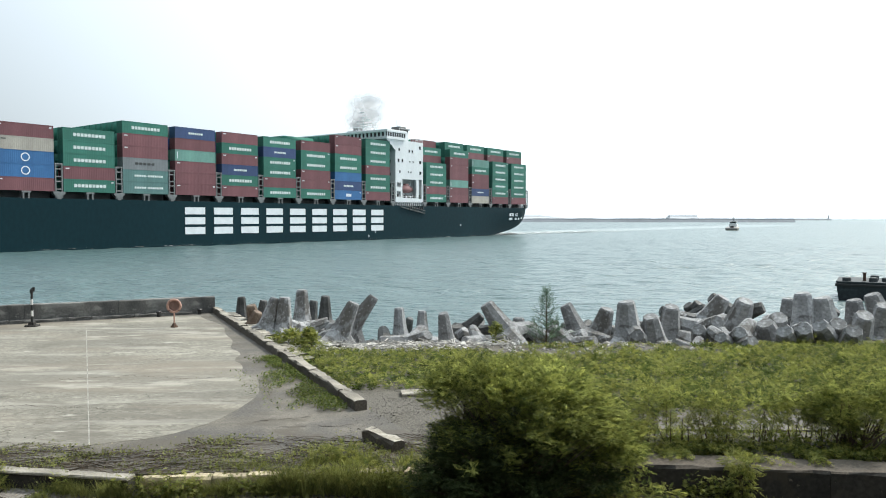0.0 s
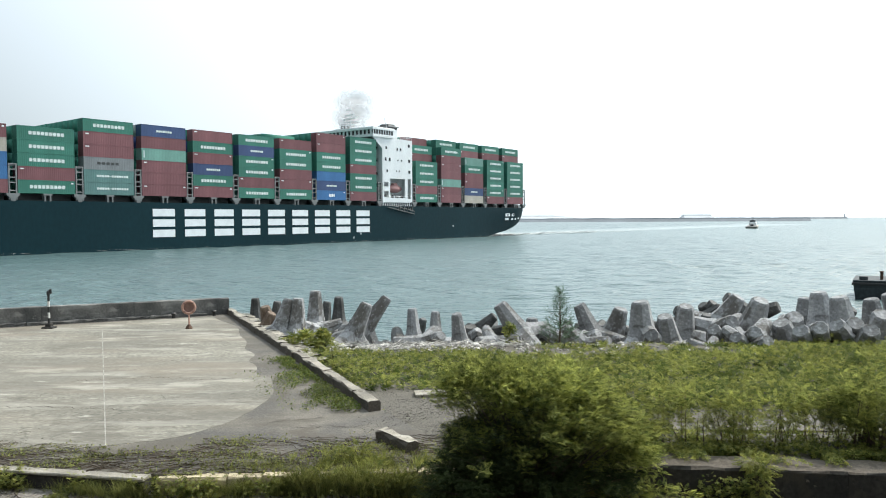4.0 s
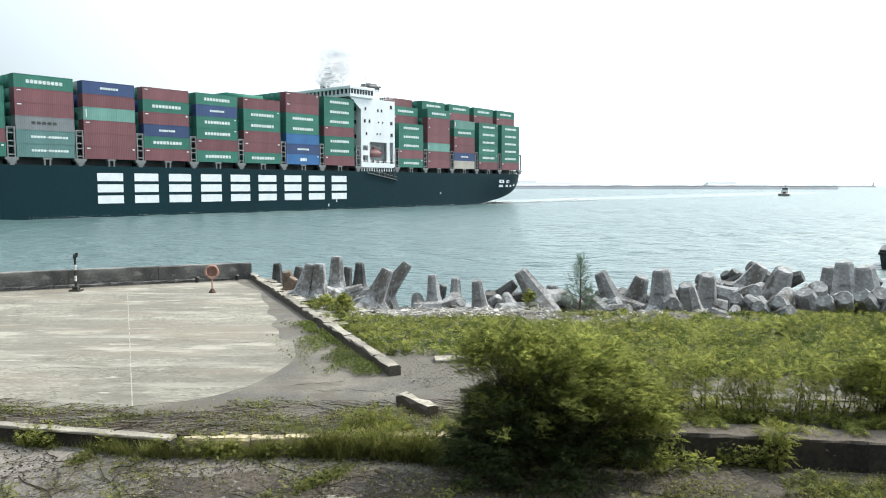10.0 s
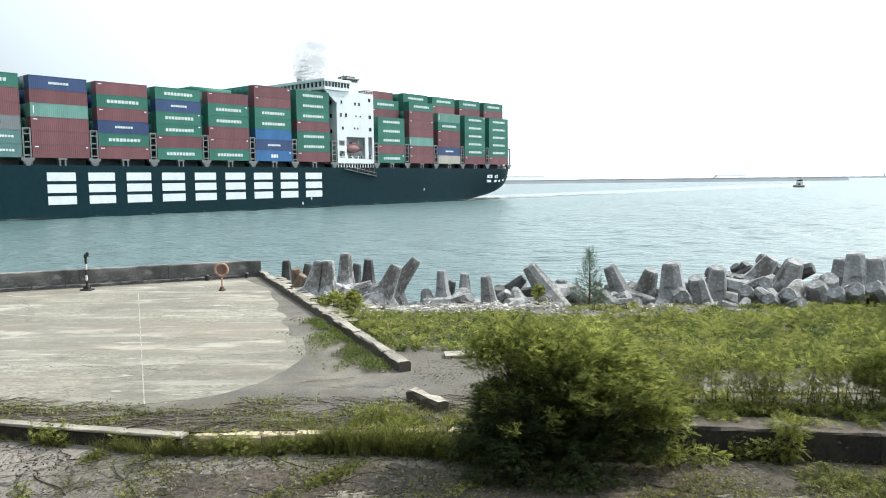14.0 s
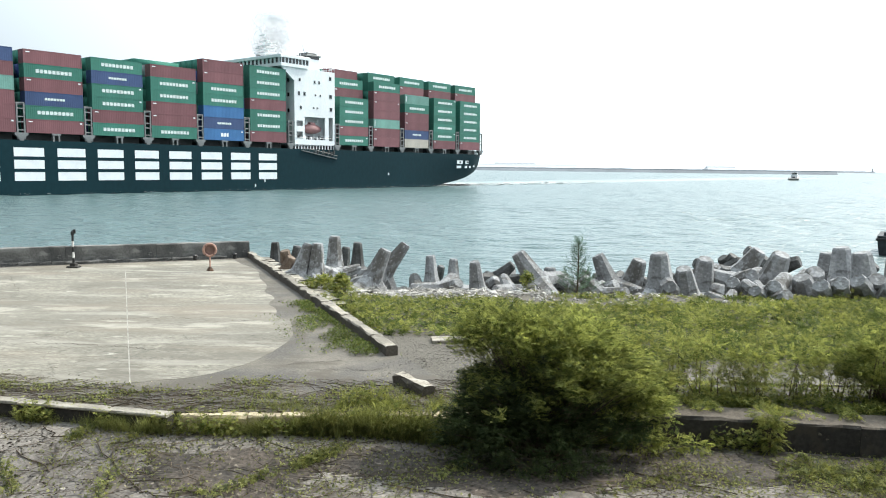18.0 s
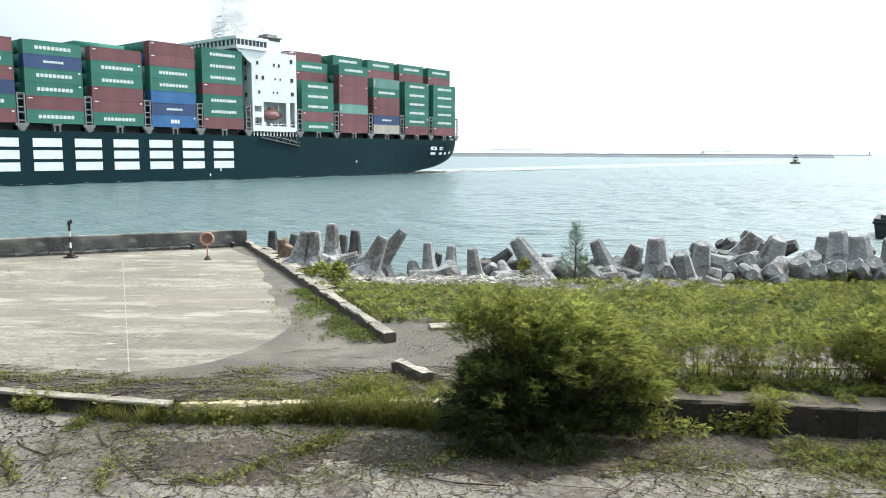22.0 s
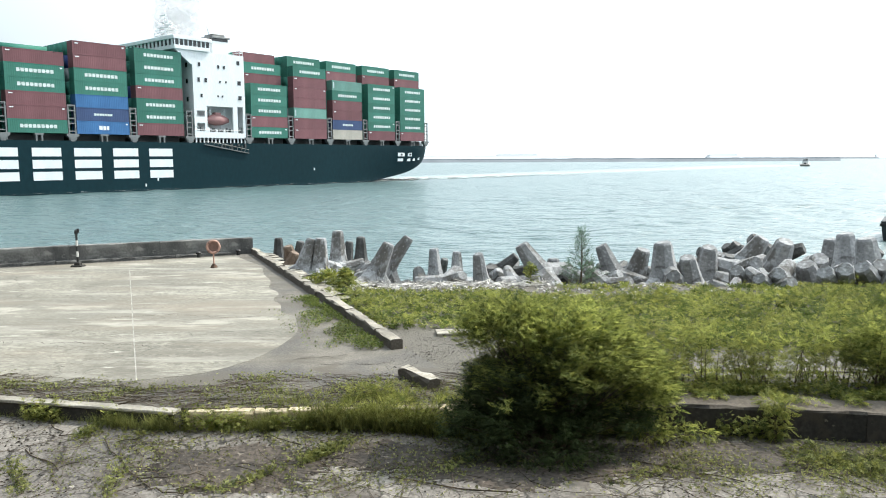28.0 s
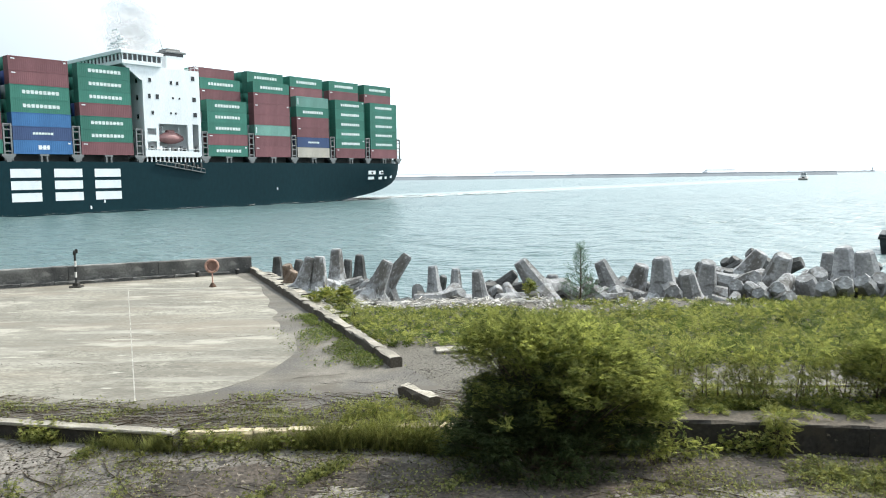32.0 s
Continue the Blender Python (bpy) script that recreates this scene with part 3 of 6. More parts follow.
def cracks():
    """Long open cracks with dirt in them, across the slab and the yard."""
    r = random.Random(91)
    lines = [((-11.6, 18.9), (-10.67, 19.69), (-10.46, 20.15), (-10.08, 20.83)), ((-14.5, 22.7), (-13.53, 22.46), (-11.96, 22.45), (-10.16, 22.23), (-8.9, 22.0)), ((-21.15, 35.5), (-18.25, 31.3), (-17.9, 30.0), (-18.6, 28.9)),
             ((-4.6, 20.5), (-3.88, 20.74), (-2.84, 21.02)), ((-4.2, 19.7), (-2.9, 20.1), (-1.2, 20.0)), ((-12.5, 26.0), (-10.2, 26.6), (-8.0, 26.1), (-6.6, 26.4))]
    for pts in lines:
        s, rim = Shape(), []
        for a, b in zip(pts, pts[1:]):
            a, b = Vector(a), Vector(b)
            n = max(3, int((b - a).length / 0.14))
            for i in range(n):
                p = a.lerp(b, i / n) + Vector((r.gauss(0, 0.05), r.gauss(0, 0.09)))
                rim.append((p, r.uniform(0.002, 0.026)))
        v = [(p.x, p.y + k * w, YARD + 0.010) for p, w in rim for k in (-1, 1)]
        s.add(v, [(2 * i, 2 * i + 2, 2 * i + 3, 2 * i + 1) for i in range(len(rim) - 1)])
        thing("crack", "dirt-filled crack in the worn paving", "crack", kind="structure", data=s, mat=LITTER)


def litter():
    """Dead leaves, twigs and chips strewn over the road and the yard's edge."""
    rng = np.random.default_rng(52)
    bv = np.array([(-0.5, 0, 0), (0.05, -0.24, 0.06), (0.5, 0.05, 0.02), (0.0, 0.22, 0.08)])
    bf = np.array([(0, 1, 2, 3)])
    for kind, label, n, low, high, mat, seed in (("leaf_litter", "dark rotten leaf litter strewn over the road", 17000, 0.025, 0.085, LITTER, 3), ("dry_leaves", "pale dry fallen leaves strewn over the road", 3800, 0.025, 0.06, DRYLEAF, 8)):
        x = rng.uniform(-12, 13, n)
        f = np.array([front(a) for a in x])
        y = f - 0.15 - np.abs(rng.normal(0, 2.4, n)) + np.where(rng.random(n) < 0.16, rng.uniform(0.5, 2.6, n), 0)
        clump = np.array([noise.noise((a * 0.6, b * 0.9, seed)) + 0.5 * noise.noise((a * 2.3, b * 2.3, seed)) for a, b in zip(x, y)])
        keep = (rng.random(n) < 0.28 + 1.1 * clump + 0.5 * np.exp(-((x + 4.2) / 1.8) ** 2 - ((y - 14.6) / 0.8) ** 2)) & (np.abs(y - f) > 0.2) & ((y < f) | (x < 0.3)) & (y > 8)
        x, y, f = x[keep], y[keep], f[keep]
        z = np.where(y > f, YARD + 0.008, np.array([verge(a, b) + 0.03 * noise.noise((a * 0.5, b * 0.5, 1)) for a, b in zip(x, y)]) + 0.012)
        n = len(x)
        ax = turned(rng, np.stack([rng.normal(0, 1, n), rng.normal(0, 1, n), rng.normal(0, 0.15, n)], 1))
        ax[:, 2] = np.stack([rng.normal(0, 0.3, n), rng.normal(0, 0.3, n), np.ones(n)], 1)
        thing(kind, label, "leaf litter", kind="stuff", data=scatter(kind, bv, bf, np.stack([x, y, z], 1), ax, rng.uniform(low, high, n), mat))


def along(p, q, lengths, gap):
    """Starts and ends of pieces laid from p to q."""
    p, q = Vector(p), Vector(q)
    d = (q - p).normalized()
    total, s, i, out = (q - p).length, 0.0, 0, []
    while s < total - 0.15:
        e = min(s + lengths[i % len(lengths)], total)
        out.append((p + d * s, p + d * (e - gap)))
        s, i = e, i + 1
    return out


def bar_mesh(length, width, height, c=0.02, rough=0.0, seed=0):
    """A worn block along x with chamfered edges, from z = 0."""
    r = random.Random(seed)
    rings = []
    steps = max(2, int(length / 0.35))
    for i in range(steps + 1):
        x = length * i / steps
        j = lambda: r.uniform(-rough, rough)
        rings.append([(x, -width / 2 + j() * 0.4, 0), (x, -width / 2 + j(), height - c * 1.5 + j()), (x, -width / 2 + c + j(), height + j()), (x, width / 2 - c + j(), height + j()), (x, width / 2 + j(), height - c * 1.5 + j()), (x, width / 2, 0)])
    return Shape().loft(rings)


def shade_sides(me, side):
    """Gives the upright faces of a block a darker material, painting in their shade."""
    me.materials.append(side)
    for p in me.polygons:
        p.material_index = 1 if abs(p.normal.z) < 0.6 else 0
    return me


def lay(kind, pieces, width, height, z, mat, root, rough=0.012, sink=0.0, c=0.03, wobble=0.0, seed=1, side=None):
    r = random.Random(seed)
    for i, (a, b) in enumerate(pieces):
        me = bar_mesh((b - a).length, width, height, c, rough, seed * 50 + i).mesh(kind, mat)
        if side is not None:
            shade_sides(me, side)
        ang = math.degrees(math.atan2(b.y - a.y, b.x - a.x))
        part(kind, me, parent=root, m=pose(a.x, a.y, z - sink, r.uniform(-wobble, wobble), r.uniform(-wobble, wobble) * 0.4, ang + r.uniform(-wobble, wobble) * 0.5))


def facade():
    """The unseen house front behind the camera, added and sized to block sky light."""
    s = Shape().box(-45, -3.2, 0.9, 45, -2.9, 23.5)
    thing("unseen_house_wall", "unseen plain house wall sized to block sky light", "wall", kind="structure", data=s, mat=WALLC)


def kerbs():
    root = thing("parapet", "long dark stained concrete parapet at the quay edge", "wall", kind="structure")
    lay("panel", along((-12.0, 44.5), (-44, 30.1), [5.2, 4.6, 6.1], 0.02), 0.42, 0.97, YARD, WALLC, root, 0.015, 0.01, seed=3)
    lay("ledge", along((-13.1, 43.75), (-40, 31.6), [3.1, 2.2, 3.9, 1.6], 0.05), 0.40, 0.17, YARD, WALLC, root, 0.03, 0.0, seed=5, wobble=0.4)
    root = thing("diagonal_kerb", "low crumbling kerb of stained concrete blocks", "kerb", kind="structure")
    lay("kerb_block", along((-11.95, 44.5), (-1.62, 21.55), [1.9, 2.4, 1.4, 2.8, 1.2, 2.1], 0.07), 0.36, 0.34, YARD, KERBC, root, 0.03, 0.03, seed=7, wobble=1.6, side=SOILSHADE)
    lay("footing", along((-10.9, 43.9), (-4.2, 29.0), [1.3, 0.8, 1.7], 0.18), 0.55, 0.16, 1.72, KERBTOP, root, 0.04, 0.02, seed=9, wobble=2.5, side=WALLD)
    root = thing("front_kerb", "low yellowed concrete kerb along the yard's edge", "kerb", kind="structure")
    # the kerb face below the coping is coloured dark as shade
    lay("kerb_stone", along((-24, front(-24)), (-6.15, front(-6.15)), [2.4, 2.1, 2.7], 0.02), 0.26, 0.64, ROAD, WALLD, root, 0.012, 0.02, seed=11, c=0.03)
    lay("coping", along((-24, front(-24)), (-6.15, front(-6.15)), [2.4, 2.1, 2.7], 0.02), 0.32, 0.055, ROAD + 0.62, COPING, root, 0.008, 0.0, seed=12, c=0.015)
    lay("kerb_stone", along((-5.95, front(-5.95)), (4.6, front(4.6)), [0.62, 0.9, 0.75, 1.1], 0.03), 0.28, 0.68, ROAD, YELLOWED, root, 0.025, 0.02, seed=13, c=0.03, wobble=0.7)
    root = thing("retaining_wall", "broad low retaining wall of stained concrete with shade-dark sides", "wall", kind="structure")
    lay("wall_section", along((4.75, front(4.9) + 0.36), (26, front(26) + 0.36), [4.4, 3.8, 5.0], 0.015), 0.92, 0.70, ROAD, SOILSHADE, root, 0.02, 0.02, seed=15, c=0.04, side=WALLD)
    thing("kerb_fragment", "broken length of pale concrete kerb lying on the yard", "kerb", data=shade_sides(bar_mesh(1.45, 0.34, 0.27, 0.04, 0.04, 77).mesh("kerb_fragment", KERBTOP), SOILSHADE), m=pose(-1.28, 18.95, YARD - 0.01, 2, 0, -56))
    thing("concrete_slab", "small flat white concrete slab among the grass", "slab", data=bar_mesh(2.3, 0.6, 0.16, 0.03, 0.02, 78), mat=KERBTOP, m=pose(-0.55, 23.75, 1.70, 0, 1, 6))


def stone_mesh(seed, mat=STONE):
    r = random.Random(seed)
    bm = bmesh.new()
    bmesh.ops.create_icosphere(bm, subdivisions=2 if seed > 9 else 1, radius=0.5)
    for v in bm.verts:
        k = 1 + 0.35 * noise.noise(v.co * 2.3 + Vector((seed, 0, 0)))
        v.co = Vector((v.co.x * k, v.co.y * k * 0.8, max(v.co.z * k * 0.62, -0.22)))
    me = bpy.data.meshes.new("stone")
    bm.to_mesh(me)
    bm.free()
    me.materials.append(mat)
    return me


# ---- armour blocks on the shore ----
def leg(shape, d, length, r0, r1, n=8):
    d = Vector(d).normalized()
    shape.tube([(0, 0, 0), d * length * 0.22, d * length * 0.36, d * length * 0.95, d * length], [r0 * 1.15, r0 * 1.15, r0, r1, r1 * 0.84], n, 0.39)


def armour_mesh(seed, mat=ARMOUR):
    """A tetrapod: four stout tapered legs from one centre."""
    s = Shape()
    for d in ((0, 0, 1), (0.943, 0, -0.333), (-0.471, 0.816, -0.333), (-0.471, -0.816, -0.333)):
        leg(s, d, 1.75, 0.48, 0.335)
    me = s.mesh("tetrapod", mat)
    bm = bmesh.new()
    bm.from_mesh(me)
    for v in bm.verts:
        v.co += Vector(noise.noise_vector(v.co * 1.7 + Vector((seed * 3.1, 0, 0)))) * 0.035
    bm.to_mesh(me)
    bm.free()
    return me


def block(az, el, dist, lean, near, turn, size, darker=False, girth=1.0, rusty=False):
    """One tetrapod by its upper leg: the tip's bearing, height angle and distance, the leg's lean to the right and towards the land."""
    a = radians(az)
    out, right = Vector((math.sin(a), math.cos(a), 0)), Vector((math.cos(a), -math.sin(a), 0))
    tip = out * dist + Vector((0, 0, EYE_Z + dist * math.tan(radians(el))))
    up = Matrix.Rotation(radians(lean), 3, out) @ (Matrix.Rotation(radians(near), 3, right) @ Vector((0, 0, 1)))
    m = Matrix.Translation(tip - up * 1.75 * size) @ up.to_track_quat("Z", "Y").to_matrix().to_4x4() @ pose(0, 0, 0, 0, 0, turn) @ Matrix.Diagonal((size * girth, size * girth, size, 1))
    darker = darker or dist >= 42 and size < 1.0
    kind = int(abs(az) * 37) % 4
    label = "dark concrete tetrapod near the water" if darker else "grey weathered concrete tetrapod piled on the shore"
    if rusty:
        label = "brown iron-stained concrete tetrapod beside the kerb"
    thing("tetrapod", label, "tetrapod", "tetrapods along the shore", data=BLOCKS[6] if rusty else BLOCKS[4 + kind % 2] if darker else BLOCKS[kind], m=m)


def armour():
    """The blocks that stand out along the shore, from the quay eastwards, then those that lie low between them."""
    block(-13.18, -5.83, 45, 0, 0, 20, 0.85, girth=0.82)
    block(-12.49, -6.44, 42, -10, 10, 60, 0.8, rusty=True)
    block(-11.98, -6.95, 40, 24, 12, 20, 0.78, rusty=True)
    block(-11.56, -6.12, 43, 8, 5, 30, 0.85, girth=0.82)
    block(-10.72, -5.96, 38.6, 16, -4, 90, 1.05, girth=0.82)
    block(-10.05, -5.93, 38.4, 3, 0, 60, 1.08, girth=0.82)
    block(-8.78, -5.4, 40.5, 0, 0, 8, 1.15, girth=0.82)
    block(-7.89, -6.22, 45, 8, 0, 10, 0.9, girth=0.82)
    block(-7.03, -5.89, 44, 1, 4, 40, 0.95, girth=0.82)
    block(-4.89, -6.42, 36.8, 24, 2, 35, 1.08, girth=0.85)
    block(-3.38, -6, 38.0, 36, 0, 38, 1.2, girth=0.72)
    block(-1.47, -6.83, 41, -3, 0, 50, 1, girth=0.82)
    block(-0.61, -7.64, 44, 15, 15, 10, 0.8, girth=0.82)
    block(0.3, -7.08, 40, 0, 0, 88, 0.92, girth=0.82)
    block(-2.96, -9.31, 36, -84, 4, 30, 0.92, girth=0.82)
    block(1.91, -7.25, 36.8, -7, 8, 35, 1, girth=0.82)
    block(4.47, -8.17, 42.5, 20, 10, 20, 0.8)
    block(5.18, -6.53, 38.2, -34, 2, 10, 1.12)
    block(6.63, -9.16, 36, 76, 10, 40, 0.72)
    block(7.68, -7.56, 40, 0, 2, 65, 0.88)
    block(10.42, -7.71, 44, 12, 0, 10, 0.8)
    block(11.19, -6.51, 39.2, -24, 2, 45, 1.05)
    block(10.94, -8.62, 36.2, 14, 55, 15, 0.97)
    block(13.44, -9.16, 35.4, 70, 30, 0, 0.8)
    block(14.28, -6.76, 39.6, 16, 10, 80, 1.05, girth=1.1)
    block(15.64, -6.17, 38, -4, 4, 30, 1.2, girth=1.1)
    block(16.5, -8.61, 35.8, -5, 66, 0, 0.94, girth=1.1)
    block(16.55, -7.58, 43, 10, 0, 10, 0.85, girth=1.1)
    block(17.37, -7.22, 36.8, -10, 16, 70, 1.08, girth=1.1)
    block(18.87, -6.43, 38.8, 6, 15, 10, 1.1, girth=1.1)
    block(19.98, -6.3, 46, -35, 20, 55, 0.85, girth=1.1)
    block(20.81, -6.14, 46, 30, 15, 20, 0.9, girth=1.1)
    block(21.3, -6.44, 45, 50, 10, 0, 0.85, girth=1.1)
    block(20.34, -7.01, 42, 6, 12, 0, 0.82, girth=1.1)
    block(22.46, -5.67, 42, 32, 6, 60, 1.1, girth=1.1)
    block(22.08, -7.44, 38, 40, 55, 30, 1.04, girth=1.1)
    block(23.92, -5.85, 39.4, 18, 18, 15, 1.22, girth=1.1)
    block(20.79, -8.03, 36.6, -14, 50, 30, 0.94, girth=1.1)
    block(25.08, -6.26, 45, 66, 12, 0, 0.95, girth=1.1)
    block(25.23, -7.34, 38, -14, 28, 15, 1.2, girth=1.1)
    block(26.09, -6.9, 41, 12, 42, 80, 1.24, girth=1.1)
    block(26.69, -5.56, 44, -2, 4, 30, 1.02, girth=1.1)
    block(27.52, -5.13, 42.6, -5, 2, 70, 1.22, girth=1.1)
    block(28.74, -5.41, 41, -9, 6, 20, 1.22, girth=1.1)
    block(29.59, -6.15, 45, 40, 10, 20, 0.95, girth=1.1)
    block(22.31, -8.5, 35.6, -30, 52, 10, 0.87, girth=1.1)
    block(23.57, -8.07, 35.9, 12, 58, 60, 0.92, girth=1.1)
    block(24.43, -8.64, 35.4, 46, 46, 0, 0.83, girth=1.1)
    block(26.44, -7.8, 36.6, -12, 50, 10, 1.06, girth=1.1)
    block(27.66, -7.56, 36.8, 10, 55, 40, 1.04, girth=1.1)
    block(28.62, -7.3, 37.4, -28, 44, 10, 1.09, girth=1.1)
    block(19.03, -9.02, 34.8, -60, 20, 20, 0.62, girth=1.1)
    block(29.8, -7.11, 38, 16, 40, 0, 1.12, girth=1.1)
    block(30.65, -5.45, 42, -6, 5, 50, 1.08, girth=1.1)
    block(31.36, -6.44, 40, 15, 30, 0, 1.18, girth=1.1)
    block(31.67, -5.03, 43, -20, 10, 30, 1.1, girth=1.1)
    block(30.72, -7.52, 37, 12, 48, 0, 1.06, girth=1.1)
    block(32.38, -5.71, 41, 10, 20, 0, 1, girth=1.1)
    block(-6.79, -7.77, 40, 72, -4, 20, 0.85, girth=0.82)
    block(9.18, -8.76, 37, -70, 10, 40, 0.8)
    r = random.Random(27)
    for i in range(56):
        az = -12 + 44 * (i + r.random()) / 56
        dist = r.uniform(37.5, 42.5) / max(math.cos(radians(az)), 0.85) ** 0.3
        low = r.uniform(0.6, 1.25) if az < 8 else r.uniform(0.7, 1.7)
        block(az, math.degrees(math.atan2(low - EYE_Z, dist)), dist, r.choice((-1, 1)) * r.uniform(35, 80), r.uniform(0, 40), r.uniform(0, 90), r.uniform(0.72, 0.9), darker=i % 3 > 0)


BLOCKS = [armour_mesh(i) for i in range(4)] + [armour_mesh(i + 4, DARKBLOCK) for i in range(2)] + [armour_mesh(6, RUSTBLOCK)]


def rubble():
    rng = np.random.default_rng(8)
    base = stone_mesh(3)
    bv = np.array([v.co for v in base.vertices])
    bf = np.array([tuple(p.vertices) for p in base.polygons])
    n = 5000
    x = np.concatenate([rng.uniform(-8.5, 4.5, 3000), rng.uniform(-10, 28, n - 3000)])
    y = 34.0 + 0.03 * x + rng.normal(0, 1.1, n)
    y[3000:] = 36 + 0.05 * x[3000:] + rng.uniform(-6.5, 6.5, n - 3000)
    ok = x > -1.62 - (y - 21.55) * 0.45 + 0.7
    x, y = x[ok], y[ok]
    n = len(x)
    z = np.array([earth(a, b) for a, b in zip(x, y)]) + 0.02
    ang = rng.uniform(0, 6.28, n)
    ax = np.zeros((n, 3, 3))
    ax[:, 0, 0], ax[:, 0, 1], ax[:, 1, 0], ax[:, 1, 1], ax[:, 2, 2] = np.cos(ang), np.sin(ang), -np.sin(ang), np.cos(ang), 1
    size = rng.uniform(0.05, 0.20, n) * np.where(rng.random(n) < 0.08, 2.2, 1)
    thing("rubble", "bleached pale stones and driftwood bits on the shore", "rubble", kind="stuff", data=scatter("rubble", bv, bf, np.stack([x, y, z], 1), ax, size, STONE))
    # loose gravel where the scrub gives way
    n = 5200
    x, y = rng.uniform(-2.2, 2.6, n), rng.uniform(17.4, 24.4, n)
    ok = np.array([noise.noise((a * 0.8, b * 0.8, 12)) > -0.25 for a, b in zip(x, y)]) & (rng.random(n) < np.clip((x + 2.2) / 1.8, 0, 1))
    x, y = x[ok], y[ok]
    n = len(x)
    ang = rng.uniform(0, 6.28, n)
    ax = np.zeros((n, 3, 3))
    ax[:, 0, 0], ax[:, 0, 1], ax[:, 1, 0], ax[:, 1, 1], ax[:, 2, 2] = np.cos(ang), np.sin(ang), -np.sin(ang), np.cos(ang), 1
    z = np.where(x < np.where(y > 21.4, -1.25 - (y - 21.4) * 0.45, -0.2), YARD, np.maximum(np.array([earth(a, b) for a, b in zip(x, y)]), 1.72))
    flat = stone_mesh(6, GRIT)
    cv = np.array([v.co for v in flat.vertices])[:, :] * 0.8
    thing("gravel", "loose grey gravel and grit on the yard", "gravel", kind="stuff", data=scatter("gravel", cv, bf, np.stack([x, y, z + 0.005], 1), ax, rng.uniform(0.02, 0.055, n) * np.where(rng.random(n) < 0.04, 2.0, 1), GRIT))
    # driftwood
    r = random.Random(5)
    sticks = Shape()
    for i in range(420):
        x = r.uniform(-7.5, 4.5)
        y = 33.4 + 0.03 * x + r.gauss(0, 0.9)
        if x < -1.62 - (y - 21.55) * 0.45 + 0.8:
            continue
        a, l = r.uniform(0, 6.28), r.uniform(0.2, 0.9)
        z = earth(x, y) + 0.08
        sticks.tube([(x, y, z), (x + math.cos(a) * l, y + math.sin(a) * l, z + r.uniform(-0.03, 0.2))], [0.022, 0.012], 4)
    thing("driftwood", "bleached driftwood sticks among the shore stones", "driftwood", kind="stuff", data=sticks, mat=STONE)

# ---- the container ship ----
SHIP_TURN = 51.3
AX = Vector((math.cos(radians(SHIP_TURN)), math.sin(radians(SHIP_TURN)), 0))
NX = Vector((-AX.y, AX.x, 0))
RIDERS = []  # things that travel with the ship: (object, pose in the ship's space)


def ship_pose(t):
    return Matrix.Translation(AX * (86.584 - 3.288 * t + 0.00104 * t * t) + NX * 169.708) @ pose(0, 0, 0, 0, 0, SHIP_TURN)


def rides(ob, m):
    RIDERS.append((ob, m))
    ob.matrix_basis = ship_pose(0) @ m
    return ob


BEAM, HULL_TOP, TIER0, TIER = 43.0, 11.5, 13.22, 2.9
PITCH = 14.25
BAYS = [97.7 - PITCH * k for k in range(8, -1, -1)] + [130.2, 144.8, 159.5, 174.4, 189.2]
PAINT = {"G": (GREEN, "green"), "R": (RED, "brown-red"), "B": (BLUE, "blue"), "N": (NAVY, "navy blue"), "T": (TEAL, "pale teal"), "S": (GREY, "grey"), "C": (CREAM, "cream"), "A": (SLATE, "grey-green")}
# outer stack of each bay, lowest tier first; then tiers of the next stacks inboard
STACKS = ["RBBCR", "RBBCR", "GRGGG", "AASRRG", "RRRTRN", "RGNRGR", "GRGGNG", "GRRGGR", "BNBGGRR", "RGGRGGG", "GRGGG", "RRTRRRG", "CNRRGT", "RGGGGG", "RGGGGG"]
STACKS = STACKS[1:]
INNER = {9: ["GRGGGRG", "GRGGGRGR"], 10: ["GRGRGRGG"], 11: ["GRGRGRRG"], 12: ["RGGRGGRG"], 13: ["RGGRGGRG"]}


def hull_inset(x, z):
    """How far the hull's skin lies inside its widest line."""
    k = z / HULL_TOP
    i = 0.0
    if x < -45:
        u = (-45 - x) / 52
        i += 21.4 * min(1, u ** 2.4 * (1 + (1 - k) * 0.8))
    if x > 148:
        u = (x - 148) / 55
        i += (1 - k) ** 1.6 * 5.5 * u ** 2.2
        i += 1.2 * max(0, (x - 196) / 7) ** 2
    return min(i, 21.4)


def hull_floor(x):
    return float(np.interp(x, (165, 176, 181, 186, 192, 196, 199, 201.2, 202.6, 203.2), (-4.0, 0.0, 0.8, 1.4, 2.25, 3.2, 4.2, 5.2, 6.3, 7.6)))


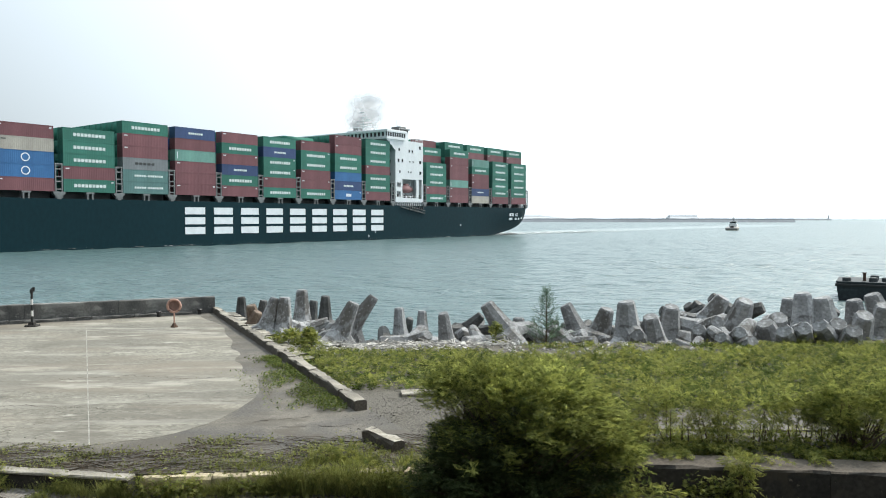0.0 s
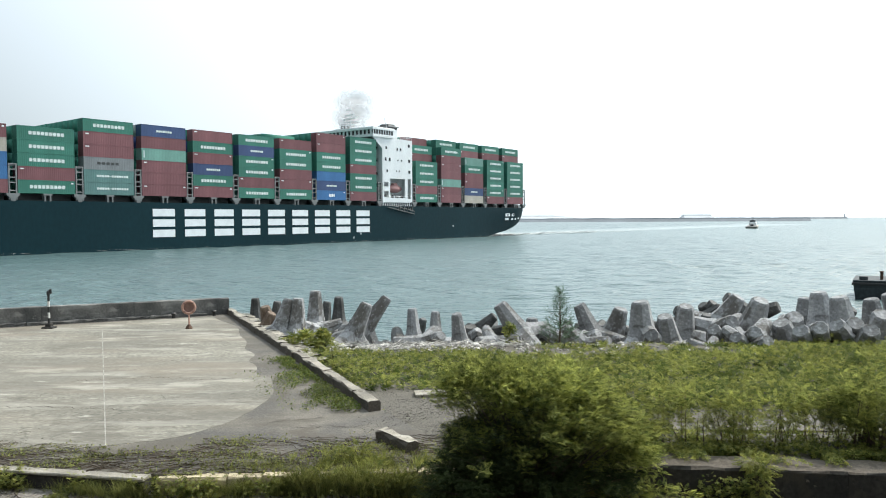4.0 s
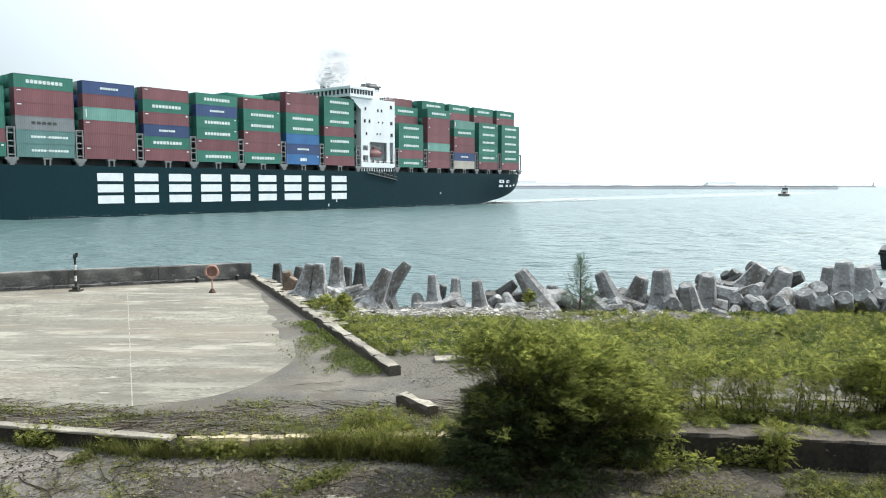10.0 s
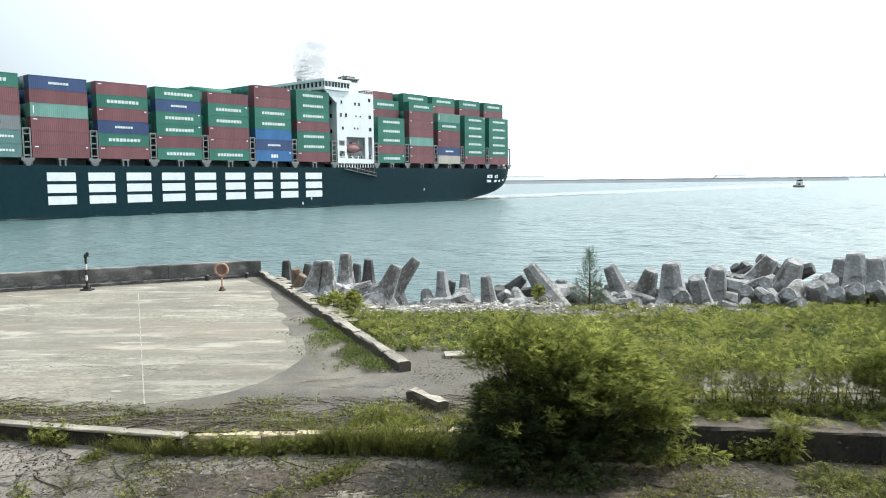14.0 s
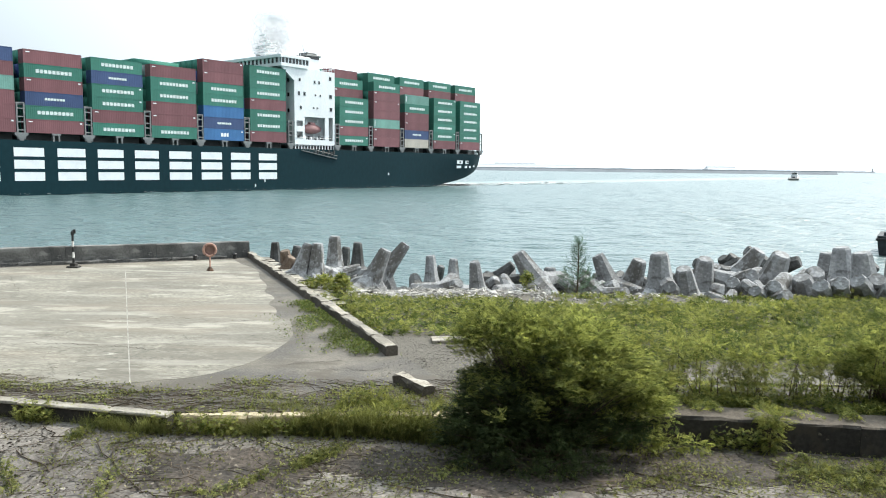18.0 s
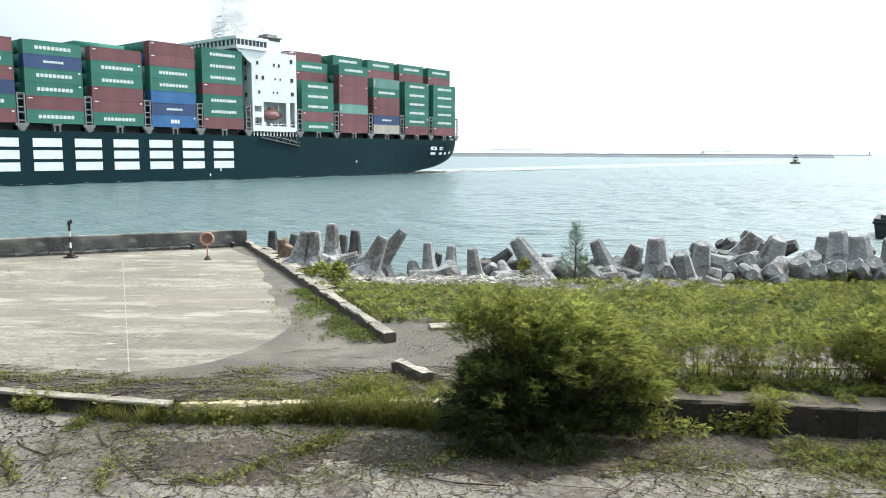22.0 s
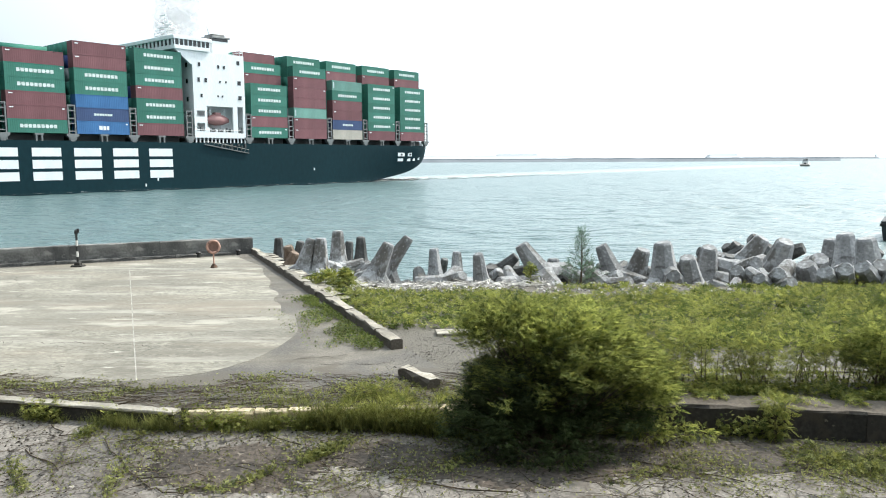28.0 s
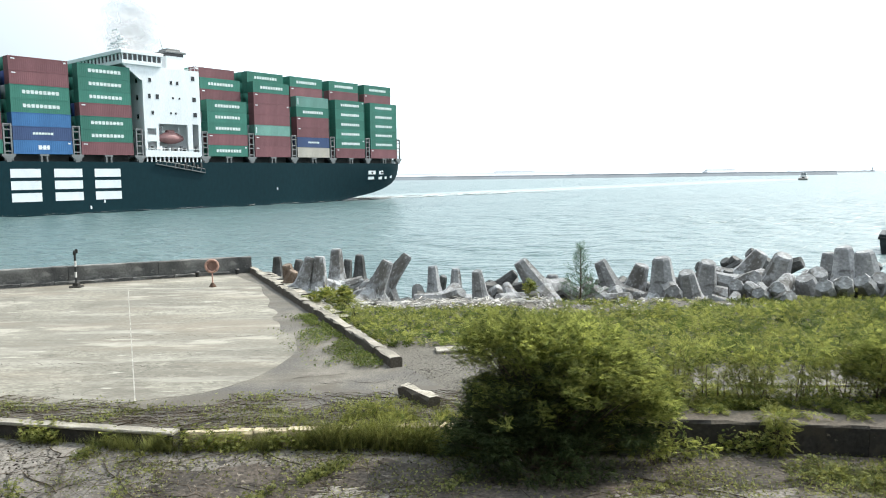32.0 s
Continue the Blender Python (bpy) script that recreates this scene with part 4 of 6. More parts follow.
def build_hull(root):
    xs = [-97, -94, -88, -80, -70, -60, -50, -45] + [-40 + 20 * i for i in range(10)] + [150, 160, 168, 174, 178, 182, 184, 187, 190, 192, 194, 196, 197.5, 199, 200.2, 201.2, 202, 202.6, 203.0, 203.2]
    rings = []
    for x in xs:
        zf = hull_floor(x)
        zs = [zf + (HULL_TOP - zf) * i / 9 for i in range(10)]
        near = [(x, hull_inset(x, max(z, 0)), z) for z in zs]
        far = [(x, BEAM - hull_inset(x, max(z, 0)), z) for z in reversed(zs)]
        rings.append(near + far)
    skin = part("hull", Shape().loft(rings), HULL, root, "dark green steel hull", smooth=True)
    skin.data.set_sharp_from_angle(angle=radians(35))
    part("deck", Shape().box(-80, 7, HULL_TOP - 0.3, 201, 36, HULL_TOP + 0.05), DECK, root)
    cover = Shape().box(-0.2, 2.75, HULL_TOP, 12.4, BEAM - 2.75, TIER0 - 0.06).mesh("hatch_cover", DECK)
    for b in BAYS:
        part("hatch_cover", cover, parent=root, m=pose(b, 0, 0))
    s = Shape().box(-44, 0.12, HULL_TOP, 200, 0.26, HULL_TOP + 0.14)
    part("sheer_rail", s, HULL, root)
    # large white marks along the side, each as three plain bars
    for i in range(9):
        x = 29.0 + i * 8.9
        for z in (3.05, 5.62, 8.2):
            part("hull_marking", Shape().box(x, -0.03, z, x + 6.1, 0.02, z + 1.85), MARK, root, "plain white bar painted on the hull")
    # sky showing through the stern openings, put in as white blocks
    for x, z, w, h in ((188.0, 8.1, 3.2, 1.2), (188.2, 6.5, 2.6, 0.9), (193.0, 8.1, 1.8, 1.2), (193.1, 6.5, 1.5, 0.9), (196.0, 6.6, 0.9, 2.6), (198.8, 6.9, 0.8, 2.4)):
        y = hull_inset(x + w / 2, z)
        part("stern_opening", Shape().box(x, y - 0.25, z, x + w, y + 0.3, z + h), MARK, root, "white block standing in for a bright opening in the stern")
    for x, w in ((189.3, 0.35), (193.7, 0.4)):
        part("fairlead", Shape().box(x, hull_inset(x, 8) - 0.3, 8.35, x + w + 0.5, hull_inset(x, 8) + 0.3, 9.0), DARK, root)
    for x, z in ((102.0, 2.3), (151.5, 4.1), (98.8, 1.0)):
        part("draught_mark", Shape().box(x, -0.03, z, x + 0.35, 0.05, z + 0.7), MARK, root)


def build_supports(root):
    gaps = [(BAYS[i] + 12.19 + BAYS[i + 1]) / 2 for i in range(len(BAYS) - 1) if i != 8] + [111.5, 129.3, BAYS[-1] + 12.9, BAYS[0] - 1.0]
    foot = Shape()
    foot.loft([[(-0.45, 0.05, 0), (0.45, 0.05, 0), (0.45, 1.2, 0), (-0.45, 1.2, 0)], [(-0.55, 0.02, 0.6), (0.55, 0.02, 0.6), (0.55, 1.2, 0.6), (-0.55, 1.2, 0.6)], [(-1.35, 0.0, 1.25), (1.35, 0.0, 1.25), (1.35, 1.2, 1.25), (-1.35, 1.2, 1.25)], [(-1.35, 0.0, 1.68), (1.35, 0.0, 1.68), (1.35, 1.2, 1.68), (-1.35, 1.2, 1.68)]])
    foot_me = foot.mesh("pedestal", STEEL)
    arch = Shape().box(-0.75, 0.05, 0, -0.4, 1.0, 1.3).box(0.4, 0.05, 0, 0.75, 1.0, 1.3).box(-0.95, 0.0, 1.3, 0.95, 1.1, 1.68)
    arch_me = arch.mesh("pedestal", STEEL)
    post = Shape().box(-0.16, 0.1, 0, 0.16, 0.5, 7.6, 0.03).mesh("post", STEEL)
    rung = Shape().box(-0.85, 0.14, -0.12, 0.85, 0.44, 0.12, 0.02).mesh("rung", STEEL)
    plate = Shape().box(-0.55, 0.22, 0, 0.55, 0.36, 2.1, 0.02).mesh("web_plate", DECK)
    beam = Shape().box(-0.7, 0.5, -0.15, 0.7, BEAM - 0.5, 0.15).mesh("catwalk", STEEL)
    for g in gaps:
        part("pedestal", foot_me, parent=root, m=pose(g, 0, HULL_TOP))
        lb = part("lashing_bridge", beam, parent=root, m=pose(g, 0, TIER0 + 5.9), label="grey steel lashing bridge between the stacks")
        for dx in (-0.72, 0.72):
            part("post", post, parent=lb, m=pose(dx, 0, -7.3))
        for dz in (-5.4, -3.7, -2.6, -0.9, 0.25):
            part("rung", rung, parent=lb, m=pose(0, 0, dz))
    for i, b in enumerate(BAYS):
        part("pedestal", arch_me, parent=root, m=pose(b + 6.1, 0, HULL_TOP))


def build_house(root):
    """The white deckhouse with the lifeboat recess, windows, bridge, funnel and mast."""
    x0, x1, z0, z1 = 113.0, 128.35, 12.9, 34.4
    holes = [(116.7, 14.4, 124.5, 20.9), (125.9, 14.2, 127.6, 21.1), (113.7, 18.2, 116.0, 19.7), (113.7, 14.6, 116.0, 16.6)]
    xs = sorted({x0, x1, *[h[0] for h in holes], *[h[2] for h in holes]})
    zs = sorted({z0, z1, *[h[1] for h in holes], *[h[3] for h in holes]})
    s = Shape()
    for i in range(len(xs) - 1):
        for j in range(len(zs) - 1):
            cx, cz = (xs[i] + xs[i + 1]) / 2, (zs[j] + zs[j + 1]) / 2
            if not any(h[0] < cx < h[2] and h[1] < cz < h[3] for h in holes):
                s.box(xs[i], 0.25, zs[j], xs[i + 1], 0.65, zs[j + 1])
    house = part("deckhouse", s, WHITE, root, "tall white painted deckhouse")
    part("core", Shape().box(x0, 6.0, z0, x1, BEAM - 0.3, z1).box(x0, 0.65, 22.2, x1, 6.0, z1).box(x0, 0.65, z0, x1, 6.0, 14.2).box(x0, 0.65, 14.2, x0 + 0.4, 6.0, 22.2).box(x1 - 0.3, 0.65, 14.2, x1, 6.0, 22.2), WHITE, house)
    part("recess_floor", Shape().box(x0 + 0.5, 0.7, 14.2, x1 - 0.5, 5.9, 14.3), STEEL, house)
    part("recess_wall", Shape().box(x0 + 0.5, 4.6, 14.3, x1 - 0.4, 4.8, 22.1), WHITE, house)
    for x, z, w, h in ((114.6, 30.7, 0.65, 0.95), (120.2, 30.5, 0.6, 0.9), (121.9, 30.5, 0.6, 0.9), (114.3, 26.8, 0.65, 1.1), (116.3, 26.8, 0.75, 1.1), (120.6, 27.0, 0.45, 0.5), (122.4, 27.0, 0.45, 0.5), (126.2, 26.7, 1.0, 1.1), (115.0, 23.0, 0.6, 0.9), (119.9, 23.3, 0.45, 0.5), (121.2, 23.3, 0.45, 0.5), (126.3, 22.9, 1.0, 1.1), (126.1, 31.9, 0.9, 1.1)):
        part("porthole", Shape().box(x, 0.17, z, x + w, 0.27, z + h), GLASSY, house, "small dark window")
        part("window_sill", Shape().box(x - 0.1, 0.18, z - 0.1, x + w + 0.1, 0.27, z), WHITE, house)
    for y in (2.5, 6.5, 10.5):
        for z in (18.0, 22.0, 26.5, 30.5):
            part("porthole", Shape().box(x0 - 0.06, y, z, x0 + 0.04, y + 0.8, z + 1.1), GLASSY, house)
    # lifeboat under its davits
    rings = []
    for i in range(9):
        u = i / 8
        k = math.sin(math.pi * min(max(u, 0.06), 0.94)) ** 0.55
        x = 117.2 + 6.8 * u
        rings.append([(x, 1.9 + 1.25 * k * c, 17.5 + k * d * 1.2) for c, d in ((-0.55, -1.1), (-1, -0.2), (-1, 0.15), (-0.75, 0.85), (-0.3, 1.35), (0.3, 1.35), (0.75, 0.85), (1, 0.15), (1, -0.2), (0.55, -1.1))])
    boat = part("lifeboat", Shape().loft(rings), ORANGE, root, "orange enclosed lifeboat hanging in the recess", smooth=True)
    part("lifeboat_canopy", Shape().box(119.6, 1.2, 18.85, 121.6, 2.6, 19.5, 0.2), ORANGE, boat)
    for x in (118.4, 122.8):
        part("davit", Shape().tube([(x, 3.6, 14.3), (x, 3.4, 19.6), (x, 1.6, 20.3), (x, 1.5, 18.7)], 0.13, 6), WHITE, root)
    r = random.Random(2)
    for i in range(9):
        x = 117.2 + i * 0.8
        part("deck_gear", Shape().box(x, 0.9, 14.3, x + r.uniform(0.3, 0.6), 1.5, 14.7 + r.uniform(0.1, 0.9), 0.04), (WHITE, STEEL, DECK)[i % 3], root)
    for x in (114.3, 115.3, 126.4, 127.1):
        part("deck_gear", Shape().box(x, 1.0, 14.3, x + 0.5, 1.8, 15.6, 0.05), (STEEL, DECK)[int(x * 2) % 2], root)
    for i in range(14):
        x = 113.3 + i * 1.13
        part("stanchion", Shape().box(x, 0.42, 11.5, x + 0.3, 0.7, 12.95), WHITE, house)
    part("hand_rail", Shape().tube([(113, 0.2, 14.9), (128.3, 0.2, 14.9)], 0.05, 5), WHITE, house)
    part("hand_rail", Shape().tube([(121, 0.3, 35.4), (128.3, 0.3, 35.4), (128.3, 14, 35.4)], 0.05, 5), WHITE, house)
    for i in range(8):
        part("rail_post", Shape().tube([(121.2 + i, 0.3, 34.4), (121.2 + i, 0.3, 35.4)], 0.04, 4), WHITE, house)
    # bridge across the whole beam
    br = part("bridge", Shape().box(107.6, -0.6, 36.75, 118.4, BEAM + 0.6, 37.6, 0.1).box(108.0, -0.3, 34.4, 117.9, BEAM + 0.3, 35.3), WHITE, root, "white bridge with wings and a band of windows")
    part("bridge_glass", Shape().box(108.15, -0.18, 35.3, 117.75, BEAM + 0.18, 36.75), GLASSY, br)
    for i in range(9):
        x = 108.0 + i * 1.22
        part("mullion", Shape().box(x, -0.3, 35.3, x + 0.28, -0.15, 36.75), WHITE, br)
    for i in range(24):
        y = 0.4 + i * 1.8
        part("mullion", Shape().box(107.98, y, 35.3, 108.2, y + 0.75, 36.75), WHITE, br)
    part("wing_brace", Shape().loft([[(108.2, 0.2, 34.4), (113, 0.2, 34.4), (113, 0.8, 34.4), (108.2, 0.8, 34.4)], [(112.6, 0.2, 31.0), (113, 0.2, 31.0), (113, 0.8, 31.0), (112.6, 0.8, 31.0)]]), WHITE, br)
    for x, y in ((110, 1.5), (116, 1.0), (112.5, 6)):
        part("antenna", Shape().tube([(x, y, 37.5), (x, y, 39.2)], [0.09, 0.03], 5), WHITE, br)
    cab = part("wing_cab", Shape().box(123.9, 7.4, 34.3, 128.9, 12.8, 38.7, 0.1), WHITE, root, "white deckhouse cab above the wing")
    part("cab_glass", Shape().box(124.0, 7.5, 38.7, 128.8, 12.7, 39.5), GLASSY, cab)
    part("cab_roof", Shape().box(123.5, 7.0, 39.5, 129.3, 13.2, 39.95, 0.1).box(124.6, 8, 39.95, 128.3, 12.2, 40.7, 0.15), STEEL, cab)
    part("cab_rail", Shape().tube([(123.5, 7.0, 40.8), (129.3, 7.0, 40.8)], 0.06, 5), WHITE, cab)
    part("whip_aerial", Shape().tube([(123.4, 8, 39.9), (122.6, 8, 42.6)], [0.10, 0.05], 5), STEEL, cab)
    fu = part("funnel", Shape().loft([[(117.6, 22, 34.3), (123.4, 22.4, 34.3), (123.4, 28.6, 34.3), (117.6, 29, 34.3)], [(118.2, 22.6, 39.6), (122.9, 22.8, 39.6), (122.9, 28.2, 39.6), (118.2, 28.4, 39.6)]]), WHITE, root, "white funnel casing behind the bridge")
    for x, y in ((119.3, 24.0), (121.4, 24.2), (120.4, 26.6)):
        part("exhaust_pipe", Shape().tube([(x, y, 39.4), (x - 0.2, y, 41.4)], 0.42, 8), STEEL, fu)
    ma = part("mast", Shape().tube([(117.0, 18.6, 34.4), (117.7, 19.8, 44.0)], [0.30, 0.16], 6).tube([(119.0, 21.4, 34.4), (118.3, 20.2, 44.0)], [0.30, 0.16], 6).tube([(118, 20, 44.0), (118, 20, 45.6)], 0.12, 6), WHITE, root, "white lattice radar mast")
    for z, w, d in ((38.0, 2.2, 2.0), (40.4, 3.6, 2.6), (42.6, 3.0, 1.6), (44.0, 2.0, 0.9)):
        part("mast_platform", Shape().box(118 - d / 2, 20 - w, z, 118 + d / 2, 20 + w, z + 0.22).tube([(118 - d / 2, 20 - w, z + 1.0), (118 - d / 2, 20 + w, z + 1.0)], 0.06, 4), WHITE, ma)
        for k in (-1, 0, 1):
            part("mast_post", Shape().tube([(118 - d / 2, 20 + k * w, z), (118 - d / 2, 20 + k * w, z + 1.0)], 0.06, 4), WHITE, ma)
    part("yard", Shape().tube([(118, 14.5, 41.6), (118, 25.5, 41.6)], 0.20, 5), WHITE, ma)
    for y, z in ((17, 42.9), (23, 42.0), (20, 45.6)):
        part("radar_scanner", Shape().box(117.2, y - 1.3, z, 117.6, y + 1.3, z + 0.35, 0.05), WHITE, ma)
    # stowed gangway
    g = part("gangway", Shape().loft([[(115.2, -0.5, 11.1), (115.2, 0.05, 11.1), (115.2, 0.05, 11.3), (115.2, -0.5, 11.3)], [(128.6, -0.5, 8.9), (128.6, 0.05, 8.9), (128.6, 0.05, 9.1), (128.6, -0.5, 9.1)]]), STEEL, root, "grey lattice gangway stowed along the side")
    part("gangway_rail", Shape().tube([(115.2, -0.45, 12.0), (121.5, -0.45, 11.2), (128.6, -0.45, 9.9)], 0.07, 5), STEEL, g)
    for i in range(12):
        x = 115.4 + i * 1.18
        zb = 11.2 - (x - 115.2) * 0.164
        part("gangway_post", Shape().tube([(x, -0.45, zb), (x + 0.3, -0.45, zb + 0.95)], 0.06, 4), DECK if i % 2 else STEEL, g)
    for i in range(8):
        x = 120 + i * 1.05
        part("gangway_gear", Shape().box(x, -0.4, 10.0 + (i % 3) * 0.4, x + 0.5, 0.05, 11.0 + (i % 2) * 0.5), DECK, g)
    # stern frame
    part("stern_frame", Shape().box(202.0, 0.8, HULL_TOP, 202.25, 1.1, 18.9).box(201.9, 0.8, 14.5, 202.3, 42, 14.7), STEEL, root)
    for x in (200.4, 201.2):
        part("mooring_gear", Shape().tube([(x, 1.5, HULL_TOP), (x, 1.5, HULL_TOP + 1.4)], [0.4, 0.28], 8), WHITE, root)


def container_frame(mat):
    s = Shape()
    L, H, W = 12.19, TIER - 0.02, 2.44
    for x in (0, L - 0.18):
        for y in (0, W - 0.18):
            s.box(x, y, 0.0, x + 0.18, y + 0.18, H)
    for z in (0.0, H - 0.14):
        for y in (0.0, W - 0.12):
            s.box(0.18, y, z, L - 0.18, y + 0.12, z + 0.14)
        for x in (0.0, L - 0.14):
            s.box(x, 0.18, z, x + 0.14, W - 0.18, z + 0.14)
    for x in (-0.015, L - 0.165):
        for y in (-0.015, W - 0.165):
            for z in (-0.005, H - 0.125):
                s.box(x, y, z, x + 0.18, y + 0.18, z + 0.12)
    return s.mesh("shipping_container", mat)


def corrugated(length, z0, z1, depth, period):
    """Pressed sheet in the xz plane, its folds going in by depth."""
    pts, x = [], 0.0
    while x < length - period * 0.5:
        pts += [(x, 0), (x + period * 0.36, 0), (x + period * 0.5, depth), (x + period * 0.86, depth)]
        x += period
    pts.append((length, 0))
    v = [(x, y, z) for z in (z0, z1) for x, y in pts]
    n = len(pts)
    return v, [(i, i + 1, n + i + 1, n + i) for i in range(n - 1)]


def container_kit(mat):
    H = TIER - 0.02
    v, f = corrugated(11.83, 0.14, H - 0.14, 0.008, 0.42)
    side = Shape().add([(x + 0.18, y + 0.025, z) for x, y, z in v], f).mesh("side_panel", mat)
    v, f = corrugated(2.08, 0.14, H - 0.14, 0.014, 0.30)
    end = Shape().add([(y + 0.03, x + 0.18, z) for x, y, z in v], f).mesh("end_panel", mat)
    roof = Shape().box(0.1, 0.1, H - 0.06, 12.09, 2.34, H - 0.03).mesh("roof_panel", mat)
    return container_frame(mat), side, end, roof


def bars_mesh(spans, z0, z1, mat):
    """A row of bars joined by a thin strip at mid height, as one skin."""
    mid, w = (z0 + z1) / 2, 0.05
    top = []
    for i, (a, b) in enumerate(spans):
        top += ([(a, mid + w)] if i else []) + [(a, z1), (b, z1)] + ([(b, mid + w)] if i < len(spans) - 1 else [])
    ring = top + [(x, z0 + z1 - z) for x, z in reversed(top)]
    n = len(ring)
    s = Shape().add([(x, y, z) for y in (-0.012, 0.03) for x, z in ring], [tuple(range(n)), tuple(range(n, 2 * n))[::-1]] + [(i, n + i, n + (i + 1) % n, (i + 1) % n) for i in range(n)])
    return s.mesh("marking", mat)


def build_containers():
    kits = {k: container_kit(m) for k, (m, _) in PAINT.items()}
    word = [(2.4 + i * 0.86, 2.4 + i * 0.86 + 0.64) for i in range(9)]
    marks = {
        "G": bars_mesh(word, 1.05, 1.80, FADED),
        "A": bars_mesh([(3.0 + i * 0.62, 3.0 + i * 0.62 + 0.48) for i in range(5)] + [(6.6 + i * 0.6, 6.6 + i * 0.6 + 0.46) for i in range(7)], 1.2, 1.7, FADED),
        "S": bars_mesh([(3.2 + i * 1.1, 3.2 + i * 1.1 + 0.75) for i in range(5)], 1.2, 1.8, DECK),
        "N": bars_mesh([(4.0 + i * 0.62, 4.0 + i * 0.62 + 0.5) for i in range(7)], 1.2, 1.7, FADED),
        "T": bars_mesh([(0.55, 0.75)], 0.6, 2.3, MARK),
        "R": bars_mesh([(0.5, 1.35)], 2.25, 2.45, MARK),
        "C": bars_mesh([(1.2, 2.2)], 2.1, 2.3, DECK),
    }
    disc = Shape().tube([(6.1, -0.012, 1.45), (6.1, 0.03, 1.45)], 0.95, 14).mesh("marking", MARK)
    disc_in = Shape().tube([(6.1, -0.02, 1.45), (6.1, 0.02, 1.45)], 0.72, 14).mesh("marking", BLUE)
    trio = bars_mesh([(5.0, 5.75), (5.95, 6.6), (6.8, 7.3)], 0.95, 1.85, MARK)
    plate = Shape().box(11.3, -0.01, 2.2, 11.8, 0.03, 2.5).mesh("marking", MARK)
    rng = random.Random(12)

    def one(code, x, row, tier, special=""):
        m = Matrix.Translation((x, 0.12 + row * 2.5, TIER0 + tier * TIER))
        mat, colour = PAINT[code]
        frame_me, side, end, roof = kits[code]
        ob = thing("shipping_container", f"{colour} corrugated steel shipping container stacked on the ship", "container", "containers on the ship", data=frame_me)
        turn = pose(12.19, 2.44, 0, 0, 0, 180)
        for nm, me, at in (("side_panel", side, None), ("side_panel", side, turn), ("end_panel", end, None), ("end_panel", end, turn), ("roof_panel", roof, None)):
            part(nm, me, parent=ob, m=at)
        if special == "disc":
            part("marking", disc, parent=ob, label="plain white roundel")
            part("marking", disc_in, parent=ob, label="plain blue disc")
        elif special == "three_blocks":
            part("marking", trio, parent=ob, label="three plain white blocks")
        elif special != "bare" and code in marks:
            part("marking", marks[code], parent=ob, label="row of small plain bars")
        if code in "RGB" and rng.random() < 0.15:
            part("marking", plate, parent=ob, label="small white plate")
        rides(ob, m)

    for i, b in enumerate(BAYS):
        for t, code in enumerate(STACKS[i]):
            special = ""
            if code == "B" and i < 8:
                special = "disc" if i == 0 else ""
            if i == 7 and t == 0:
                special = "three_blocks"
            if (i, t) in ((11, 0), (10, 3), (3, 1), (3, 4)):
                special = "bare"
            one(code, b, 0, t, special)
        for j, codes in enumerate(INNER.get(i, [])):
            for t in range(len(STACKS[i]) - (1 if len(codes) > len(STACKS[i]) else 0), len(codes)):
                one(codes[t], b, j + 1, t)
    # the rest of the cargo, farther inboard
    verts, faces = [], []
    r = random.Random(31)
    q = [(3, 2, 1, 0), (4, 5, 6, 7), (0, 1, 5, 4), (1, 2, 6, 5), (2, 3, 7, 6), (3, 0, 4, 7)]
    for i, b in enumerate(BAYS):
        own = INNER.get(i, [])
        high = max([len(STACKS[i])] + [len(c) for c in own])
        for row in range(1, 17):
            top = high if row > len(own) else len(own[row - 1])
            if 3 <= row <= 5 and i == 6:
                top = high + 1
            for t in range(top):
                if row <= len(own) and t >= len(STACKS[i]) - (1 if len(own[row - 1]) > len(STACKS[i]) else 0):
                    continue
                x0, y0, z0 = b + 0.02, 0.12 + row * 2.5, TIER0 + t * TIER
                o = len(verts)
                verts += [(x, y, z) for z in (z0, z0 + (TIER if t < high else 0.65 * TIER) - 0.03) for x, y in ((x0, y0), (x0 + 12.15, y0), (x0 + 12.15, y0 + 2.42), (x0, y0 + 2.42))]
                faces += [tuple(o + k for k in f) for f in q]
    me = big_mesh("cargo", np.array(verts), np.array(faces), CARGO)
    rides(thing("container_cargo", "green and brown-red shipping containers stacked across the deck", "containers", kind="stuff", data=me), Matrix())


def cargo_material():
    m = material("mixed_container_paint", (0.1, 0.1, 0.1), 0.6, 0, 0.2, 0.35, 9, 0.05, spec=0.08)
    n, k = m.node_tree.nodes, m.node_tree.links
    g, ramp = n.new("ShaderNodeNewGeometry"), n.new("ShaderNodeValToRGB")
    ramp.color_ramp.interpolation = "CONSTANT"
    # the same paints, with haze in their colours
    for e, (p, c) in zip([ramp.color_ramp.elements[0], ramp.color_ramp.elements[1], ramp.color_ramp.elements.new(0.9), ramp.color_ramp.elements.new(0.95)],
                         [(0.0, (0.050, 0.186, 0.142)), (0.48, (0.202, 0.090, 0.099)), (0.9, (0.04, 0.065, 0.18)), (0.95, (0.24, 0.26, 0.27))]):
        e.position, e.color = p, (*c, 1)
    k.new(g.outputs["Random Per Island"], ramp.inputs[0])
    k.new(ramp.outputs[0], n["Principled BSDF"].inputs["Base Color"])
    return m


CARGO = cargo_material()


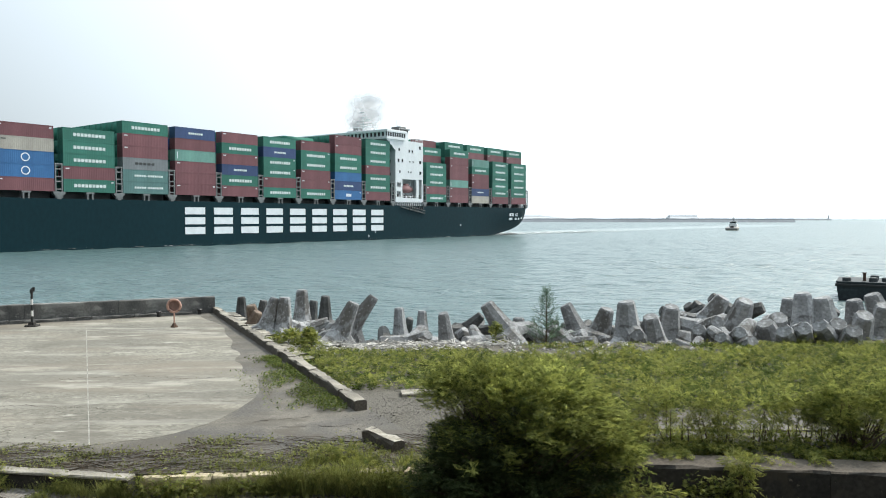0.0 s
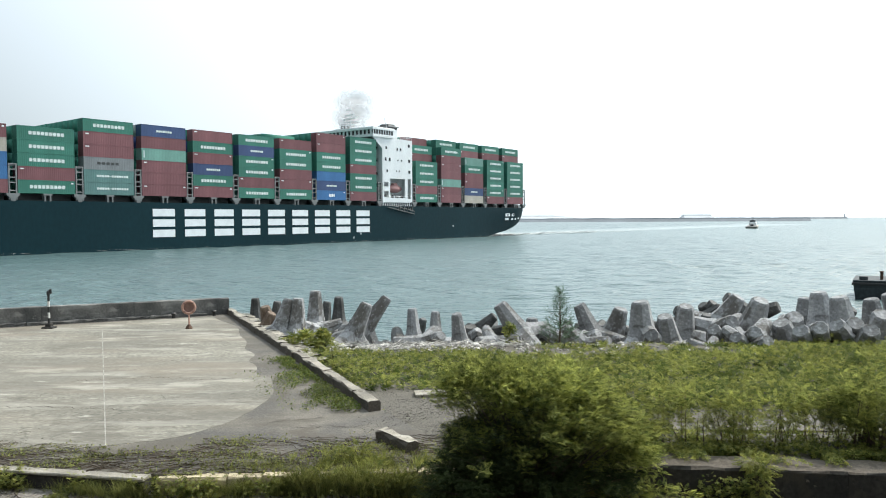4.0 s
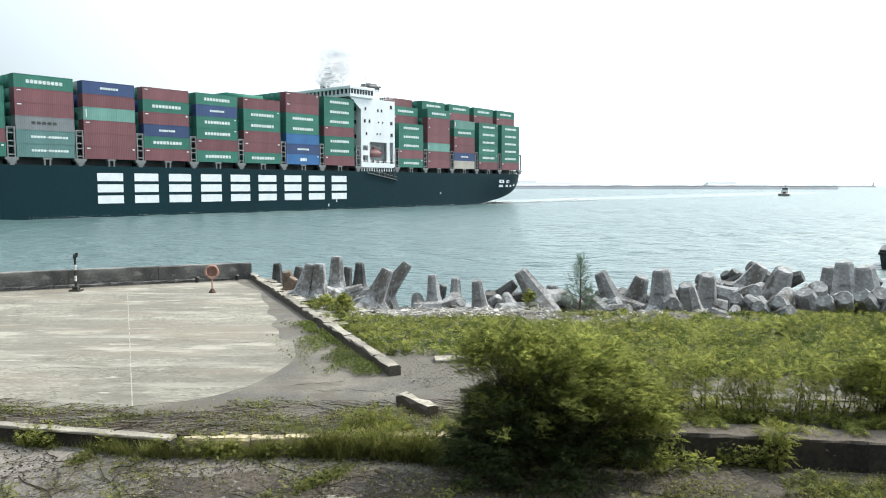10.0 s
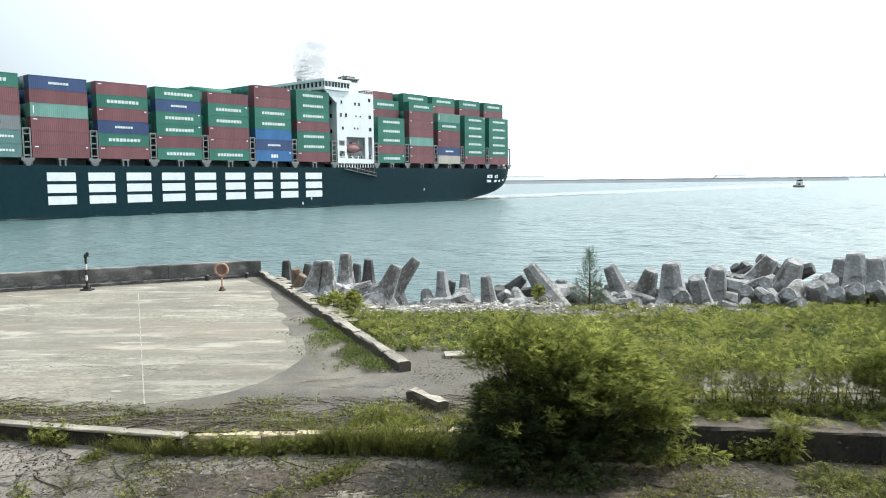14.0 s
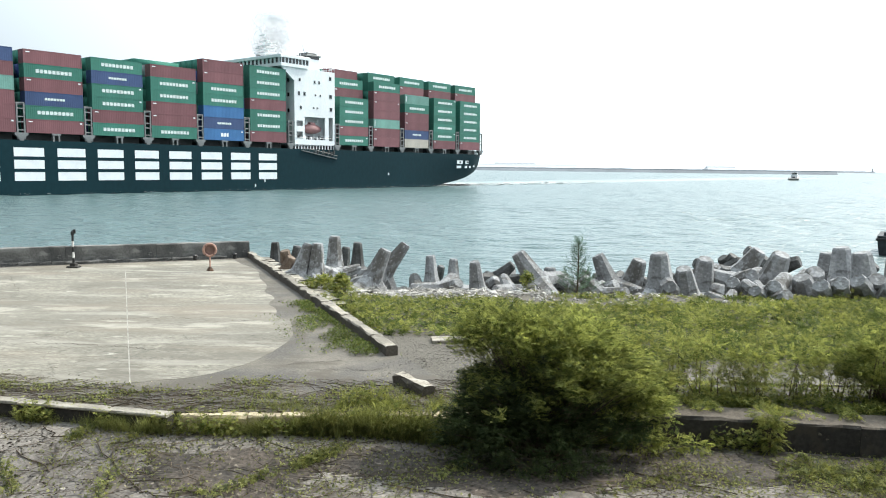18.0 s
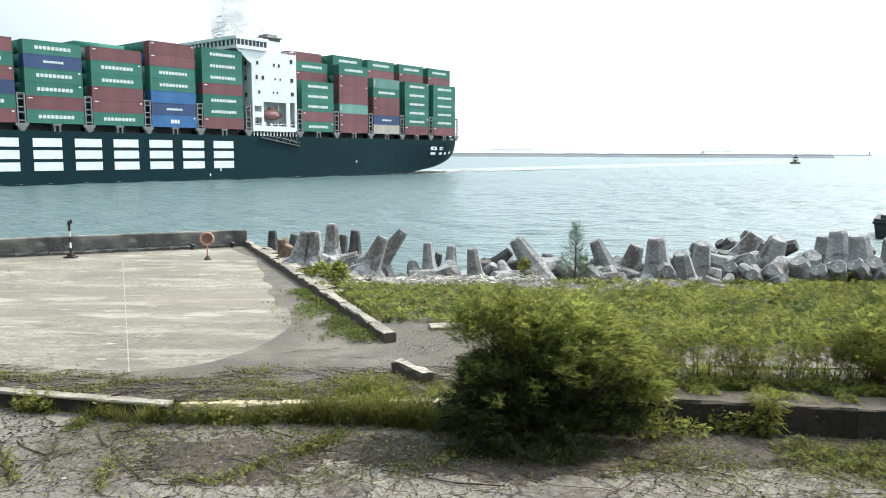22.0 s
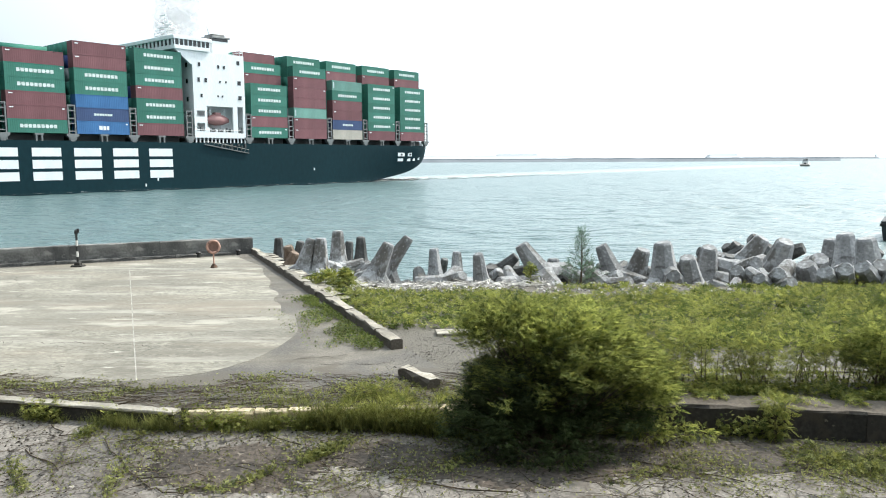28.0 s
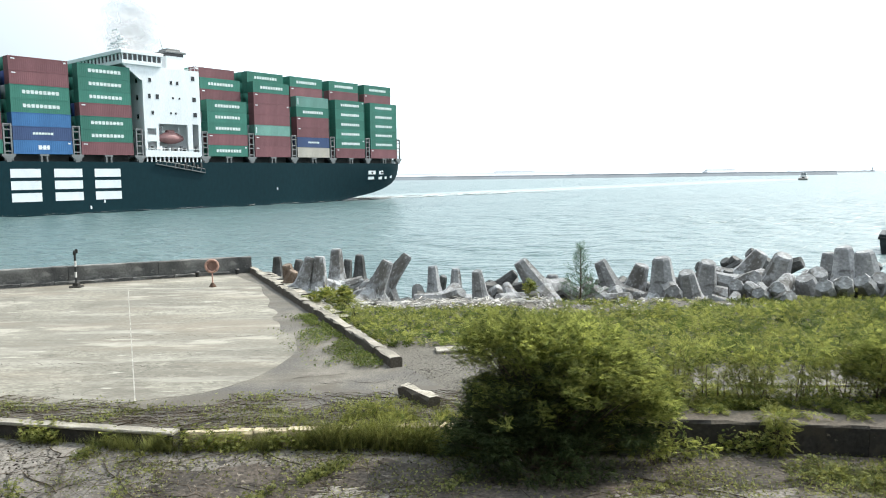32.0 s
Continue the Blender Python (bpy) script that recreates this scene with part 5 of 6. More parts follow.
def build_ship():
    root = new("container_ship")
    tagged(root, "large dark green container ship loaded with stacked containers", "ship")
    build_hull(root)
    build_supports(root)
    build_house(root)
    rides(root, Matrix())
    build_containers()
    # foam along the waterline and behind the stern
    v, f = [], []
    r = random.Random(6)

    def fleck(x, y, lx, ly):
        o = len(v)
        pts = [(x + lx * math.cos(a) * r.uniform(0.5, 1), y + ly * math.sin(a) * r.uniform(0.5, 1), 0.30) for a in [k * math.pi / 4 for k in range(8)]]
        v.extend(pts)
        f.append(tuple(range(o, o + 8)))
    for i in range(190):
        x = r.uniform(-20, 200)
        y = hull_inset(x, 0) - abs(r.gauss(0.25, 0.5)) - 0.05
        fleck(x, y, r.uniform(0.3, 1.8), r.uniform(0.05, 0.22))
    for i in range(320):
        u = r.random() ** 1.4
        fleck(192 + 110 * u, 10 + r.gauss(0, 4 + 6 * u), r.uniform(1, 5), r.uniform(0.3, 1.2))
    for i in range(260):
        x = r.uniform(178, 210)
        fleck(x, hull_inset(x, 0) + r.gauss(0.5, 1.6), r.uniform(0.5, 2.2), r.uniform(0.15, 0.6))
    for i in range(170):
        u = r.random()
        fleck(200 + 420 * u, 17 + r.gauss(0, 4 + 10 * u), r.uniform(2, 7), r.uniform(0.15, 0.7))
    for i in range(240):
        u = r.random() ** 1.6
        fleck(196 + 330 * u, 9 + r.gauss(0, 1.5 + 3 * u), r.uniform(2, 6), r.uniform(0.3, 0.9))
    # the smoothed, aerated water that the ship leaves astern
    wake = Shape()
    steps = 60
    for k in range(steps + 1):
        x = 196 + 520 * (k / steps) ** 1.5
        spread = 1.5 + 0.030 * (x - 196)
        near = 7 - spread + 1.2 * noise.noise((x * 0.06, 0, 3)) + 0.5 * noise.noise((x * 0.3, 0, 5))
        far = 36 + spread + 2.0 * noise.noise((x * 0.05, 9, 3))
        wake.v += [(x, near, 0.02), (x, near + 1.5, 0.26), (x, far - 1.5, 0.26), (x, far, 0.02)]
    wake.f += [(4 * k + j, 4 * k + j + 1, 4 * k + j + 5, 4 * k + j + 4) for k in range(steps) for j in range(3)]
    rides(thing("wake", "smooth pale water trailing behind the ship", "wake", kind="stuff", data=wake, mat=SLICK), Matrix())
    me = bpy.data.meshes.new("foam")
    me.from_pydata(v, [], f)
    me.materials.append(FOAM)
    rides(thing("wake_foam", "white broken foam along the hull and behind the stern", "foam", kind="stuff", data=me), Matrix())


def ride_rows():
    for ob, m in RIDERS:
        walk(ob, [(t, ship_pose(t) @ m) for t in (0, 4, 8, 12, 16, 20, 24, 28, 32)])

# ---- plants ----
def kerb_x(y):
    """Where the diagonal kerb stands at a given y."""
    return -1.62 - (y - 21.55) * 0.45 if y > 21.55 else -1.0


def branch_mesh(base, tips, r0, seed):
    r = random.Random(seed)
    s = Shape()
    for tip in tips:
        a, b = Vector(base), Vector(tip)
        m = a.lerp(b, 0.5) + Vector((r.uniform(-0.15, 0.15), r.uniform(-0.15, 0.15), 0.15))
        s.tube([a, a.lerp(m, 0.5), m, m.lerp(b, 0.6), b], [r0, r0 * 0.8, r0 * 0.6, r0 * 0.4, r0 * 0.15], 5)
    return s


def crown(name, lobes, count, size, mat, seed, droop=0.25, template=None, level=2.2):
    """Leaf sprays over the outsides of several uneven lobes: (x, y, z, rx, ry, rz)."""
    rng = np.random.default_rng(seed)
    bv, bf = template or spray(7, 1.0, 0.30, 0.05)
    weights = np.array([l[3] * l[4] + l[4] * l[5] + l[3] * l[5] for l in lobes])
    pick = rng.choice(len(lobes), count, p=weights / weights.sum())
    L = np.array(lobes)[pick]
    d = rng.normal(size=(count, 3))
    d /= np.linalg.norm(d, axis=1)[:, None]
    reach = rng.uniform(0.35, 1.0, count) ** 0.5 * (1 + 0.16 * rng.normal(size=count))
    p = L[:, :3] + d * L[:, 3:] * reach[:, None]
    dirs = d * np.array([1, 1, 0.55]) + rng.normal(0, 0.45, (count, 3)) + np.array([0, 0, 0.25 - droop])
    return scatter(name, bv, bf, p, turned(rng, dirs, level), size * rng.uniform(0.6, 1.25, count), mat)


def shrub(name, label, x, y, z, lobes, count, size, mat, seed, stems=6, r0=0.04, category="shrub", group="", template=None):
    root = new(name)
    root.matrix_basis = pose(x, y, z)
    tagged(root, label, category, group)
    r = random.Random(seed)
    tips = [(l[0] + r.uniform(-0.4, 0.4) * l[3], l[1] + r.uniform(-0.4, 0.4) * l[4], l[2] + 0.3 * l[5]) for l in lobes for _ in range(max(1, stems // len(lobes)))]
    for i, tip in enumerate(tips):
        part("stem", branch_mesh((r.uniform(-0.12, 0.12), r.uniform(-0.12, 0.12), -0.1), [tip], r0, seed + i), BARK, root)
    part("crown", crown("crown", lobes, count, size, mat, seed, template=template), parent=root)
    return root


def plumed(name, label, x, y, z, masses, shoots, leaves, size, mat, seed):
    """A bush whose slender shoots end all over several uneven masses, each with a plume of long drooping leaves."""
    root = new(name)
    root.matrix_basis = pose(x, y, z)
    tagged(root, label, "bush")
    rng = np.random.default_rng(seed)
    share = np.array([m[6] for m in masses])
    P, D, S = [], [], []
    for i in range(shoots):
        m = masses[rng.choice(len(masses), p=share / share.sum())]
        d = Vector(rng.normal(0, 1, 3)).normalized()
        if d.z < -0.25:
            d.z = -d.z
        tip = Vector((m[0] + d.x * m[3], m[1] + d.y * m[4], m[2] + d.z * m[5]))
        tip += d * rng.normal(0.02, 0.11)
        tip.z = max(tip.z, 0.15)
        root_at = Vector((rng.normal(0, 0.25), rng.normal(0, 0.15), -0.05))
        bend = root_at.lerp(tip, 0.55) + Vector((0, 0, 0.25 * tip.z - 0.05))
        run = [root_at * (1 - u) ** 2 + bend * 2 * u * (1 - u) + tip * u * u for u in (0, 0.25, 0.5, 0.75, 1.0)]
        if i % 4 == 0:
            part("limb", Shape().tube(run, [0.026, 0.020, 0.014, 0.009, 0.003], 5), BARK, root)
        along_ = (tip - run[3]).normalized()
        long, vigour = rng.uniform(0.30, 0.62), rng.uniform(0.7, 1.2)
        for k in range(int(leaves * rng.uniform(0.55, 1.3))):
            u = rng.random() ** 0.8
            p = tip - along_ * long * (1 - u) + Vector(rng.normal(0, 0.07, 3))
            a = rng.uniform(0, 6.2832)
            out = Vector((math.cos(a), math.sin(a), rng.normal(0.05, 0.3) - 0.25 * u)) + along_ * rng.normal(0.3 + 0.4 * u, 0.5)
            P.append(tuple(p))
            D.append(tuple(out))
            S.append(size * vigour * rng.uniform(0.65, 1.2))
    bv, bf = spray(8, 1.0, 0.27, 0.035)
    part("crown", scatter("crown", bv, bf, np.array(P), turned(rng, np.array(D), 1.6), np.array(S), mat), parent=root)
    return root


def plants():
    # the large bush: shoots over the outsides of uneven masses (x, y, z, rx, ry, rz, share of the shoots)
    masses = [(-1.25, 0.25, 2.50, 0.86, 0.75, 0.58, 1.2), (0.35, 0.35, 2.32, 1.10, 0.95, 0.70, 1.5), (1.40, 0.25, 1.72, 0.85, 0.85, 0.62, 1.3), (2.15, 0.1, 1.05, 0.62, 0.55, 0.42, 0.28), (-0.55, 0.2, 2.75, 0.5, 0.5, 0.42, 0.25), (0.75, -0.35, 1.80, 1.10, 0.75, 0.55, 0.8), (1.75, -0.30, 1.05, 0.70, 0.50, 0.42, 0.15), (-0.6, -0.45, 1.25, 0.9, 0.55, 0.50, 0.12), (-1.30, -0.05, 1.55, 0.65, 0.60, 0.45, 0.3)]
    plumed("bush", "large feathery green bush growing before the wall", 2.2, 15.8, ROAD, masses, 780, 46, 0.155, BUSHLEAF, 21)
    # dark leaf masses added below, to stand for the bush's shaded underside
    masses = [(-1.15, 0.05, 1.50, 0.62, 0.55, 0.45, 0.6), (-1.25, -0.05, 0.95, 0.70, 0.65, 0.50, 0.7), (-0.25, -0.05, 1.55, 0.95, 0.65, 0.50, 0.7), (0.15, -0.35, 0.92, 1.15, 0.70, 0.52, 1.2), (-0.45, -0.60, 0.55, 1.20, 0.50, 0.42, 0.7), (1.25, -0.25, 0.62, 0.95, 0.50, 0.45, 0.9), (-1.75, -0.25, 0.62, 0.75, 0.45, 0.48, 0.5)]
    plumed("bush_underside_shade", "dark leaves standing in for the shaded underside of the bush", 2.1, 15.75, ROAD, masses, 410, 50, 0.155, UNDERLEAF, 26)
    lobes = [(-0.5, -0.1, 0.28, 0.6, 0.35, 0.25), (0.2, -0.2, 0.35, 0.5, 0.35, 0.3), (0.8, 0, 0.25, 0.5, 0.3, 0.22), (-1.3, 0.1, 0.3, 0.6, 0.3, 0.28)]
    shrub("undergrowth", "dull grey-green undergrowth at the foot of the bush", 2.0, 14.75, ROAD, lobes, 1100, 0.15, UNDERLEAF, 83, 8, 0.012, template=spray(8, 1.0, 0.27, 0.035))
    masses = [(0, 0, 1.25, 0.95, 0.8, 0.6, 1.0), (-0.55, 0.1, 0.8, 0.6, 0.6, 0.4, 0.5), (0.6, -0.1, 0.9, 0.6, 0.6, 0.5, 0.5)]
    plumed("bush", "dark feathery green bush behind the low wall", 10.5, 17.5, 1.74, masses, 130, 34, 0.17, BUSHLEAF, 22)
    plumed("bush", "leafy green bush behind the low wall", 12.6, 18.4, 1.74, masses, 150, 36, 0.17, BUSHLEAF, 23)
    masses = [(0, 0, 0.62, 0.8, 0.55, 0.42, 1.0), (0.55, 0.2, 0.5, 0.5, 0.5, 0.3, 0.5)]
    plumed("bush", "low yellow-green feathery bush behind the wall", 4.55, 17.3, 1.72, masses, 110, 34, 0.15, FIELDLEAF, 24)
    # thin saplings behind the wall
    r = random.Random(9)
    for i in range(20):
        x = 4.9 + i * 0.33 + r.uniform(-0.15, 0.15)
        y = 18.35 + r.uniform(-0.35, 0.45) - 0.03 * x
        h = r.uniform(0.75, 1.25)
        lobes = [(0, 0, h, 0.42, 0.42, 0.34), (r.uniform(-0.3, 0.3), r.uniform(-0.2, 0.2), h + 0.25, 0.34, 0.34, 0.25), (r.uniform(-0.2, 0.2), -0.1, h * 0.66, 0.30, 0.26, 0.22)]
        shrub("sapling", "slender leafy sapling with a thin bare stem", x, y, 1.74, lobes, 225, 0.17, (FIELDLEAF, BUSHLEAF, FIELDLEAF)[i % 3], 60 + i, 2, 0.014, "sapling", "saplings behind the wall")
    lobes = [(0, 0, 0.45, 0.30, 0.2, 0.35), (0.1, 0.1, 0.8, 0.30, 0.28, 0.16), (-0.1, 0.25, 0.86, 0.28, 0.3, 0.10)]
    shrub("weed_shrub", "yellow-green weeds growing up the low wall", 7.1, 15.95, ROAD, lobes, 330, 0.18, FIELDLEAF, 81, 5, 0.012)
    lobes = [(0, 0, 0.28, 0.5, 0.3, 0.25), (0.6, 0, 0.30, 0.4, 0.25, 0.2), (1.1, 0.05, 0.18, 0.35, 0.25, 0.15)]
    shrub("weed_shrub", "loose green weeds at the foot of the wall", 4.3, 15.95, ROAD, lobes, 420, 0.16, BUSHLEAF, 82, 6, 0.014)
    for x, y, z, w, h, n, sd in ((-2.5, 16.1, ROAD, 0.55, 0.75, 260, 84), (-1.5, 16.2, ROAD, 0.6, 0.85, 300, 85), (-0.5, 16.2, ROAD, 0.6, 0.8, 300, 86), (-1.9, 17.2, YARD, 0.6, 0.3, 200, 87)):
        lobes = [(0, 0, h * 0.5, w, 0.28, h * 0.5), (0.3 * w, 0.1, h * 0.85, w * 0.6, 0.25, h * 0.25), (-0.5 * w, 0, h * 0.6, w * 0.5, 0.25, h * 0.3)]
        shrub("weed_shrub", "feathery green weeds growing over the kerb", x, y, z, lobes, n, 0.17, FIELDLEAF, sd, 5, 0.01, group="weeds along the kerb")
    for x, y, w, n, sd in ((7.3, 15.2, 0.55, 55, 1), (7.8, 14.8, 0.5, 45, 2), (8.2, 14.2, 0.45, 40, 3), (7.0, 14.6, 0.4, 30, 4), (8.9, 14.9, 0.6, 50, 5), (8.7, 13.8, 0.4, 30, 6)):
        shrub("ground_weed", "low yellow-green leafy weed on the road's edge", x, y, ROAD, [(0, 0, 0.12, w, w * 0.6, 0.14), (0.3 * w, 0.1, 0.2, w * 0.5, w * 0.4, 0.1)], n * 3, 0.065, WEEDLEAF, 130 + sd, 3, 0.007, "weed", "weeds by the wall", template=broad_leaf())
    # leafy clumps on the shore
    leaf = broad_leaf()
    for x, y, w, h, n, sd in ((-5.8, 33.4, 0.9, 0.6, 120, 1), (-4.6, 31.6, 0.7, 0.6, 90, 2), (-4.0, 29.6, 0.8, 0.7, 110, 3), (-4.9, 32.6, 0.6, 0.8, 160, 4), (-3.3, 27.6, 0.6, 0.4, 120, 7)):
        shrub("shore_plant", "low bright green leafy plant on the shore", x, y, 1.7, [(0, 0, h * 0.5, w, w * 0.7, h * 0.5), (0.2 * w, 0, h * 0.8, w * 0.5, w * 0.5, h * 0.35)], n, 0.20, FIELDLEAF, 90 + sd, 4, 0.015, "plant", "plants on the shore", template=leaf if sd in (1, 4) else None)
    shrub("shore_plant", "tall single leafy weed among the stones", 3.5, 33.5, 1.6, [(0, 0, 0.55, 0.28, 0.25, 0.55), (0.05, 0, 0.95, 0.16, 0.16, 0.25)], 60, 0.18, FIELDLEAF, 97, 2, 0.015, "plant", "plants on the shore", template=leaf)
    # young needle tree
    tree = new("young_pine")
    tree.matrix_basis = pose(5.88, 34.2, 1.35)
    tagged(tree, "young dark green needle tree with an open crown", "tree")
    H = 2.75
    part("trunk", Shape().tube([(0, 0, 0), (0.03, 0, H * 0.5), (0, 0, H)], [0.05, 0.03, 0.008], 6), BARK, tree)
    rng = np.random.default_rng(4)
    limbs, P, D = Shape(), [], []
    for i in range(58):
        z = H * (0.06 + 0.92 * i / 58)
        a = i * 2.4
        out = 1.05 * (1 - z / H) ** 1.25 * rng.uniform(0.6, 1.15) + 0.12
        tip = Vector((math.cos(a) * out, math.sin(a) * out, z + out * 0.45))
        limbs.tube([(0, 0, z), tip], [0.014, 0.004], 4)
        for k in range(15 if z < 1.0 else 7):
            u = rng.uniform(0.15, 1.0)
            P.append((tip.x * u, tip.y * u, z + (tip.z - z) * u))
            D.append((tip.x + rng.normal(0, 0.35), tip.y + rng.normal(0, 0.35), 0.6 + rng.normal(0, 0.4)))
    part("limbs", limbs, BARK, tree)
    bv, bf = spray(4, 1.0, 0.22, 0.035)
    part("crown", scatter("crown", bv, bf, np.array(P), turned(rng, np.array(D)), rng.uniform(0.2, 0.38, len(P)), PINELEAF), parent=tree)


def scrub():
    """The field of low scrub, one mass."""
    rng = np.random.default_rng(17)
    n = 104000
    x = rng.uniform(-9, 32, n)
    y = rng.uniform(17.2, 33.6, n)
    patch = np.array([noise.noise((a * 0.45, b * 0.45, 5)) for a, b in zip(x, y)])
    lump = np.array([noise.noise((a * 1.5, b * 0.9, 9)) + 0.6 * noise.noise((a * 3.7, b * 2.6, 4)) for a, b in zip(x, y)])
    left = np.array([kerb_x(b) for b in y]) + 0.55
    h = 0.16 + 0.26 * np.clip((x - 1.5) / 4.0, 0, 1) + 0.35 * np.clip((25 - y) / 4, 0, 1) * np.clip((x - 2) / 2, 0, 1) + 0.26 * patch + 0.42 * lump
    h += 0.32 * np.clip((x - 11.5) / 3.0, 0, 1)
    h *= np.clip((np.where(x > 2.5, 30.6, 31.5) + 0.02 * x - y) / 2.2, np.where((x > 4.5) & (y < 32.9), 0.14, 0.0), 1)
    h = np.where((x < 3.0) & (y > 24.5) & (y < 31.5), np.maximum(h, 0.14), h)
    keep = (x > left) & (h > 0.06)
    keep &= ~((y < 24.3 + 0.8 * patch) & (x < 3.2))                        # gravel near the kerb's end
    keep &= ~((y > 19.1) & (y < 21.6 + 1.2 * patch) & (x < 15))               # bare pale strip
    keep &= ~((y < 19.1) & (rng.random(n) < 0.45))
    keep &= ~((y > 31.8) & (x < 2.5) & (rng.random(n) < 0.25 + 0.35 * (y - 31.8)))
    low = y < 19.1
    h[low] = 0.25 + 0.2 * np.clip(lump[low], -0.5, 1)
    x, y, h, k = x[keep], y[keep], h[keep], rng.random(keep.sum())
    thin = rng.random(len(x)) < np.clip(0.5 + h * 0.9, 0, 1)
    x, y, h, k = x[thin], y[thin], h[thin], k[thin]
    z = np.array([earth(a, b) for a, b in zip(x, y)]) + h * (0.15 + 0.8 * k ** 0.6)
    dirs = np.stack([rng.normal(0, 0.8, len(x)), rng.normal(0, 0.8, len(x)), rng.uniform(-0.1, 0.7, len(x))], 1)
    bv, bf = spray(3, 1.0, 0.42, 0.11)
    # noise picks sprays that get dark leaves, painting in shade between clumps
    dark = np.array([noise.noise((a * 1.1, b * 0.75, 21)) + 0.5 * noise.noise((a * 2.6, b * 2.0, 27)) for a, b in zip(x, y)]) > 0.27
    z[dark] -= 0.06
    # flat leaves close to the soil
    pick = rng.random(len(x)) < 0.16
    gx, gy = x[pick] + rng.normal(0, 0.12, pick.sum()), y[pick] + rng.normal(0, 0.12, pick.sum())
    gz = np.array([earth(a, b) for a, b in zip(gx, gy)]) + rng.uniform(0.02, 0.07, len(gx))
    lv, lf = broad_leaf()
    gd = turned(rng, np.stack([rng.normal(0, 1, len(gx)), rng.normal(0, 1, len(gx)), rng.normal(0, 0.2, len(gx))], 1))
    gd[:, 2] = np.stack([rng.normal(0, 0.25, len(gx)), rng.normal(0, 0.25, len(gx)), np.ones(len(gx))], 1)
    thing("ground_leaves", "flat green leaves close to the soil under the scrub", "scrub", kind="stuff", data=scatter("ground_leaves", lv, lf, np.stack([gx, gy, gz], 1), gd, rng.uniform(0.10, 0.20, len(gx)), DARKSCRUB))
    at, ax, size = np.stack([x, y, z], 1), turned(rng, dirs, 1.6), rng.uniform(0.10, 0.23, len(x))
    thing("scrub", "dense low bright green scrub over the open ground", "scrub", kind="stuff", data=scatter("scrub", bv, bf, at[~dark], ax[~dark], size[~dark], FIELDLEAF))
    thing("scrub_gap_shade", "deep green clumps standing in for shaded gaps in the scrub", "scrub", kind="stuff", data=scatter("scrub_gap_shade", bv, bf, at[dark], ax[dark], size[dark], DARKSCRUB))


def weeds():
    rng = np.random.default_rng(23)
    # grass along the kerb
    n = 10500
    x = np.where(rng.random(n) < 0.5, rng.uniform(-4.2, 1.2, n), rng.uniform(-13, 1.5, n))
    y = np.array([front(a) for a in x]) - 0.16 - np.abs(rng.normal(0, 0.11, n))
    clump = np.array([noise.noise((a * 1.1, b * 1.6, 0)) + 0.5 * noise.noise((a * 3.1, b * 3, 4)) for a, b in zip(x, y)])
    tall = 0.20 + 0.26 * np.exp(-((x + 1.5) / 1.4) ** 2) - 0.04 * (x < -3.4) + 0.28 * clump
    keep = (x > -3.2) | (rng.random(n) < 0.36 + 0.9 * clump)
    x, y, tall = x[keep], y[keep], tall[keep]
    n = len(x)
    bv, bf = blades(6)
    ax = turned(rng, np.stack([rng.normal(0, 1, n), rng.normal(0, 1, n), rng.normal(0, 0.15, n)], 1))
    ax[:, 2] = np.stack([rng.normal(0, 0.2, n), rng.normal(0, 0.2, n) - 0.1, np.ones(n)], 1)
    thing("kerb_grass", "rough green grass growing along the kerb", "grass", kind="stuff", data=scatter("kerb_grass", bv, bf, np.stack([x, y, [verge(a, b) for a, b in zip(x, y)]], 1), ax, np.clip(tall, 0.07, 0.8) * rng.uniform(0.6, 1.35, n), DRYGRASS))
    n = 3000
    x = rng.normal(-1.4, 1.5, n)
    y = np.array([front(a) for a in x]) + 0.2 + np.abs(rng.normal(0, 0.5, n))
    keep = (x < 1.0) & (np.array([noise.noise((a * 1.2, b * 1.5, 3)) for a, b in zip(x, y)]) > -0.1)
    x, y = x[keep], y[keep]
    n = len(x)
    bv, bf = blades(8)
    ax = turned(rng, np.stack([rng.normal(0, 1, n), rng.normal(0, 1, n), rng.normal(0, 0.15, n)], 1))
    ax[:, 2] = np.stack([rng.normal(0, 0.2, n), rng.normal(0, 0.2, n), np.ones(n)], 1)
    thing("yard_grass", "tufts of yellow-green grass behind the kerb", "grass", kind="stuff", data=scatter("yard_grass", bv, bf, np.stack([x, y, np.full(n, YARD - 0.01)], 1), ax, rng.uniform(0.07, 0.22, n), FIELDLEAF))
    n = 7500
    x = rng.uniform(-13, 12, n)
    y = np.array([front(a) for a in x]) - 0.18 - np.abs(rng.normal(0, 0.13, n))
    keep = np.array([noise.noise((a * 0.9, b * 0.9, 6)) for a, b in zip(x, y)]) > np.where(x > 4.5, 0.12, np.where(x > -6.5, -0.22, 0.0))
    x, y = x[keep], y[keep]
    n = len(x)
    bv, bf = broad_leaf()
    ax = turned(rng, rng.normal(0, 1, (n, 3)) * np.array([1, 1, 0.3]), 1.5)
    thing("kerb_weeds", "small leafy green weeds at the foot of the kerb", "weeds", kind="stuff", data=scatter("kerb_weeds", bv, bf, np.stack([x, y, np.array([verge(a, b) for a, b in zip(x, y)]) + rng.uniform(0.03, 0.3, n) + 0.34 * rng.random(n) * (rng.random(n) < 0.4)], 1), ax, rng.uniform(0.03, 0.075, n), FIELDLEAF))
    # low leaves behind the retaining wall and trailing over its top
    n = 6500
    x = rng.uniform(4.3, 12.5, n)
    back = np.array([front(a) for a in x]) + 0.86
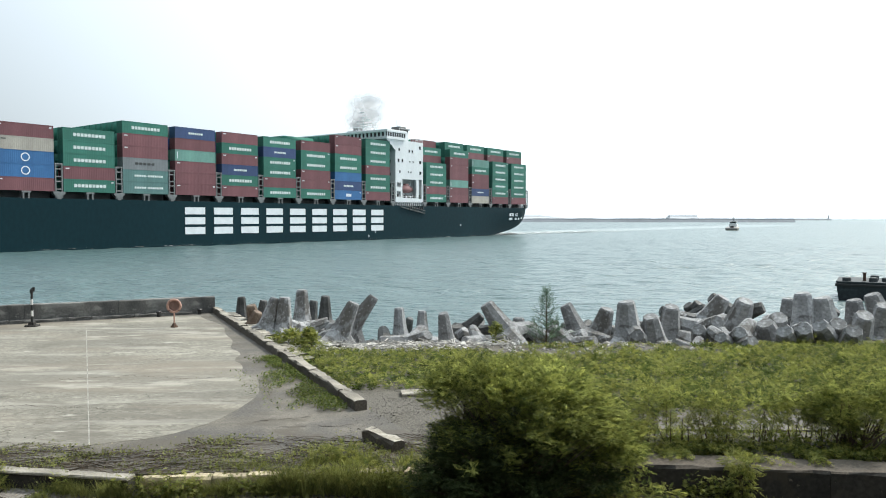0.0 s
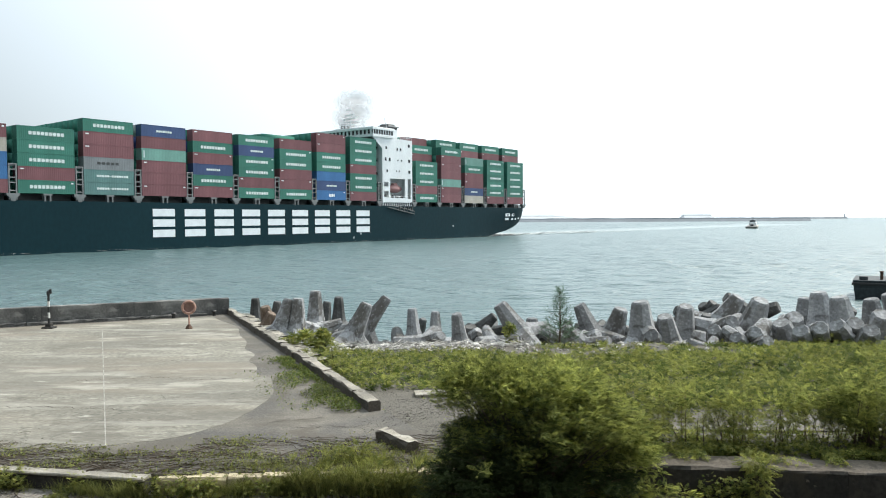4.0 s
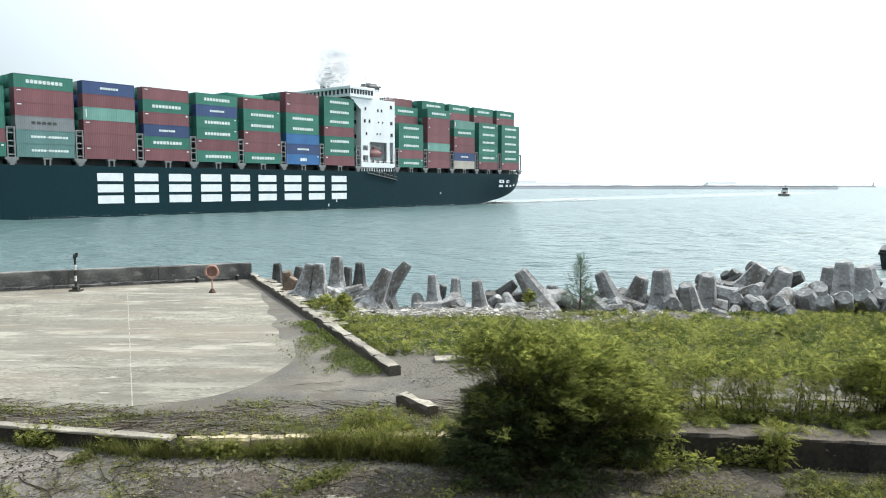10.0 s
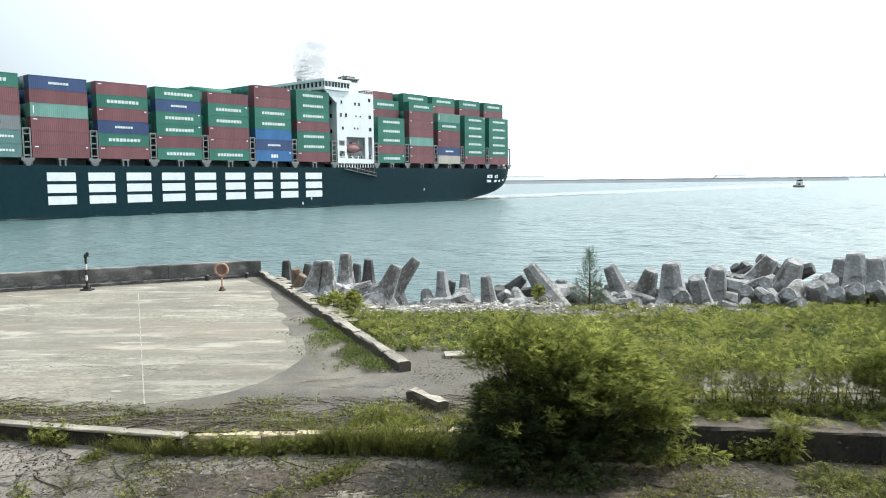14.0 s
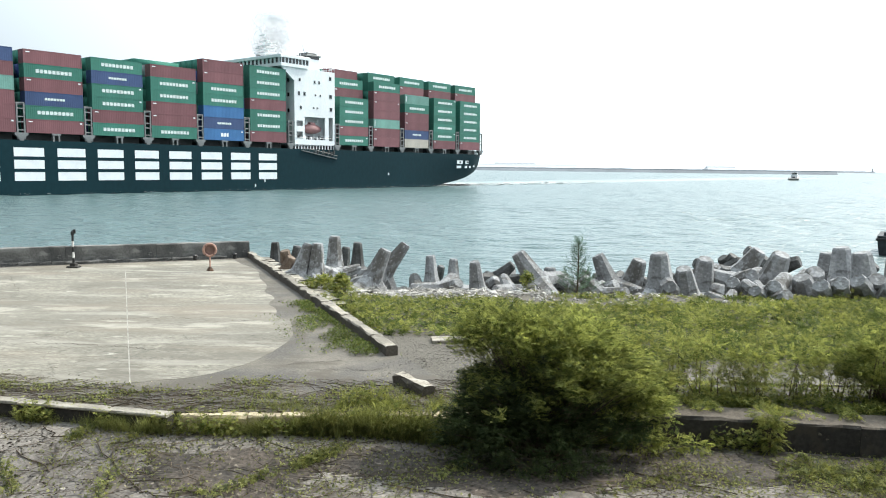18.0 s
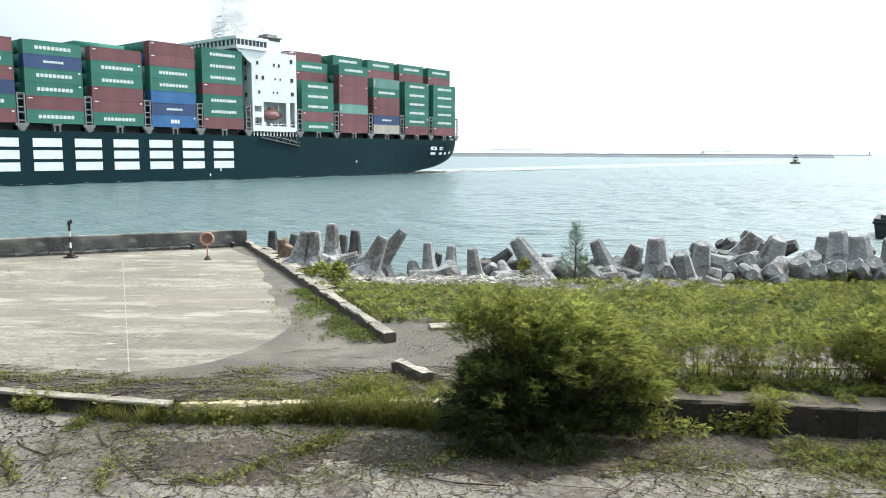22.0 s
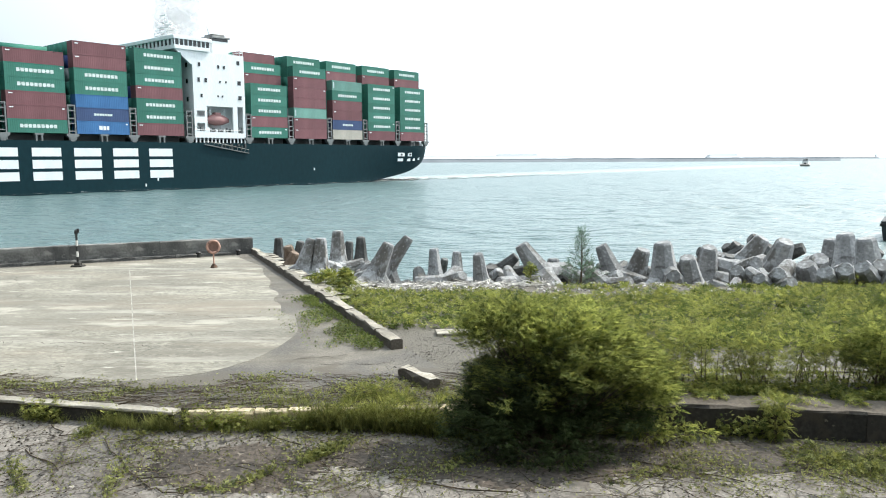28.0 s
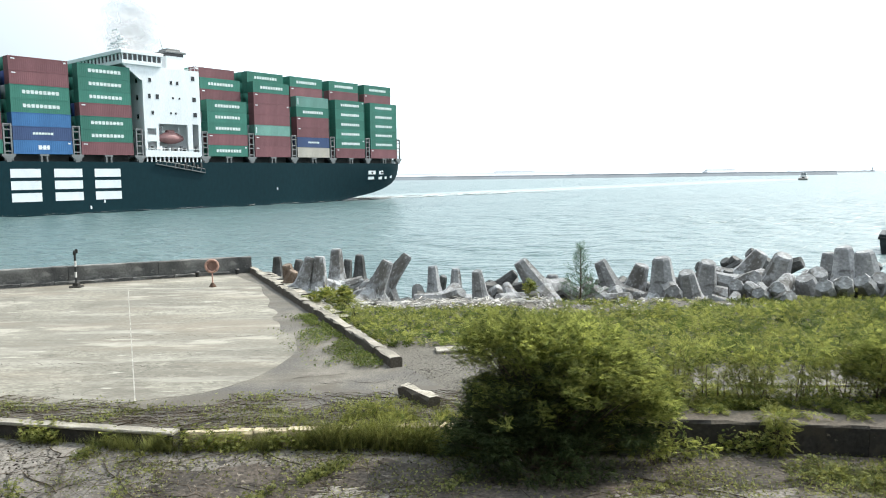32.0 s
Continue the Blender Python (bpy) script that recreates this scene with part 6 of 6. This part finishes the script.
    y = back + np.abs(rng.normal(0, 0.7, n)) - np.where(np.array([noise.noise((a * 0.9, 3.3, 5)) for a in x]) > 0.12, rng.uniform(0, 0.8, n), 0)
    keep = np.array([noise.noise((a * 1.0, b * 1.2, 31)) for a, b in zip(x, y)]) > -0.12
    x, y, back = x[keep], y[keep], back[keep]
    n = len(x)
    z = np.where(y < back, ROAD + 0.70, 1.76) + rng.uniform(0.02, 0.22, n) * np.where(y < back, 0.5, 1.0)
    bv, bf = broad_leaf()
    ax = turned(rng, rng.normal(0, 1, (n, 3)) * np.array([1, 1, 0.3]), 1.5)
    thing("wall_weeds", "low bright green leaves along the top of the wall", "weeds", kind="stuff", data=scatter("wall_weeds", bv, bf, np.stack([x, y, z], 1), ax, rng.uniform(0.03, 0.085, n), FIELDLEAF))
    # creepers over the yard's edge and the road
    P = []
    stems = Shape()
    r = random.Random(14)

    def runner(x, y, a, steps, z, leafy_share, spread=0.7, thick=0.006):
        pts = []
        for i in range(steps):
            zz = z if z > 1.5 else verge(x, y) + 0.02
            pts.append((x, y, zz + r.uniform(0.0, 0.03)))
            a += r.gauss(0, 0.38)
            x += math.cos(a) * 0.22
            y += math.sin(a) * 0.22
            if z > 1.5 and (y < front(x) + 0.05 or y > front(x) + (1.9 if x < -6 else 2.8)) or z < 1.5 and y > front(x) - 0.2 or y < 8.5:
                break
            if r.random() < leafy_share and (z < 1.5 or noise.noise((x * 0.75, y * 1.3, 17)) + 0.5 * noise.noise((x * 2.4, y * 2.8, 9)) > -0.02):
                for _ in range(r.randint(3, 11)):
                    P.append((x + r.gauss(0, spread * 0.25), y + r.gauss(0, spread * 0.25), zz + r.uniform(0.02, 0.07)))
        if len(pts) > 2:
            stems.tube(pts, thick * r.uniform(0.5, 1.2), 3, 0, False)
    for i in range(430):
        x = r.uniform(-13.5, 1.4)
        runner(x, front(x) + r.uniform(0.25, 1.4 + 0.9 * (x > -6.5)), r.uniform(-0.6, 0.6) + r.choice((0, math.pi)), r.randint(6, 26), YARD + 0.01, 0.75 if noise.noise((x * 0.8, i * 0.37, 2)) > 0.05 else 0.08)
    for i in range(150):
        x = r.uniform(-13, 12)
        runner(x, front(x) - r.uniform(0.3, 4.5), r.uniform(0, 6.28), r.randint(8, 40), ROAD + 0.02, 0.10)
    for x, y, a, k in ((-3.4, 15.6, -0.55, 16), (-1.1, 14.0, 0.35, 14), (-3.0, 13.3, 0.3, 12), (7.2, 14.9, -0.5, 16), (7.6, 15.0, -0.9, 14), (8.3, 14.3, 0.2, 14), (-8.5, 14.9, -0.4, 12), (-7.0, 15.3, -0.2, 18), (4.3, 14.4, 0.2, 12), (9.0, 13.6, 0.1, 12), (7.1, 15.3, -0.35, 14), (7.3, 15.1, -0.2, 14), (8.2, 14.9, -0.9, 10), (7.0, 14.6, -0.3, 12), (3.4, 13.9, 0.5, 10), (4.6, 14.9, 0.2, 10)):
        for _ in range(9):
            runner(x + r.gauss(0, 0.15), y + r.gauss(0, 0.15), a + r.gauss(0, 0.3), k, ROAD + 0.02, 1.0, 0.8)
    # leafy runs of creeper on the road: ends and number of leaves
    Q = []
    for x0, y0, x1, y1, n in ((-5.0, 16.0, -4.3, 15.9, 60), (-4.3, 15.9, -3.2, 14.9, 30), (-3.15, 14.6, -2.2, 15.4, 240), (-6.4, 13.1, -6.75, 14.5, 70), (-4.4, 13.5, -3.5, 14.35, 100), (-9.1, 14.7, -8.05, 13.3, 110), (-8.1, 15.6, -7.95, 16.1, 120), (-7.1, 15.4, -6.7, 15.7, 30), (-5.3, 13.5, -4.4, 13.6, 25), (-0.2, 14.3, 0.45, 15.2, 70), (3.0, 13.8, 4.6, 14.6, 60)):
        for _ in range(n * 2):
            u = r.random()
            x, y = x0 + (x1 - x0) * u + r.gauss(0, 0.11), y0 + (y1 - y0) * u + r.gauss(0, 0.11)
            Q.append((x, y, verge(x, y) + r.uniform(0.02, 0.13)))
        stems.tube([(x0 + (x1 - x0) * u + r.gauss(0, 0.04), y0 + (y1 - y0) * u + r.gauss(0, 0.04), verge(x0, y0) + 0.04) for u in (0, 0.25, 0.5, 0.75, 1)], 0.012, 4)
    # thick old vine stems
    for x0, y0, x1, y1 in ((-7.55, 15.4, -5.8, 13.55), (-5.8, 13.55, -5.0, 13.3), (-5.25, 14.4, -4.4, 13.6), (-9.1, 16.2, -8.15, 15.6), (-9.1, 15.2, -7.9, 14.4), (-6.7, 15.7, -5.8, 16.0), (-5.6, 14.6, -5.2, 14.3), (6.4, 15.4, 7.8, 13.4), (3.5, 15.0, 5.6, 13.9), (-1.2, 14.0, 1.2, 13.4)):
        pts = []
        for u in (0, 0.2, 0.4, 0.6, 0.8, 1):
            x, y = x0 + (x1 - x0) * u + r.gauss(0, 0.06), y0 + (y1 - y0) * u + r.gauss(0, 0.06)
            pts.append((x, y, verge(x, y) + 0.03))
        stems.tube(pts, 0.013, 5)
    K = []
    for i in range(11000):
        y = r.uniform(21.4, 29.8)
        u = abs(r.gauss(0, 0.60))
        x = kerb_x(y) - 0.30 - u * (1.4 if y < 27 else 0.7)
        if noise.noise((x * 1.3, y * 0.9, 8)) + 0.4 * noise.noise((x * 4, y * 3, 2)) > -0.15:
            (P if i % 3 == 0 else K).append((x, y, YARD + r.uniform(0.02, 0.16)))
    kv, kf = broad_leaf()
    ax = turned(rng, rng.normal(0, 1, (len(K), 3)) * np.array([1, 1, 0.3]), 1.5)
    thing("creeping_weeds", "low green weeds creeping along the diagonal kerb", "weeds", kind="stuff", data=scatter("creeping_weeds", kv, kf, np.array(K), ax, rng.uniform(0.02, 0.05, len(K)), DARKSCRUB))
    size = np.concatenate([rng.uniform(0.015, 0.042, len(P)), rng.uniform(0.03, 0.065, len(Q))])
    P = np.array(P + Q)
    bv, bf = broad_leaf()
    dirs = np.stack([rng.normal(0, 1, len(P)), rng.normal(0, 1, len(P)), rng.normal(0, 0.25, len(P))], 1)
    ax = turned(rng, dirs)
    ax[:, 2] = np.stack([rng.normal(0, 0.3, len(P)), rng.normal(0, 0.3, len(P)), np.ones(len(P))], 1)
    thing("creeper_leaves", "small yellow-green creeper leaves over the paving", "creeper", kind="stuff", data=scatter("creeper_leaves", bv, bf, P, ax, size, WEEDLEAF))
    thing("dry_vines", "tangled dry brown vine stems on the road", "vines", kind="stuff", data=stems, mat=VINE)


# ---- small things on the quay ----
def quay_things():
    x, y = -19.75, 38.95
    post = new("striped_post")
    post.matrix_basis = pose(x, y, YARD)
    tagged(post, "black and white striped marker post on a stepped base", "post")
    part("base", Shape().box(-0.30, -0.24, 0, 0.30, 0.24, 0.09, 0.03).box(-0.15, -0.15, 0.09, 0.15, 0.15, 0.25, 0.03), WALLD, post)
    for i in range(5):
        part("band", Shape().tube([(0, 0, 0.24 + 0.29 * i), (0, 0, 0.53 + 0.29 * i)], 0.06, 10), (BLACKP, WHITEP)[i % 2], post)
    part("lantern", Shape().tube([(0, 0, 1.69), (0, 0, 1.74), (0, 0, 1.90), (0, 0, 1.97)], [0.05, 0.09, 0.09, 0.03], 10), BLACKP, post)
    part("bracket", Shape().box(0.05, -0.03, 1.80, 0.16, 0.03, 2.02), BLACKP, post)
    stand = new("lifebuoy_stand")
    stand.matrix_basis = pose(-12.4, 38.45, YARD, 0, 0, 14)
    tagged(stand, "faded orange lifebuoy on a rusty steel stand", "lifebuoy")
    part("foot", Shape().loft([[(0.19 * math.cos(a) * k, 0.19 * math.sin(a) * k, z) for a in [i * math.pi / 4 for i in range(8)]] for k, z in ((1, 0), (0.9, 0.06), (0.3, 0.22))]), RUST, stand)
    part("pole", Shape().tube([(0, 0, 0.1), (0, 0, 0.8)], 0.038, 8), BUOY, stand)
    part("backing_disc", Shape().tube([(0, 0.03, 1.1), (0, 0.06, 1.1)], 0.30, 20), BACKING, stand)
    s = Shape()
    rings = []
    for i in range(24):
        a = i * math.pi / 12
        rings.append([((0.31 + 0.062 * math.cos(b)) * math.cos(a), -0.05 + 0.055 * math.sin(b), 1.1 + (0.31 + 0.062 * math.cos(b)) * math.sin(a)) for b in [k * math.pi / 4 for k in range(8)]])
    part("ring", s.loft(rings + [rings[0]], True, False), BUOY, stand, smooth=True)
    for a in (0.8, 2.35, 3.9, 5.5):
        part("cord_loop", Shape().tube([(0.29 * math.cos(a - 0.12), -0.06, 1.1 + 0.29 * math.sin(a - 0.12)), (0.29 * math.cos(a + 0.12), -0.06, 1.1 + 0.31 * math.sin(a + 0.12))], 0.066, 8), BACKING, stand)
    # small fittings along the parapet
    for x, y in ((-14.6, 42.6), (-12.6, 43.6)):
        b = new("bollard")
        b.matrix_basis = pose(x, y, YARD)
        tagged(b, "small dark rusty mooring bollard by the parapet", "bollard", "bollards along the parapet")
        part("stem", Shape().tube([(0, 0, 0), (0, 0, 0.22)], 0.10, 10), BLACKP, b)
        part("cap", Shape().tube([(0, 0, 0.22), (0, 0, 0.27), (0, 0, 0.33)], [0.13, 0.16, 0.10], 10), BLACKP, b)


# ---- afloat and far off ----
def pontoon():
    root = new("pontoon")
    root.matrix_basis = pose(38.0, 66.9, 0, 0, 0, -32)
    tagged(root, "moored black steel pontoon with rubber fenders", "pontoon")
    side = [(0.0, 1.55), (0.05, 0.9), (0.18, 0.1), (0.3, -0.8)]
    part("hull", Shape().loft([[(x, y0, z), (15 - x, y0, z), (15 - x, y1, z), (x, y1, z)] for (x, z), y0, y1 in zip(side[::-1], (0.3, 0.15, 0.0, 0.0), (5.7, 5.85, 6, 6))]), RUBBER, root)
    part("rubbing_strake", Shape().box(-0.12, -0.12, 1.2, 15.1, 6.1, 1.45, 0.05), BLACKP, root)
    part("deck_edge", Shape().box(-0.05, -0.05, 1.55, 15.05, 6.05, 1.66, 0.03), RUBBER, root)
    for x, y, s in ((1.0, 0.7, 0.30), (3.1, 0.8, 0.34), (4.1, 1.2, 0.34), (6.6, 0.9, 0.34), (9.2, 0.9, 0.3), (3.2, 3.0, 0.4)):
        part("tyre_fender", Shape().tube([(x - 0.2, y, 1.66), (x - 0.2, y, 1.66 + s), (x - 0.2, y, 1.70 + s)], [0.36, 0.36, 0.26], 12), RUBBER, root)
    for x in (2.2, 5.4):
        b = part("bitt", Shape().tube([(x, 1.5, 1.66), (x, 1.5, 2.35)], 0.13, 8), RUST, root)
        part("bitt_cap", Shape().tube([(x, 1.5, 2.35), (x, 1.5, 2.43)], 0.19, 8), RUST, b)


def workboat():
    root = new("workboat")
    tagged(root, "small dark workboat heading out to sea", "boat")
    rings = []
    for i in range(9):
        u = i / 8
        w = 3.4 * (1 - max(0, (u - 0.55) / 0.45) ** 2)
        top = 1.5 + 1.3 * u * u
        rings.append([(-w * 0.8, 17 * u - 8, -0.6), (-w, 17 * u - 8, top * 0.5), (-w - 0.05, 17 * u - 8, top), (w + 0.05, 17 * u - 8, top), (w, 17 * u - 8, top * 0.5), (w * 0.8, 17 * u - 8, -0.6)])
    part("hull", Shape().loft(rings), CREAM, root)
    part("fender", Shape().tube([(-3.4, -8.1, 1.1), (3.4, -8.1, 1.1)], 0.3, 8), STEEL, root)
    part("cabin", Shape().box(-2.2, -1, 1.5, 2.2, 5, 3.9, 0.2), WHITE, root)
    part("window_band", Shape().box(-1.75, -0.2, 4.35, 1.75, 3.6, 5.2), GLASSY, root)
    part("wheelhouse", Shape().box(-1.6, 0, 3.9, 1.6, 3.5, 4.4).box(-1.9, -0.4, 5.2, 1.9, 3.9, 5.5), WHITE, root)
    part("mast", Shape().tube([(0, 1.5, 5.5), (0, 1.5, 8.2)], [0.14, 0.06], 6).tube([(-1, 1.5, 7.2), (1, 1.5, 7.2)], 0.07, 5), DECK, root)
    part("winch", Shape().box(-0.9, -5, 1.6, 0.9, -3.6, 2.7, 0.1), DECK, root)
    return root


def far_things():
    def ridge(name, label, x0, y0, x1, y1, h, w, mat, seed, rough=0.3, category="breakwater"):
        a, b = Vector((x0, y0, 0)), Vector((x1, y1, 0))
        d = (b - a).normalized()
        s = Vector((-d.y, d.x, 0))
        rings = []
        r = random.Random(seed)
        n = 60
        for i in range(n + 1):
            p = a.lerp(b, i / n)
            hh = h * (1 + r.uniform(-rough, rough)) * (1 if category == "breakwater" else 0.4 + 0.6 * min(1, i / 5, (n - i) / 5))
            rings.append([tuple(p + s * w + Vector((0, 0, -2))), tuple(p + s * w * 0.35 + Vector((0, 0, hh * 0.85))), tuple(p + s * w * 0.25 + Vector((0, 0, hh))), tuple(p - s * w * 0.25 + Vector((0, 0, hh))), tuple(p - s * w * 0.35 + Vector((0, 0, hh * 0.7))), tuple(p - s * w + Vector((0, 0, -2)))])
        return thing(name, label, category, kind="structure", data=Shape().loft(rings), mat=mat)
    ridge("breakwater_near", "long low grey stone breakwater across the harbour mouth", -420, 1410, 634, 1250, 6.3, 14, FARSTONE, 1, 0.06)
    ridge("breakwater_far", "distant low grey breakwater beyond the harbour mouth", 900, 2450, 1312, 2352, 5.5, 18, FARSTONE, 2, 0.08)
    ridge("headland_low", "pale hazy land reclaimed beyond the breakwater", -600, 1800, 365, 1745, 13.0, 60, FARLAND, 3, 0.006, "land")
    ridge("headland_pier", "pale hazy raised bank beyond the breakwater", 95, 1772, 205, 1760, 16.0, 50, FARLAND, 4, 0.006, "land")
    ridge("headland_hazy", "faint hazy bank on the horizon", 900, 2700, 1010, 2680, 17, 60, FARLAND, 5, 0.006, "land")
    b = new("beacon")
    b.matrix_basis = pose(1306, 2353, 5.4)
    tagged(b, "small harbour light at the end of the far breakwater", "beacon")
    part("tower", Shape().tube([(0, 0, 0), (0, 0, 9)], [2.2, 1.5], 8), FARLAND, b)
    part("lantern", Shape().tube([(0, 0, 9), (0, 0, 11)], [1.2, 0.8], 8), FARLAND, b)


def smoke():
    """Soft lumpy puffs, dense in the middle and thinning to nothing at the rim."""
    m = bpy.data.materials.new("thin_grey_smoke")
    m.use_nodes = True
    n, k = m.node_tree.nodes, m.node_tree.links
    n.remove(n["Principled BSDF"])
    tr, df, mix = n.new("ShaderNodeBsdfTranslucent"), n.new("ShaderNodeBsdfDiffuse"), n.new("ShaderNodeMixShader")
    thin, veil_mix = n.new("ShaderNodeBsdfTransparent"), n.new("ShaderNodeMixShader")
    df.inputs[0].default_value = tr.inputs[0].default_value = (0.62, 0.605, 0.61, 1)
    mix.inputs[0].default_value = 0.5
    co, mp, size = n.new("ShaderNodeTexCoord"), n.new("ShaderNodeMapping"), n.new("ShaderNodeVectorMath")
    mp.inputs["Location"].default_value, mp.inputs["Scale"].default_value = (-1, 0, -1), (2, 0, 2)
    size.operation = "LENGTH"
    k.new(co.outputs["Generated"], mp.inputs[0])
    k.new(mp.outputs[0], size.inputs[0])
    fall, curl, patchy, both = n.new("ShaderNodeMapRange"), n.new("ShaderNodeTexNoise"), n.new("ShaderNodeMapRange"), n.new("ShaderNodeMath")
    fall.interpolation_type = "SMOOTHSTEP"
    fall.inputs["From Min"].default_value, fall.inputs["From Max"].default_value = 0.05, 0.95
    fall.inputs["To Min"].default_value, fall.inputs["To Max"].default_value = 0.72, 0.0
    k.new(size.outputs["Value"], fall.inputs["Value"])
    curl.inputs["Scale"].default_value, curl.inputs["Detail"].default_value = 0.22, 2
    k.new(co.outputs["Object"], curl.inputs["Vector"])
    patchy.inputs["From Min"].default_value, patchy.inputs["From Max"].default_value = 0.2, 0.6
    patchy.inputs["To Min"].default_value = 0.3
    k.new(curl.outputs[0], patchy.inputs["Value"])
    both.operation = "MULTIPLY"
    k.new(fall.outputs[0], both.inputs[0])
    k.new(patchy.outputs[0], both.inputs[1])
    k.new(both.outputs[0], veil_mix.inputs[0])
    k.new(tr.outputs[0], mix.inputs[1])
    k.new(df.outputs[0], mix.inputs[2])
    k.new(thin.outputs[0], veil_mix.inputs[1])
    k.new(mix.outputs[0], veil_mix.inputs[2])
    k.new(veil_mix.outputs[0], n["Material Output"].inputs[0])
    out = []
    for i, (x, y, z, wide, high) in enumerate(((121.4, 24, 41.8, 8.0, 4.2), (122.2, 23, 44.8, 10.0, 5.4), (121.8, 22, 49.4, 10.5, 5.8))):
        bm = bmesh.new()
        bmesh.ops.create_icosphere(bm, subdivisions=3, radius=1.0)
        for v in bm.verts:
            g = 1 + 0.22 * noise.noise(v.co * 2.0 + Vector((i * 7.0, 0, 0)))
            v.co = Vector((v.co.x * wide * g, v.co.y * wide * 0.5 * g, v.co.z * high * g))
        me = bpy.data.meshes.new("smoke_puff")
        bm.to_mesh(me)
        bm.free()
        me.materials.append(m)
        me.polygons.foreach_set("use_smooth", [True] * len(me.polygons))
        ob = thing("smoke_puff", "thin grey smoke drifting from the funnel", "smoke", "puffs of funnel smoke", data=me)
        out.append((ob, x, y, z))
    return out


# ---- build ----
settings()
soil()
cracks()
litter()
facade()
kerbs()
armour()
rubble()
build_ship()
PUFFS = smoke()
BOAT = workboat()
pontoon()
far_things()
quay_things()
plants()
scrub()
weeds()


def motions():
    ride_rows()
    for ob, x, y, z in PUFFS:
        walk(ob, [(t, ship_pose(t) @ pose(x + 0.03 * t, y, z + 0.03 * t, 0, 0.4 * t, -SHIP_TURN)) for t in (0, 8, 16, 24, 32)])
    walk(BOAT, [(t, pose(x, y, 0, 0, roll, -29)) for t, x, y, roll in ((0, 187.7, 442.6, 1.0), (6, 212.6, 490.0, -1.0), (13, 231, 520, 1.0), (23, 258.8, 562.4, -1.0), (32, 279.2, 600, 1.0))])


motions()
